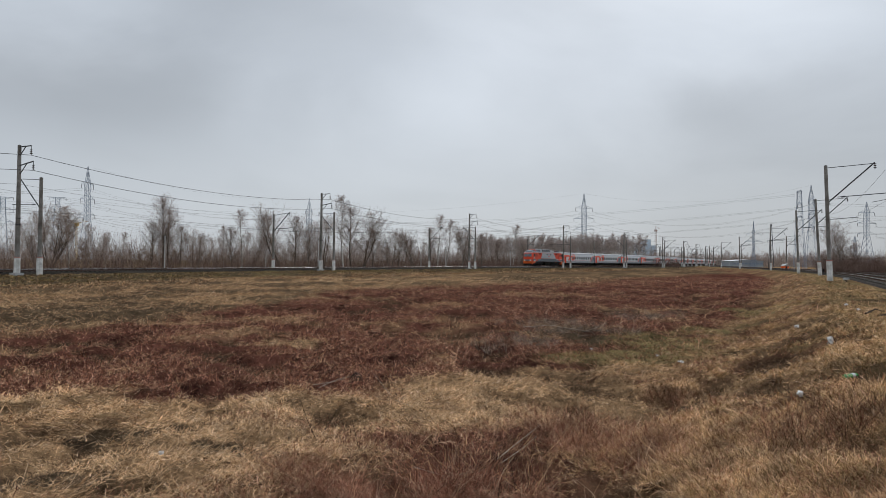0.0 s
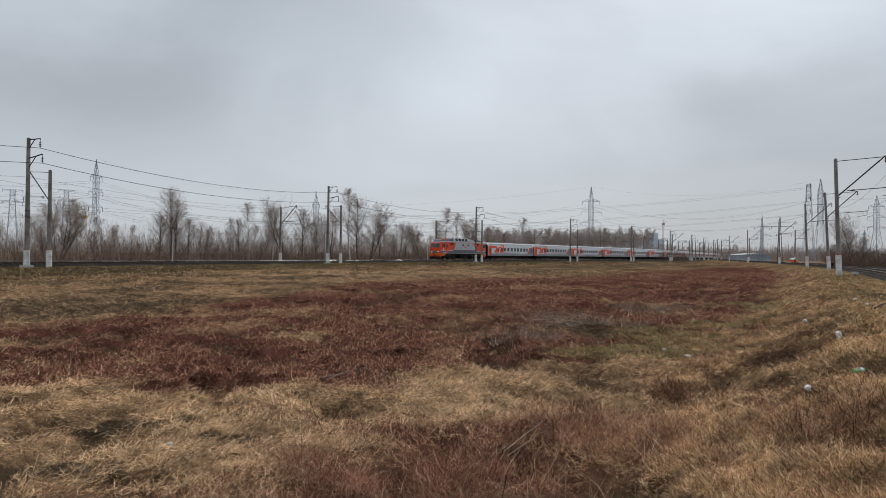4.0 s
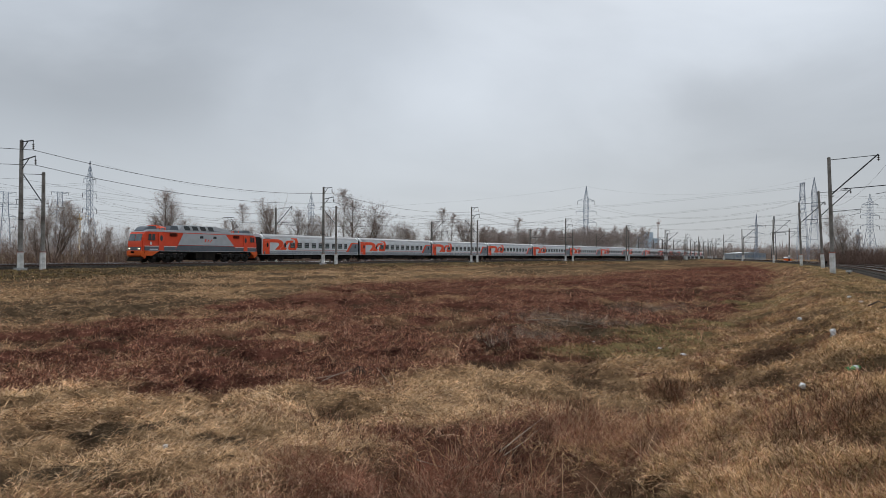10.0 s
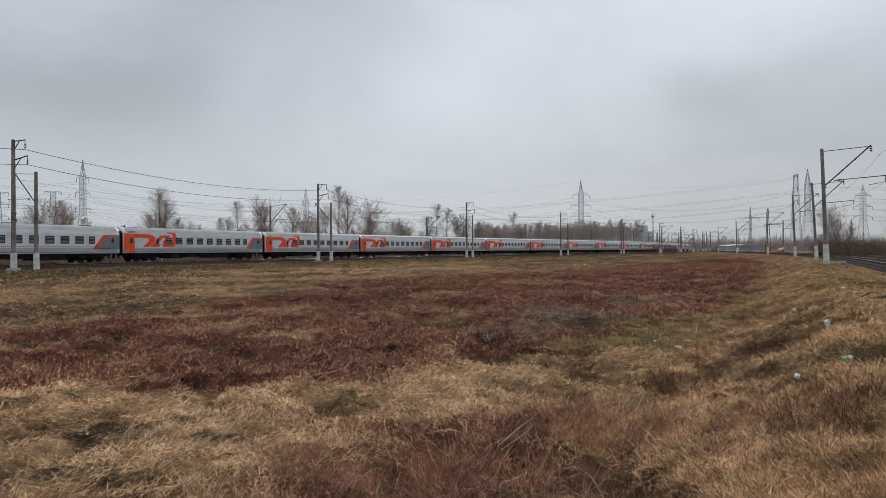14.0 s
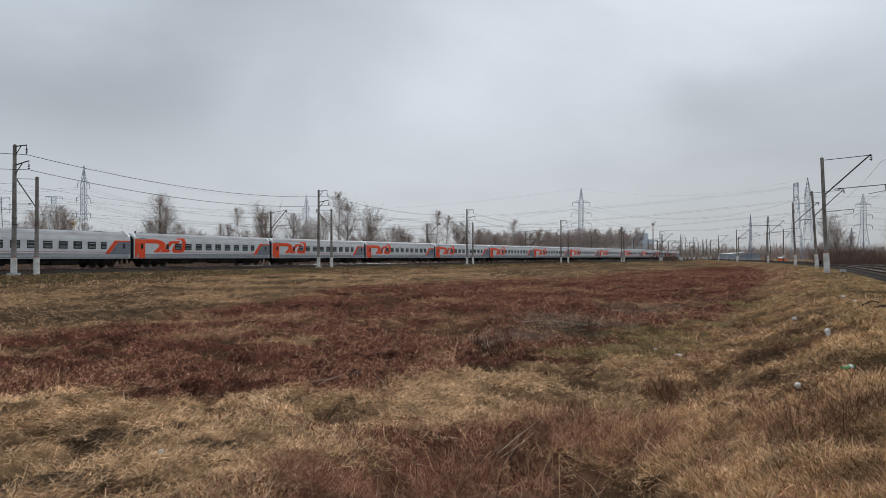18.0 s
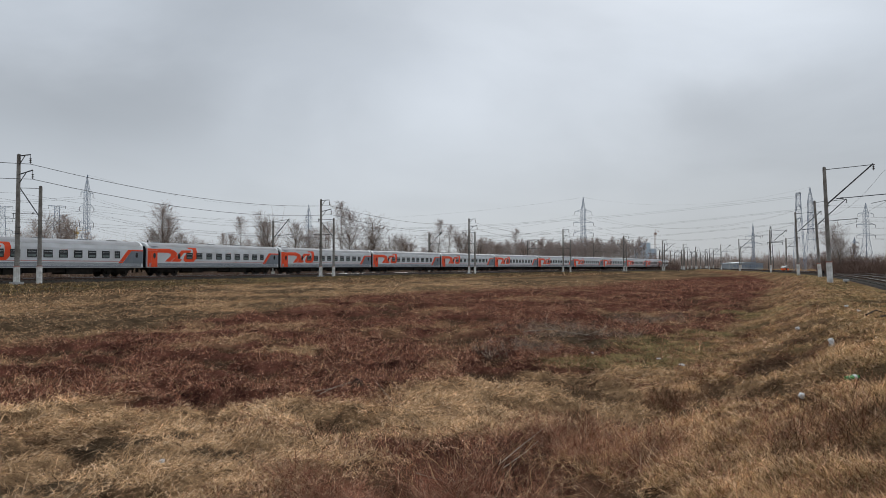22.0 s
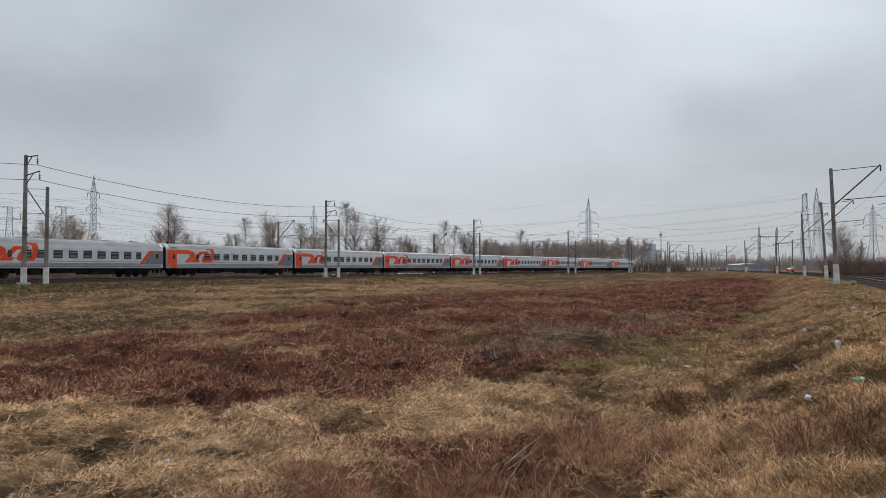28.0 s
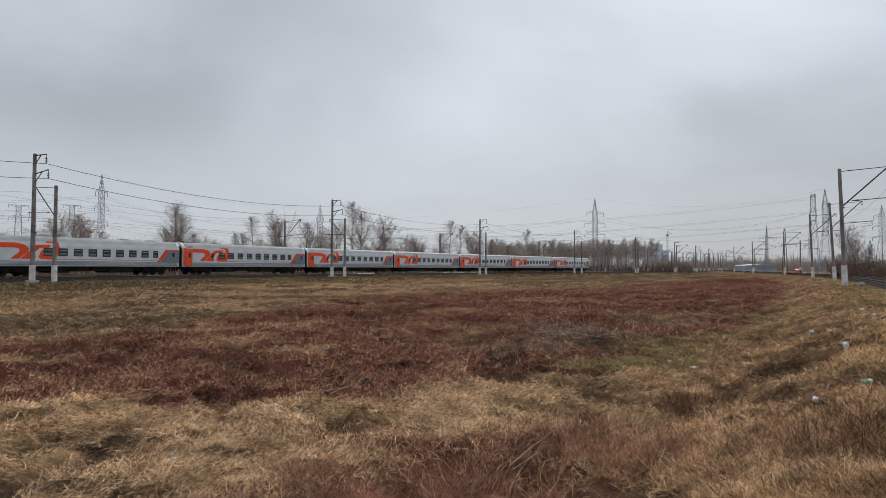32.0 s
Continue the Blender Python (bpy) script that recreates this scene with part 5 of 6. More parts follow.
slope_plant("slope_grass", 900000, 3.6, 55, 6, 0.10, (0.04, 0.12), (1.15, 0.38), (-0.4, 0.5), (0.002, 0.004), M_SLOPE, "short olive-tan dead grass on the embankment slope")
slope_plant("slope_weeds", 110000, 3.6, 50, 8, 0.10, (0.04, 0.13), (1.1, 0.42), (-0.3, 0.6), (0.002, 0.004), M_WEED, "brown dead weeds in clumps on the embankment slope")
slope_plant("moss_grass", 300000, 4.0, 70, 6, 0.12, (0.03, 0.08), (0.8, 0.4), (0.0, 0.7), (0.003, 0.005), M_MOSS, "low mossy green grass", True)
slope_plant("slope_straw", 150000, 3.6, 45, 5, 0.16, (0.06, 0.22), (1.2, 0.3), (-0.2, 0.4), (0.002, 0.0045), M_STRAW, "pale dead stalks lying on the slope")

# rotten bits and broken stalks that cover the soil between the tufts
M_LITTER = plant_mat("rotten_litter", ((0.018, 0.010, 0.007), (0.17, 0.10, 0.058), (0.045, 0.026, 0.016), (0.40, 0.25, 0.14), (0.07, 0.042, 0.024), (0.20, 0.11, 0.066)))
lx, ly, lr, _ = scatter(190000, 3.6, 60, HALF, 0.2, 3)
keep = clear_of_rails(lx, ly) & (lr > 2.6)
lx, ly, lr = lx[keep], ly[keep], lr[keep]
m = len(lx)
blades("leaf_litter", lx, ly, ground_height(lx, ly) - 0.005 + R(0, 0.03, m), R(0.03, 0.12, m), np.abs(np.random.normal(1.3, 0.3, m)), R(0, math.tau, m),
       np.maximum(R(0.003, 0.006, m), 0.0008 * lr), R(-0.4, 0.5, m), M_LITTER, "dark rotten stalk bits lying on the soil", plain_from=0.0)

# broken stalks that have slid into the hollows between the hummocks
lx, ly, lr, _ = scatter(220000, 3.8, 26, HALF, 0.12, 3)
keep = clear_of_rails(lx, ly) & (R(0, 1, len(lx)) < 1 - soft_step(growth(lx, ly), 0.05, 0.5))
lx, ly, lr = lx[keep], ly[keep], lr[keep]
m = len(lx)
blades("hollow_litter", lx, ly, ground_height(lx, ly) - 0.01 + R(0, 0.05, m), R(0.04, 0.16, m), np.abs(np.random.normal(1.2, 0.35, m)), R(0, math.tau, m),
       np.maximum(R(0.002, 0.004, m), 0.0008 * lr), R(-0.4, 0.5, m), M_LITTER, "broken brown stalks in the hollows of the matted grass", plain_from=0.0)

# a tangle of taller stalks in the deepest part of the hollow


def tangle(name, n, length, lean, width, material, label, spots):
    xs, ys = [], []
    for cx, cy, a, b, turn in spots:
        k = n // len(spots)
        rr, t = np.random.uniform(0, 1.35, k) ** 0.7, R(0, math.tau, k)
        u, v = rr * a * np.cos(t), rr * b * np.sin(t)
        xs.append(cx + u * math.cos(turn) - v * math.sin(turn))
        ys.append(cy + u * math.sin(turn) + v * math.cos(turn))
    x, y = np.concatenate(xs), np.concatenate(ys)
    keep = (R(0, 1, len(x)) < 0.12 + 0.88 * soft_step(vnoise(x, y, 0.45, 71), 0.3, 0.6)) & clear_of_rails(x, y)
    x, y = x[keep], y[keep]
    m = len(x)
    blades(name, x, y, ground_height(x, y) - 0.03 + R(0, 0.2, m), R(*length, m), np.abs(np.random.normal(lean[0], lean[1], m)), R(0, math.tau, m), R(*width, m), R(-0.4, 0.5, m), material, label, "weeds")


tangle("weed_tangle", 34000, (0.08, 0.42), (1.2, 0.42), (0.002, 0.0045), M_TANGLE, "tall tangled reddish weed stalks in the hollow", TANGLE[:3])
tangle("pale_tangle", 2600, (0.2, 0.75), (1.15, 0.3), (0.002, 0.0045), M_STRAW, "pale bent stems across the weed tangle", TANGLE[:2])
tangle("brushwood", 6500, (0.12, 0.55), (1.15, 0.4), (0.006, 0.016), M_TWIG, "grey heap of cut brushwood and dead twigs", TANGLE[3:7])
tangle("slope_bush", 5200, (0.08, 0.36), (1.0, 0.5), (0.0025, 0.005), M_LITTER, "dark brown clump of dead weeds on the embankment slope", TANGLE[7:])
tangle("slope_bush_stems", 2600, (0.1, 0.4), (1.0, 0.5), (0.002, 0.0045), M_TANGLE, "dark stems in the clump on the slope", TANGLE[7:])

# grass on the face of the main line's bank
bs, bd = R(-75, 150, 110000), R(6.7, 24, 110000)
bh = np.interp(bs, MAIN[0], MAIN[3])
bx, by = np.interp(bs, MAIN[0], MAIN[1]) + bd * np.sin(bh), np.interp(bs, MAIN[0], MAIN[2]) - bd * np.cos(bh)
br = np.hypot(bx, by)
g0, g1, g2 = cover(bx, by)
for nm, mt, pick, lb in (("bank_moss_grass", M_MOSS, g1, "low green-brown grass on the main line bank"), ("bank_straw", M_STRAW, np.clip(g0 - g1, 0, 1) * 0.5, "pale dry grass at the foot of the main line bank"),
                         ("bank_litter", M_LITTER, 0.25 + 0.5 * g2, "dark rotten stalks and clods on the main line bank")):
    keep = (R(0, 1, len(bx)) < pick * (0.2 + 0.8 * growth(bx * 0.5, by * 0.5))) & (br > 20) & (by > 5)
    x, y, r = bx[keep], by[keep], br[keep]
    m = len(x)
    blades(nm, x, y, ground_height(x, y) - 0.02, R(0.08, 0.26, m), np.abs(np.random.normal(0.8, 0.4, m)), R(0, math.tau, m), np.maximum(R(0.004, 0.01, m), 0.0009 * r * R(0.6, 1.5, m)), R(-0.3, 0.6, m), mt, lb)


# ---------------------------------------------------------------- trees
M_BARK = mat("grey_brown_bark", (0.17, 0.14, 0.115), (0.085, 0.068, 0.057), 7, 0.95, bump=0.6)
M_BIRCH = mat("birch_bark", (0.60, 0.57, 0.53), (0.20, 0.18, 0.16), 3.5, 0.9, bump=0.3)
M_TWIGS = mat("brown_twigs", (0.40, 0.325, 0.285), (0.24, 0.19, 0.163), 0.8, 0.95, island=0.25)
M_TWIGS_RED = mat("reddish_brown_twigs", (0.19, 0.128, 0.102), (0.105, 0.07, 0.056), 0.5, 0.95, island=0.3)
M_TWIGS_PALE = mat("grey_birch_twigs", (0.46, 0.385, 0.35), (0.28, 0.225, 0.205), 0.5, 0.95, island=0.25)


class Sticks:
    """Collects tapered branches: thick ones as three-sided rods, thin ones as slivers."""

    def __init__(self):
        self.v, self.f = [], []

    def rod(self, a, b, r0, r1, n=4):
        d = (b - a).normalized()
        u = d.orthogonal().normalized()
        w = d.cross(u)
        k = len(self.v)
        for p, r in ((a, r0), (b, r1)):
            for j in range(n):
                t = j * math.tau / n
                self.v.append(tuple(p + (u * math.cos(t) + w * math.sin(t)) * r))
        for j in range(n):
            j2 = (j + 1) % n
            self.f.append((k + j, k + j2, k + n + j2))
            self.f.append((k + j, k + n + j2, k + n + j))

    def sliver(self, a, b, r, rng):
        d = b - a
        s = Vector((rng.uniform(-1, 1), rng.uniform(-1, 1), rng.uniform(-1, 1))).cross(d)
        if s.length < 1e-6:
            return
        s = s.normalized() * r
        k = len(self.v)
        self.v += [tuple(a - s), tuple(a + s), tuple(b)]
        self.f.append((k, k + 1, k + 2))

    def made(self, name, material, parent=None):
        ob = mesh_from_arrays(name, np.array(self.v), np.array(self.f), material)
        if parent is not None:
            ob.parent = parent
        return ob


def bare_tree(name, label, seed, h, spread, limbs, twigs, bark, twig_mat, stems=1, droop=0.0, r=0.16, start=0.25, twig_w=0.011, light=False, rise=(0.8, 1.9), lift=0.2):
    """A leafless tree: tapered trunk, limbs in the trunk's mesh; its fine twigs are the crown."""
    rng = random.Random(seed)
    t = thing(name, label, "tree")
    wood, crown = Sticks(), Sticks()
    for _ in range(stems):
        p = Vector((rng.uniform(-0.3, 0.3) * (stems > 1), rng.uniform(-0.3, 0.3) * (stems > 1), -0.2))
        d = Vector((rng.uniform(-0.15, 0.15), rng.uniform(-0.15, 0.15), 1)) + (Vector((rng.uniform(-0.5, 0.5), rng.uniform(-0.5, 0.5), 0)) if stems > 1 else Vector())
        d.normalize()
        n = 10
        pts = [p.copy()]
        hh = h * rng.uniform(0.85, 1.0)
        for k in range(n):
            d = (d + Vector((rng.uniform(-0.10, 0.10), rng.uniform(-0.10, 0.10), 0.06))).normalized()
            p = p + d * hh / n
            pts.append(p.copy())
        rad = [r * (1 - 0.93 * k / n) / (1 if stems == 1 else 1.4) for k in range(n + 1)]
        for k in range(n):
            wood.rod(pts[k], pts[k + 1], rad[k], rad[k + 1], 6)
        for _l in range(limbs):
            u = start + (1 - start) * (rng.random() ** 0.8) * 0.97
            k = min(int(u * n), n - 1)
            a = pts[k].lerp(pts[k + 1], u * n - k)
            ang = rng.uniform(0, math.tau)
            shape = math.sin(min(1.0, (1.05 - u) / (1.05 - start)) * 2.2) if start < 0.9 else 0.6
            length = 1.2 * spread * max(0.22, shape) * rng.uniform(0.6, 1.15)
            dd = Vector((math.cos(ang), math.sin(ang), rng.uniform(*rise))).normalized()
            q = a.copy()
            seg = 5
            r0 = min(rad[k] * 0.45, 0.014 + 0.012 * length)
            for s in range(seg):
                dd = (dd + Vector((rng.uniform(-0.2, 0.2), rng.uniform(-0.2, 0.2), rng.uniform(-0.12, lift) - droop * s / seg))).normalized()
                q2 = q + dd * length / seg
                if light:
                    wood.sliver(q, q2 + (q2 - q) * 0.3, r0 * (1 - 0.8 * s / seg), rng)
                else:
                    wood.rod(q, q2, r0 * (1 - 0.8 * s / seg), r0 * (1 - 0.8 * (s + 1) / seg), 3)
                for _t in range(twigs):
                    b = q.lerp(q2, rng.random())
                    td = (dd * 0.7 + Vector((rng.uniform(-1, 1), rng.uniform(-1, 1), rng.uniform(-0.2, 1.1) - droop))).normalized()
                    tl = length * rng.uniform(0.2, 0.5) * (1.1 - 0.45 * s / seg)
                    e = b + td * tl
                    crown.sliver(b, e, twig_w, rng)
                    for _m in range(2 if light else 4):
                        b2 = b.lerp(e, rng.uniform(0.25, 1))
                        e2 = b2 + (td + Vector((rng.uniform(-0.9, 0.9), rng.uniform(-0.9, 0.9), rng.uniform(-0.5, 0.5) - droop))).normalized() * tl * rng.uniform(0.3, 0.7)
                        crown.sliver(b2, e2, twig_w * 0.8, rng)
                q = q2
    wood.made("trunk", bark, t)
    crown.made("crown", twig_mat, t)
    return t


TREES = [
    bare_tree("birch_tree", "tall leafless birch with a broad lacy grey crown", 1, 12, 3.6, 62, 4, M_BARK, M_TWIGS_PALE, droop=0.12, start=0.2, twig_w=0.009),
    bare_tree("birch_tree", "slender leafless birch with hanging twigs", 2, 12, 2.7, 52, 4, M_BIRCH, M_TWIGS_PALE, droop=0.3, start=0.3, twig_w=0.009),
    bare_tree("willow_tree", "broad leafless willow with several dark stems", 3, 8, 2.4, 17, 4, M_BARK, M_TWIGS, stems=5, r=0.09, start=0.25, twig_w=0.0075, rise=(0.7, 1.8), lift=0.2),
    bare_tree("alder_tree", "leafless alder with an upright rounded crown", 4, 10, 3.1, 60, 4, M_BARK, M_TWIGS, r=0.13, start=0.2, twig_w=0.0075, rise=(0.6, 1.7), lift=0.2),
    bare_tree("maple_tree", "leafless roadside tree with a dark forked trunk", 5, 9, 3.0, 34, 4, M_BARK, M_TWIGS, stems=2, r=0.14, start=0.28, twig_w=0.0075, rise=(0.6, 1.7), lift=0.2),
]


WOODS = []
for k, (h_, sp_, li_, tw_, dr_, w_) in enumerate(((12, 2.4, 26, 3, 0.2, 0.035), (12, 2.0, 24, 3, 0.3, 0.035), (12, 3.4, 26, 3, 0.0, 0.03))):
    sample = bare_tree("sample", "", 90 + k, h_, sp_, li_, tw_, M_BIRCH, M_TWIGS_PALE, droop=dr_, twig_w=w_, light=True)
    WOODS.append([c_.data for c_ in sorted(sample.children, key=lambda o: not o.name.startswith("trunk"))])
    for c_ in list(sample.children):
        bpy.data.objects.remove(c_)
    bpy.data.objects.remove(sample)


def spot(px, depth):
    """A place on the ground at that bearing and depth; bearings in parts of the picture's width."""
    x = (px - 784 - 2.5) / 1119.7 * depth
    return x, depth, float(ground_height(np.array([x]), np.array([depth]), False)[0])


used = set()


def plant_tree(kind, px, depth, h, turn=0.0):
    x, y, z = spot(px, depth)
    own = (12, 12, 8, 10, 9)[kind]
    m = Matrix.Translation((x, y, z)) @ Matrix.Rotation(turn + px * 0.37, 4, "Z")
    s = 1.24 * h / own
    if kind not in used:
        used.add(kind)
        ob = TREES[kind]
        ob.matrix_basis = m
    else:
        ob = copy_thing(TREES[kind], m)
    ob.scale = (s, s, s)
    return ob


for kind, px, depth, h in (
        (0, 288, 118, 12.0), (0, 296, 121, 10.5), (3, 268, 116, 8.5), (3, 318, 119, 8.0), (2, 345, 122, 6.5), (2, 90, 104, 9.0), (4, 82, 108, 9.0), (1, 122, 112, 9.5),
        (2, 62, 100, 7.5), (1, 30, 112, 7.0), (3, 150, 130, 6.0), (3, 187, 150, 7.0), (1, 215, 160, 7.5), (1, 395, 140, 8.0), (3, 410, 136, 8.5), (1, 428, 140, 11.0), (4, 440, 138, 7.5),
        (1, 470, 138, 10.0), (4, 500, 132, 11.5), (3, 522, 138, 11.0), (4, 545, 134, 9.0), (2, 570, 130, 9.5), (1, 608, 140, 14.0), (0, 622, 146, 13.0), (4, 640, 142, 11.5), (3, 660, 150, 9.0),
        (2, 690, 150, 8.0), (3, 705, 160, 8.5), (4, 737, 152, 8.5), (3, 728, 158, 7.5), (1, 775, 180, 13.0), (1, 790, 184, 12.0), (0, 762, 186, 10.5), (4, 815, 172, 10.0), (4, 838, 180, 11.0), (3, 852, 182, 9.5),
        (1, 907, 225, 13.0), (3, 880, 215, 9.0), (3, 925, 230, 9.0),
        (4, 1496, 104, 7.6), (3, 1484, 110, 6.0), (3, 1512, 112, 5.0), (4, 1575, 92, 7.5), (3, 1592, 96, 6.0), (2, 1466, 118, 3.6)):
    plant_tree(kind, px, depth, h)


def thicket(name, label, material, n, place, h, stems, width, seed, lean=0.35):
    """A dense belt of leafless brush in one mesh: many thin stems, each with side twigs."""
    rng = np.random.RandomState(seed)
    x, y = place(rng, n)
    z = ground_height(x, y, False) - 0.1
    verts, faces = [], []
    hh = rng.uniform(h[0], h[1], n) * (0.65 + 0.7 * vnoise(x, y, 9, seed))
    up = np.stack((rng.normal(0, lean, n), rng.normal(0, lean, n), np.ones(n)), 1)
    up /= np.linalg.norm(up, axis=1)[:, None]
    base = np.stack((x, y, z), 1)
    tip = base + up * hh[:, None]
    a = rng.uniform(0, math.tau, n)
    s = np.stack((np.cos(a), np.sin(a), np.zeros(n)), 1) * width
    verts.append(np.stack((base - s, base + s, tip), 1).reshape(-1, 3))
    for _ in range(stems):
        u = rng.uniform(0.2, 0.95, n)[:, None]
        b = base + (tip - base) * u
        d = up + rng.normal(0, 0.55, (n, 3))
        e = b + d * (hh * rng.uniform(0.15, 0.4, n))[:, None]
        a = rng.uniform(0, math.tau, n)
        s = np.stack((np.cos(a), np.sin(a), np.zeros(n)), 1) * width * 0.6
        verts.append(np.stack((b - s, b + s, e), 1).reshape(-1, 3))
    v = np.concatenate(verts)
    ob = mesh_from_arrays(name, v, np.arange(len(v)).reshape(-1, 3), material)
    return tagged(ob, label, "bushes", kind="stuff")


def belt(line, s0, s1, near, far):
    def place(rng, n):
        s, d = rng.uniform(s0, s1, n), rng.uniform(near, far, n)
        h = np.interp(s, line[0], line[3])
        return np.interp(s, line[0], line[1]) + d * np.sin(h), np.interp(s, line[0], line[2]) - d * np.cos(h)
    return place


def sector(p0, p1, d0, d1):
    def place(rng, n):
        d = rng.uniform(d0, d1, n)
        return (rng.uniform(p0, p1, n) - 784) / 1119.7 * d, d
    return place


thicket("brush", "reddish-brown leafless brush behind the main line", M_TWIGS_RED, 11000, belt(MAIN, -70, 175, -42, -14), (1.4, 4.6), 6, 0.024, 61, 0.5)
thicket("brush", "low red-brown undergrowth beside the far track", M_TWIGS_RED, 5000, belt(MAIN, -70, 220, -15, -8), (0.4, 1.5), 4, 0.03, 62, 0.5)
thicket("brush", "tall grey leafless brush behind the main line", M_TWIGS, 5000, belt(MAIN, -60, 190, -70, -35), (3.5, 7.5), 7, 0.04, 63, 0.22)
def wood(name, label, kinds, n, place, h, seed):
    """A stand of far trees joined in two meshes, one of trunks and one of twigs."""
    rng = np.random.RandomState(seed)
    x, y = place(rng, n)
    z = ground_height(x, y, False)
    for part_name, which in (("trunks", 0), ("twigs", 1)):  # noqa
        vs, fs, k0 = [], [], 0
        pick = np.random.RandomState(seed + 1)
        for j in range(n):
            kind = kinds[pick.randint(len(kinds))]
            me = WOODS[kind][which]
            v = np.empty(len(me.vertices) * 3, np.float32)
            me.vertices.foreach_get("co", v)
            f = np.empty(len(me.polygons) * 3, np.int32)
            me.loops.foreach_get("vertex_index", f)
            v, f = v.reshape(-1, 3), f.reshape(-1, 3)
            s = pick.uniform(*h) / 12
            a = pick.uniform(0, math.tau)
            ca, sa = math.cos(a), math.sin(a)
            vs.append(np.stack(((v[:, 0] * ca - v[:, 1] * sa) * s + x[j], (v[:, 0] * sa + v[:, 1] * ca) * s + y[j], v[:, 2] * s + z[j]), 1))
            fs.append(f + k0)
            k0 += len(v)
        ob = mesh_from_arrays(name + "_" + part_name, np.concatenate(vs), np.concatenate(fs), M_BIRCH if which == 0 else M_TWIGS_PALE)
        tagged(ob, label if which == 0 else label.replace("trunks", "twigs"), "woods", kind="stuff")


wood("birch_wood", "leafless birch wood with pale trunks beyond the main line", (0, 1), 200, sector(845, 1138, 275, 335), (13.0, 17.0), 64)
wood("grove", "leafless grove of mixed trunks behind the main line", (2, 1, 2), 90, belt(MAIN, -70, 190, -95, -45), (7.0, 10.5), 74)
wood("grove", "leafless scrub trunks beyond the branch line", (1, 2, 2), 26, sector(1445, 1640, 130, 175), (3.5, 5.5), 75)
wood("far_wood", "distant leafless trunks round the junction", (2, 1), 70, sector(1130, 1470, 430, 600), (8.0, 13.0), 76)
thicket("birch_wood_undergrowth", "brown undergrowth of the birch wood", M_TWIGS_RED, 3000, sector(830, 1200, 266, 330), (2.0, 5.0), 6, 0.07, 65, 0.3)
thicket("brush", "brown leafless brush beyond the branch line", M_TWIGS_RED, 7000, sector(1446, 1720, 92, 135), (1.2, 3.6), 11, 0.02, 66, 0.55)
thicket("brush", "tall brown brush beyond the branch line", M_TWIGS, 700, sector(1440, 1720, 115, 150), (2.4, 4.4), 8, 0.03, 67, 0.2)
thicket("far_woods", "distant leafless woods along the horizon", M_TWIGS, 5000, sector(-200, 1800, 650, 950), (8.0, 15.0), 8, 0.22, 68, 0.12)
thicket("far_woods", "distant woods behind the junction", M_TWIGS, 3600, sector(1120, 1500, 480, 640), (4.5, 9.5), 10, 0.15, 69, 0.4)


# ---------------------------------------------------------------- lattice pylons and their lines
def pylon(px, depth, h, arms, half_arm, waist=0.5, base=0.08, body=0.027, flat=False, turn=20.0, label="grey steel lattice power pylon with three pairs of arms"):
    """A four-legged lattice tower; arms are heights as shares of h."""
    x, y, z = spot(px, depth)
    p = thing("power_pylon", label, "power pylon", Matrix.Translation((x, y, z)) @ Matrix.Rotation(radians(turn), 4, "Z"), "power pylons")
    t = 0.03 + 0.00016 * depth

    def width(u):
        if u < waist:
            return h * (base + (body - base) * u / waist)
        if u < arms[0] or flat:
            return h * body
        return h * body * max(0.06, (1 - u) / (1 - arms[0]))
    levels = [0, waist * 0.28, waist * 0.52, waist * 0.74, waist * 0.9, waist]
    k = waist
    while k < arms[0] - 0.03:
        k += 0.05
        levels.append(min(k, arms[0]))
    levels += [] if flat else [arms[0] + (1 - arms[0]) * q for q in (0.35, 0.7, 1.0)]
    bm = bmesh.new()
    for u0, u1 in zip(levels, levels[1:]):
        a, b = width(u0), width(u1)
        ca = [(a, a), (a, -a), (-a, -a), (-a, a)]
        cb = [(b, b), (b, -b), (-b, -b), (-b, b)]
        for j in range(4):
            j2 = (j + 1) % 4
            rod(bm, (*ca[j], u0 * h), (*cb[j], u1 * h), t, n=3)
            rod(bm, (*ca[j], u0 * h), (*cb[j2], u1 * h), t * 0.6, n=3)
            rod(bm, (*ca[j2], u0 * h), (*cb[j], u1 * h), t * 0.6, n=3)
            rod(bm, (*cb[j], u1 * h), (*cb[j2], u1 * h), t * 0.6, n=3)
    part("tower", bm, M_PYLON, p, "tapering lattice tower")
    ends = []
    for u in arms:
        reach = half_arm * h * (1.0 if u != arms[0] or flat else 0.85)
        for e in (-1, 1):
            w = width(u - 0.001)
            bm = bmesh.new()
            tip = (e * reach, 0, u * h)
            for yy in (-w, w):
                rod(bm, (e * w, yy, u * h), tip, t * 0.8, n=3)
                rod(bm, (e * w, yy, (u + 0.035) * h if not flat or u != arms[0] else (u - 0.03) * h), tip, t * 0.7, n=3)
            for q in (0.35, 0.7):
                rod(bm, (e * (w + (reach - w) * q), -w * (1 - q), u * h), (e * (w + (reach - w) * q), w * (1 - q), u * h), t * 0.5, n=3)
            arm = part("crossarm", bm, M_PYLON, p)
            bm = bmesh.new()
            rod(bm, tip, (tip[0], 0, tip[2] - 0.045 * h), 0.09, n=5)
            part("insulator", bm, M_INSUL, arm)
            q = p.matrix_basis @ Vector((tip[0], 0, tip[2] - 0.045 * h))
            ends.append(q)
    top = p.matrix_basis @ Vector((0, 0, h))
    return ends, top


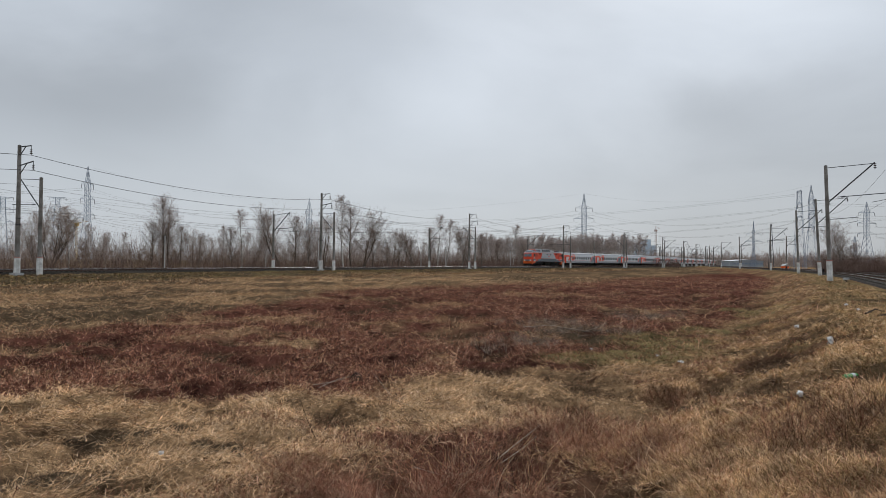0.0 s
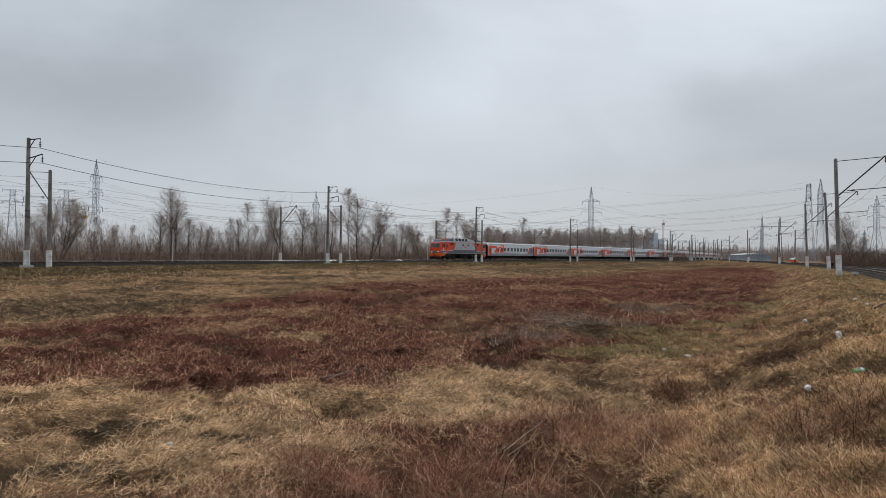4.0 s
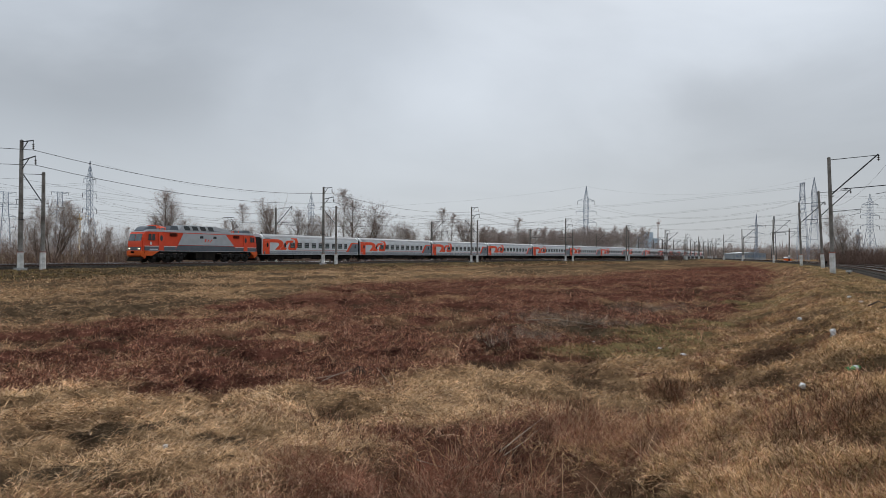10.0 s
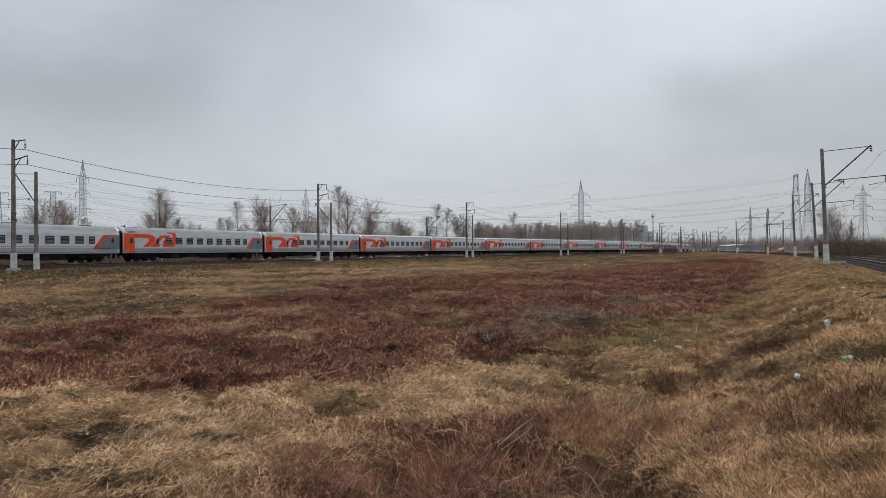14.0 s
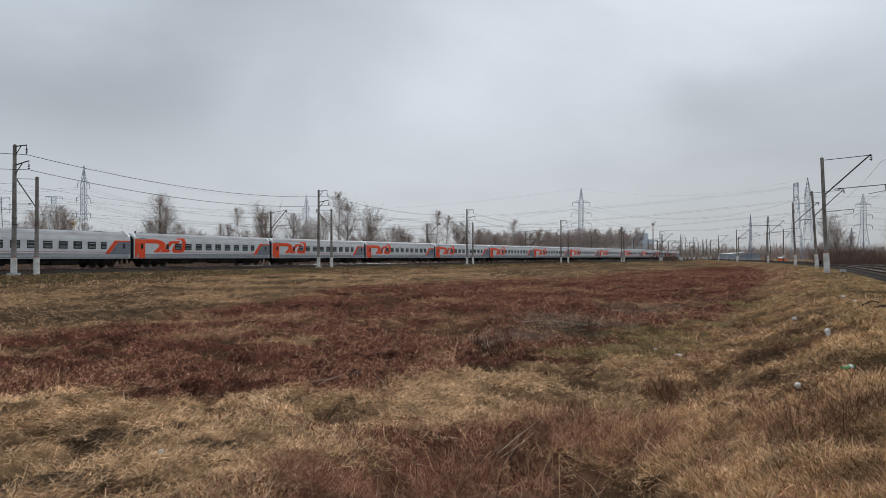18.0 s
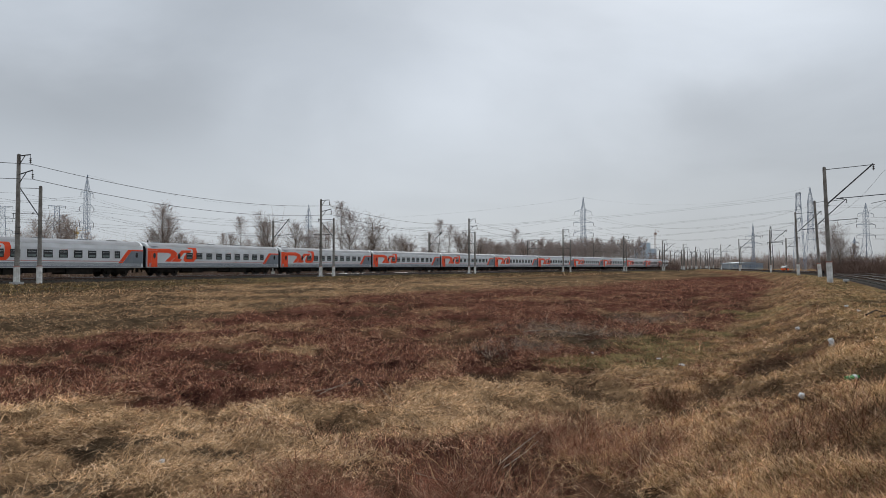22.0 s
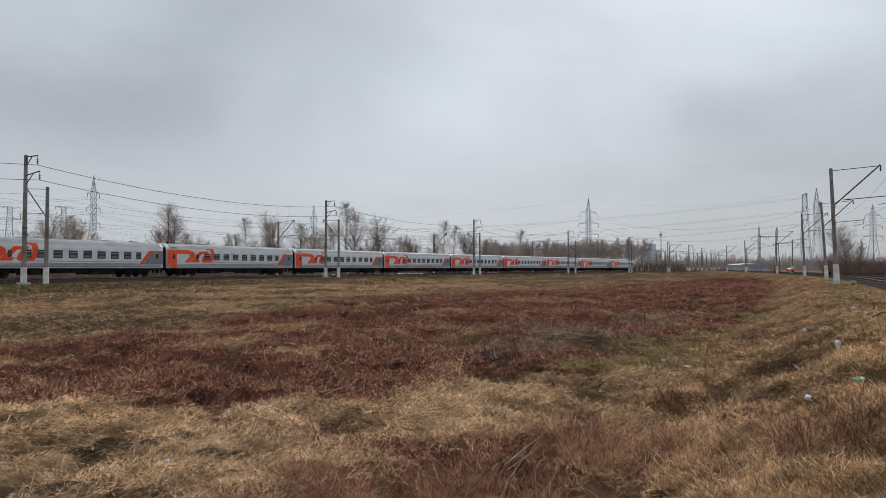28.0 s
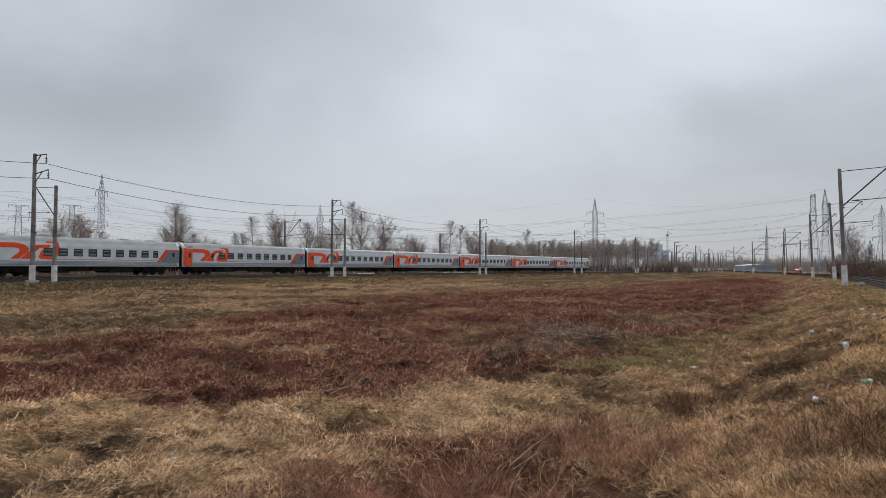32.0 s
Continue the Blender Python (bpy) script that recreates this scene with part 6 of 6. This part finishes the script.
P_A = pylon(152, 245, 38.0, (0.815, 0.665, 0.51), 0.075, turn=62, base=0.062, body=0.021)
P_B = pylon(546, 395, 41.0, (0.80, 0.66, 0.52), 0.085, turn=55, waist=0.5)
P_C = pylon(1033, 335, 38.8, (0.80, 0.655, 0.51), 0.145, turn=10)
P_D = pylon(99, 330, 34.5, (0.99, 0.82, 0.66), 0.11, body=0.03, waist=0.9, base=0.075, flat=True, turn=35, label="blue-grey flat-topped steel lattice pylon")
P_E = pylon(2, 310, 32.5, (0.99, 0.80, 0.62, 0.45), 0.13, body=0.032, waist=0.85, base=0.075, flat=True, turn=40, label="blue-grey flat-topped steel lattice pylon")
P_F = pylon(1414, 300, 37.3, (0.99, 0.82, 0.66), 0.12, body=0.025, waist=0.9, base=0.065, flat=True, turn=70, label="blue-grey flat-topped steel lattice pylon")
P_G = pylon(1435, 312, 41.2, (0.82, 0.66, 0.50), 0.12, turn=75)
P_H = pylon(1533, 330, 35.0, (0.84, 0.68, 0.52), 0.16, turn=10)
P_I = pylon(1512, 480, 24.0, (0.84, 0.68, 0.52), 0.16, turn=10)
P_J = pylon(1333, 420, 30.5, (0.72, 0.56), 0.20, waist=0.3, base=0.05, body=0.02, turn=5, label="slender pale lattice mast with wide arms")


def string(a, b, sag, shift=Vector((0, 0, 0)), label="thin high-voltage wire strung between pylons"):
    for p, q in zip(a[0], b[0]):
        wire("power_wire", [p, q], sag, 0.028, label, n=18)
    wire("power_wire", [a[1], b[1]], sag * 0.7, 0.018, label, n=14)


def run_out(a, to, sag):
    """Wires that leave the view from a pylon's arms."""
    for p in a[0]:
        wire("power_wire", [p, p + Vector(to)], sag, 0.028, "thin high-voltage wire running on beyond the pylons", n=18)


string(P_A, P_B, 7.0)
run_out(P_A, (-200, -70, 2), 7)
run_out(P_B, (250, 160, 0), 6)
string(P_D, P_C, 14.0)
run_out(P_D, (-160, -40, 0), 4)
string(P_C, P_G, 9.0)
run_out(P_F, (-330, 170, -2), 8)
run_out(P_H, (160, -60, 2), 4)
run_out(P_G, (160, -120, 2), 5)


# ---------------------------------------------------------------- beyond the junction
M_SHED = mat("blue_grey_sheeting", (0.36, 0.40, 0.435), (0.29, 0.325, 0.355), 0.3, 0.6, c3=(0.25, 0.275, 0.30), scale2=0.06)
# blue cladding, paled so that distance haze is painted into its colour
M_TOWER = mat("hazy_blue_cladding", (0.52, 0.63, 0.74), (0.46, 0.56, 0.66), 0.1, 0.35)
M_YELLOW = mat("yellow_crane_paint", (0.62, 0.38, 0.05), (0.50, 0.30, 0.04), 1.0, 0.5)
M_CRANERED = mat("red_and_white_crane_paint", (0.42, 0.26, 0.23), (0.52, 0.50, 0.48), 0.35, 0.6)
M_POST = mat("pale_thin_post", (0.50, 0.50, 0.49), (0.38, 0.38, 0.37), 3, 0.8)


def shed(px, depth, w, d, h, turn, label, bays):
    x, y, z = spot(px, depth)
    t = thing("industrial_shed", label, "shed", Matrix.Translation((x, y, z)) @ Matrix.Rotation(radians(turn), 4, "Z"))
    bm = bmesh.new()
    box(bm, -w / 2, w / 2, -d / 2, d / 2, 0, h)
    part("wall", bm, M_SHED, t, "blue-grey sheet metal wall")
    bm = bmesh.new()
    prism(bm, [(-w / 2 - 0.4, h), (w / 2 + 0.4, h), (w / 2 + 0.4, h + 0.35), (0, h + 1.3), (-w / 2 - 0.4, h + 0.35)], -d / 2 - 0.4, d / 2 + 0.4)
    part("roof", bm, M_SHED, t)
    bm = bmesh.new()
    box(bm, -w / 2 - 0.05, w / 2 + 0.05, -d / 2 - 0.05, -d / 2 + 0.1, 0, h * 0.28)
    part("plinth", bm, M_SHEDLOW, t, "pale plastered plinth")
    for k in range(bays):
        bx = -w / 2 + (k + 0.5) * w / bays
        bm = bmesh.new()
        box(bm, bx - w / bays * 0.3, bx + w / bays * 0.3, -d / 2 - 0.08, -d / 2 + 0.05, h * 0.5, h * 0.75)
        part("window", bm, M_PYLON, t)
    return t


shed(1312, 430, 22, 14, 3.8, 8, "long low blue-grey shed with pale plinth by the junction", 8)
shed(1296, 450, 12, 8, 2.6, 0, "small pale lineside building", 3)

x, y, z = spot(1141, 1500)
tower = thing("office_block", "distant pale blue office block above the woods", "building", Matrix.Translation((x, y, z)))
for k, (a, b, hh) in enumerate(((-26, -9, 48), (-9, 10, 58), (10, 24, 44))):
    bm = bmesh.new()
    box(bm, a, b, -12, 12, 0, hh)
    part("wing", bm, M_TOWER, tower)
    for f in range(int(hh // 6)):
        bm = bmesh.new()
        box(bm, a + 0.5, b - 0.5, -12.3, -12.0, f * 6 + 2, f * 6 + 4.2)
        part("window_band", bm, M_TOWER, tower)

# tower cranes
for px, depth, hh, jib, paint, label in ((134, 480, 29.0, 9.0, M_YELLOW, "yellow tower crane behind the trees"), (1160, 620, 35.0, 4.0, M_CRANERED, "red and white lattice crane mast beyond the woods")):
    x, y, z = spot(px, depth)
    cr = thing("tower_crane", label, "crane", Matrix.Translation((x, y, z)))
    bm = bmesh.new()
    w = 0.6
    for k in range(int(hh / 2)):
        z0, z1 = k * 2.0, k * 2.0 + 2.0
        c4 = [(w, w), (w, -w), (-w, -w), (-w, w)]
        for j in range(4):
            rod(bm, (*c4[j], z0), (*c4[j], z1), 0.09, n=3)
            rod(bm, (*c4[j], z0), (*c4[(j + 1) % 4], z1), 0.06, n=3)
    part("mast", bm, paint, cr)
    bm = bmesh.new()
    rod(bm, (-jib * 0.4, 0, hh), (jib, 0, hh + 1.5), 0.18, n=4)
    rod(bm, (0, 0, hh + 3.5), (jib * 0.9, 0, hh + 1.4), 0.12, n=4)
    rod(bm, (0, 0, hh), (0, 0, hh + 3.5), 0.22, n=4)
    part("jib", bm, paint, cr)
    bm = bmesh.new()
    box(bm, -1.2, 1.2, -1.2, 1.2, hh - 1.8, hh)
    part("cab", bm, paint, cr)

# more masts in the throat of the junction
for px, depth, hh in ((1152, 305, 9.5), (1168, 300, 9.8), (1176, 298, 12.4), (1187, 330, 9.8), (1206, 320, 10.0), (1217, 340, 9.6), (1224, 352, 9.4), (1262, 372, 11.5), (1311, 330, 12.0), (1391, 235, 12.0), (1252, 380, 9.5), (1240, 366, 9.6)):
    x, y, z = spot(px, depth)
    ob = copy_thing(fm, Matrix.Translation((x, y, -0.4)) @ Matrix.Rotation(radians(px * 37 % 70 - 60), 4, "Z"))
    ob.scale = (hh / 9.5,) * 3
# a wide strain post with a long horizontal beam
x, y, z = spot(1364, 205)
sp = thing("strain_post", "dark lattice strain post with long cross beams and insulators", "catenary mast", Matrix.Translation((x, y, -0.3)) @ Matrix.Rotation(radians(-8), 4, "Z"))
bm = bmesh.new()
for a in (-0.35, 0.35):
    rod(bm, (a * 2.4, 0, 0), (a * 0.4, 0, 14.5), 0.10, n=4)
for k in range(9):
    u0, u1 = k / 9, (k + 1) / 9
    rod(bm, (-0.84 + 0.7 * u0, 0, 14.5 * u0), (0.84 - 0.7 * u1, 0, 14.5 * u1), 0.06, n=3)
part("post", bm, M_STEEL, sp)
for z0, x0, x1 in ((11.6, -5.0, 4.0), (9.2, -1.0, 3.6)):
    bm = bmesh.new()
    rod(bm, (x0, 0, z0), (x1, 0, z0), 0.08, n=4)
    b_ = part("beam", bm, M_STEEL, sp)
    for e in (x0, x1, x0 * 0.5):
        bm = bmesh.new()
        insulator_string(bm, (e, 0, z0), 4, 0.16, 0.2)
        part("insulator", bm, M_INSUL, b_)

# thin pale posts beside the main line
for px, depth in ((291, 92), (563, 118), (788, 160), (903, 190), (745, 156), (1290, 230)):
    x, y, z = spot(px, depth)
    po = thing("marker_post", "thin pale lineside post", "post", Matrix.Translation((x, y, z)), "posts by the main line")
    bm = bmesh.new()
    rod(bm, (0, 0, -0.2), (0, 0, 5.6), 0.075, 0.06, 8)
    part("post_shaft", bm, M_POST, po)
    bm = bmesh.new()
    rod(bm, (0, 0, 5.5), (0, 0, 5.7), 0.10, 0.08, 8)
    rod(bm, (-0.25, 0, 5.3), (0.25, 0, 5.3), 0.03, n=4)
    part("cap", bm, M_STEEL, po)

# a small hut beside the branch
x, y, z = spot(1388, 235)
rv = thing("lineside_hut", "small orange lineside hut with grey roof and white band", "hut", Matrix.Translation((x, y, -0.3)) @ Matrix.Rotation(radians(12), 4, "Z") @ Matrix.Scale(0.75, 4))
bm = bmesh.new()
box(bm, -1.3, 1.3, -1.1, 1.1, 0.0, 1.0)
part("wall", bevelled(bm, 0.03), M_ORANGE, rv, "orange wall")
bm = bmesh.new()
box(bm, -1.32, 1.32, -1.12, 1.12, 1.0, 1.3)
part("white_band", bm, M_SHEDLOW, rv)
bm = bmesh.new()
prism(bm, [(-1.5, 1.3), (1.5, 1.3), (1.5, 1.4), (0.0, 1.95), (-1.5, 1.4)], -1.3, 1.3)
part("roof", bm, M_SHED, rv, "grey gabled roof")
bm = bmesh.new()
box(bm, -0.4, 0.4, -1.14, -1.08, 0.0, 0.98)
part("door", bm, M_UNDER, rv)

# ---------------------------------------------------------------- small things by the branch line
x, y, _h = on_line(BRANCH, -1.0, -2.7)
tb = thing("trackside_box", "small pale blue-grey trackside junction box", "junction box", Matrix.Translation((x, y, -0.27)) @ Matrix.Rotation(_h, 4, "Z"))
bm = bmesh.new()
box(bm, -0.27, 0.27, -0.2, 0.2, 0.16, 0.34)
part("housing", bevelled(bm, 0.04), M_SHEDLOW, tb)
bm = bmesh.new()
rod(bm, (-0.2, 0, 0), (-0.2, 0, 0.24), 0.05)
rod(bm, (0.2, 0, 0), (0.2, 0, 0.24), 0.05)
part("legs", bm, M_STEEL, tb)

x, y, _h = on_line(BRANCH, 38.0, -1.9)
ds = thing("dwarf_signal", "low dark trackside signal", "signal", Matrix.Translation((x, y, -0.3)) @ Matrix.Rotation(_h, 4, "Z"))
bm = bmesh.new()
rod(bm, (0, 0, 0), (0, 0, 0.7), 0.06)
part("stem", bm, M_STEEL, ds)
bm = bmesh.new()
box(bm, -0.1, 0.1, -0.13, 0.13, 0.5, 0.85)
part("head", bevelled(bm, 0.05), M_UNDER, ds)

# ---------------------------------------------------------------- litter and dead wood
M_PET = bpy.data.materials.new("green_bottle_plastic")
M_PET.use_nodes = True
_b = M_PET.node_tree.nodes["Principled BSDF"]
_b.inputs["Base Color"].default_value = (0.03, 0.42, 0.12, 1)
_b.inputs["Roughness"].default_value = 0.12
_b.inputs["Transmission Weight"].default_value = 0.35
M_PLASTIC = mat("dirty_white_plastic", (0.80, 0.82, 0.83), (0.60, 0.62, 0.62), 14, 0.45, c3=(0.45, 0.44, 0.40), scale2=6)
M_STICK = mat("bleached_wood", (0.44, 0.38, 0.31), (0.28, 0.23, 0.18), 12, 0.9)
M_DARKWOOD = mat("wet_dark_wood", (0.07, 0.05, 0.038), (0.03, 0.022, 0.018), 9, 0.9, bump=0.8)


def at_ground(x, y, up=0.0):
    return Vector((x, y, float(ground_height(np.array([x]), np.array([y]))[0]) + up))


p = at_ground(5.50, 8.58, 0.12)
bo = thing("plastic_bottle", "crumpled green plastic bottle lying in the grass", "bottle", Matrix.Translation(p) @ Matrix.Rotation(radians(14), 4, "Z") @ Matrix.Rotation(radians(-6), 4, "Y"))
bm = bmesh.new()
prof = ((-0.15, 0.012), (-0.145, 0.038), (-0.12, 0.043), (-0.05, 0.040), (0.0, 0.043), (0.06, 0.042), (0.10, 0.032), (0.13, 0.016), (0.155, 0.014))
loft(bm, [[(a, r * math.cos(k * math.tau / 14), r * (0.82 if abs(a) < 0.08 else 1) * math.sin(k * math.tau / 14)) for k in range(14)] for a, r in prof])
part("bottle_body", bm, M_PET, bo, "green plastic body")
bm = bmesh.new()
rod(bm, (0.155, 0, 0), (0.178, 0, 0), 0.016, n=12)
part("cap", bm, M_PLASTIC, bo, "white screw cap")
bm = bmesh.new()
loft(bm, [[(a, 0.0445 * math.cos(k * math.tau / 14), 0.042 * math.sin(k * math.tau / 14)) for k in range(14)] for a in (0.0, 0.055)], False)
part("bottle_label", bm, M_PLASTIC, bo, "pale torn label")
bo.scale = (0.85, 0.8, 0.8)


def crumpled(name, label, x, y, size, seed, up=0.04):
    rng = random.Random(seed)
    bm = bmesh.new()
    bmesh.ops.create_icosphere(bm, subdivisions=2, radius=1)
    for v in bm.verts:
        n = noise.noise(v.co * 2.1 + Vector((seed, 0, 0)))
        v.co = Vector((v.co.x * size[0], v.co.y * size[1], v.co.z * size[2])) * (1 + 0.6 * n + rng.uniform(-0.2, 0.2))
    ob = part(name, bm, M_PLASTIC)
    ob.matrix_basis = Matrix.Translation(at_ground(x, y, up + size[2] * 0.5)) @ Matrix.Rotation(rng.uniform(0, 6), 4, "Z")
    return tagged(ob, label, "litter", "litter on the slope")


crumpled("plastic_bag", "crumpled white plastic bag in the slope grass", 4.36, 7.78, (0.037, 0.037, 0.037), 1)
crumpled("plastic_bag", "upright crumpled white plastic bag on the slope", 7.40, 12.15, (0.055, 0.045, 0.085), 2, 0.05)
crumpled("paper_scrap", "white scrap of rubbish in the hollow", 4.98, 14.8, (0.07, 0.035, 0.02), 3)
crumpled("paper_scrap", "white scrap of rubbish on the slope", 12.76, 20.14, (0.10, 0.05, 0.03), 4)
crumpled("paper_scrap", "small pale scrap by the moss", 5.1, 13.65, (0.07, 0.04, 0.02), 5)
crumpled("paper_scrap", "small white scrap on the slope", 9.45, 17.0, (0.05, 0.05, 0.04), 6)
crumpled("paper_scrap", "pale scrap near the slope top", 11.6, 17.8, (0.08, 0.04, 0.03), 7)
crumpled("paper_scrap", "small white scrap among mossy grass", 3.86, 16.6, (0.05, 0.03, 0.025), 8)
crumpled("paper_scrap", "tiny white scrap in the straw", -3.1, 7.0, (0.03, 0.03, 0.025), 9)


def stick(name, label, pts, r, material=None):
    bm = bmesh.new()
    P = [at_ground(a, b, c) for a, b, c in pts]
    n = len(P) - 1
    for k in range(n):
        rod(bm, P[k], P[k + 1], r * (1 - 0.6 * k / n), r * (1 - 0.6 * (k + 1) / n), 5)
    return tagged(part(name, bm, material or M_STICK), label, "branch", "dead branches in the hollow")


stick("dead_branch", "long bleached stick lying over the weeds", ((0.58, 6.80, 0.10), (0.9, 7.4, 0.13), (1.24, 7.98, 0.16)), 0.006)
stick("dead_branch", "second bleached stick beside it", ((0.62, 6.78, 0.07), (0.9, 7.2, 0.10), (1.13, 7.66, 0.12)), 0.005)
stick("dead_branch", "bent pale stem over the red weeds", ((-0.31, 6.8, 0.12), (0.05, 6.75, 0.16), (0.34, 6.55, 0.12)), 0.005)
stick("dead_branch", "thin bleached stick leaning on the weeds", ((-0.42, 9.2, 0.06), (-0.74, 9.6, 0.10), (-1.28, 11.6, 0.16)), 0.006)
stick("dead_branch", "fallen pale branch by the stump", ((-2.2, 11.2, 0.08), (-1.95, 11.45, 0.12), (-1.72, 11.6, 0.14)), 0.008)
stick("dead_branch", "fallen pale branch by the stump", ((-2.3, 11.3, 0.06), (-1.95, 11.5, 0.10), (-1.65, 11.65, 0.12)), 0.007)
stick("dead_branch", "long dead branch by the brushwood", ((2.4, 19.2, 0.2), (3.2, 19.0, 0.3), (4.3, 18.6, 0.2)), 0.012)
stick("dead_branch", "long dead branch by the brushwood", ((4.2, 18.9, 0.12), (4.8, 19.3, 0.2), (5.1, 19.9, 0.24)), 0.011)
stick("dead_branch", "dark stick lying across the slope", ((10.2, 14.9, 0.08), (11.6, 16.3, 0.1), (12.6, 17.3, 0.12)), 0.03, M_DARKWOOD)
stick("dead_branch", "dark stick lying across the slope", ((9.9, 14.9, 0.1), (10.8, 15.9, 0.12), (11.6, 16.6, 0.1)), 0.022, M_DARKWOOD)
for k, (a, b, hh, dx) in enumerate(((-1.55, 7.75, 0.52, -0.22), (-1.50, 7.8, 0.34, 0.2), (-0.95, 7.3, 0.36, -0.1), (0.75, 6.4, 0.42, -0.08), (0.45, 5.9, 0.5, 0.12))):
    stick("dead_weed", "dark upright dead weed stem", ((a, b, 0.0), (a + dx * 0.5, b, hh * 0.5), (a + dx, b + 0.05, hh)), 0.005, M_DARKWOOD)

p = at_ground(-1.6, 11.6, 0.0)
bm = bmesh.new()
loft(bm, [[(r * math.cos(k * math.tau / 10) * (1 + 0.25 * math.sin(k * 2.3)), r * math.sin(k * math.tau / 10) * (1 + 0.2 * math.cos(k * 1.7)), zz) for k in range(10)] for zz, r in ((-0.1, 0.16), (0.05, 0.11), (0.12, 0.08), (0.17, 0.03))])
st = part("tree_stump", bm, M_DARKWOOD)
st.matrix_basis = Matrix.Translation(p)
tagged(st, "dark rotten stump among the weeds", "stump")

motions()
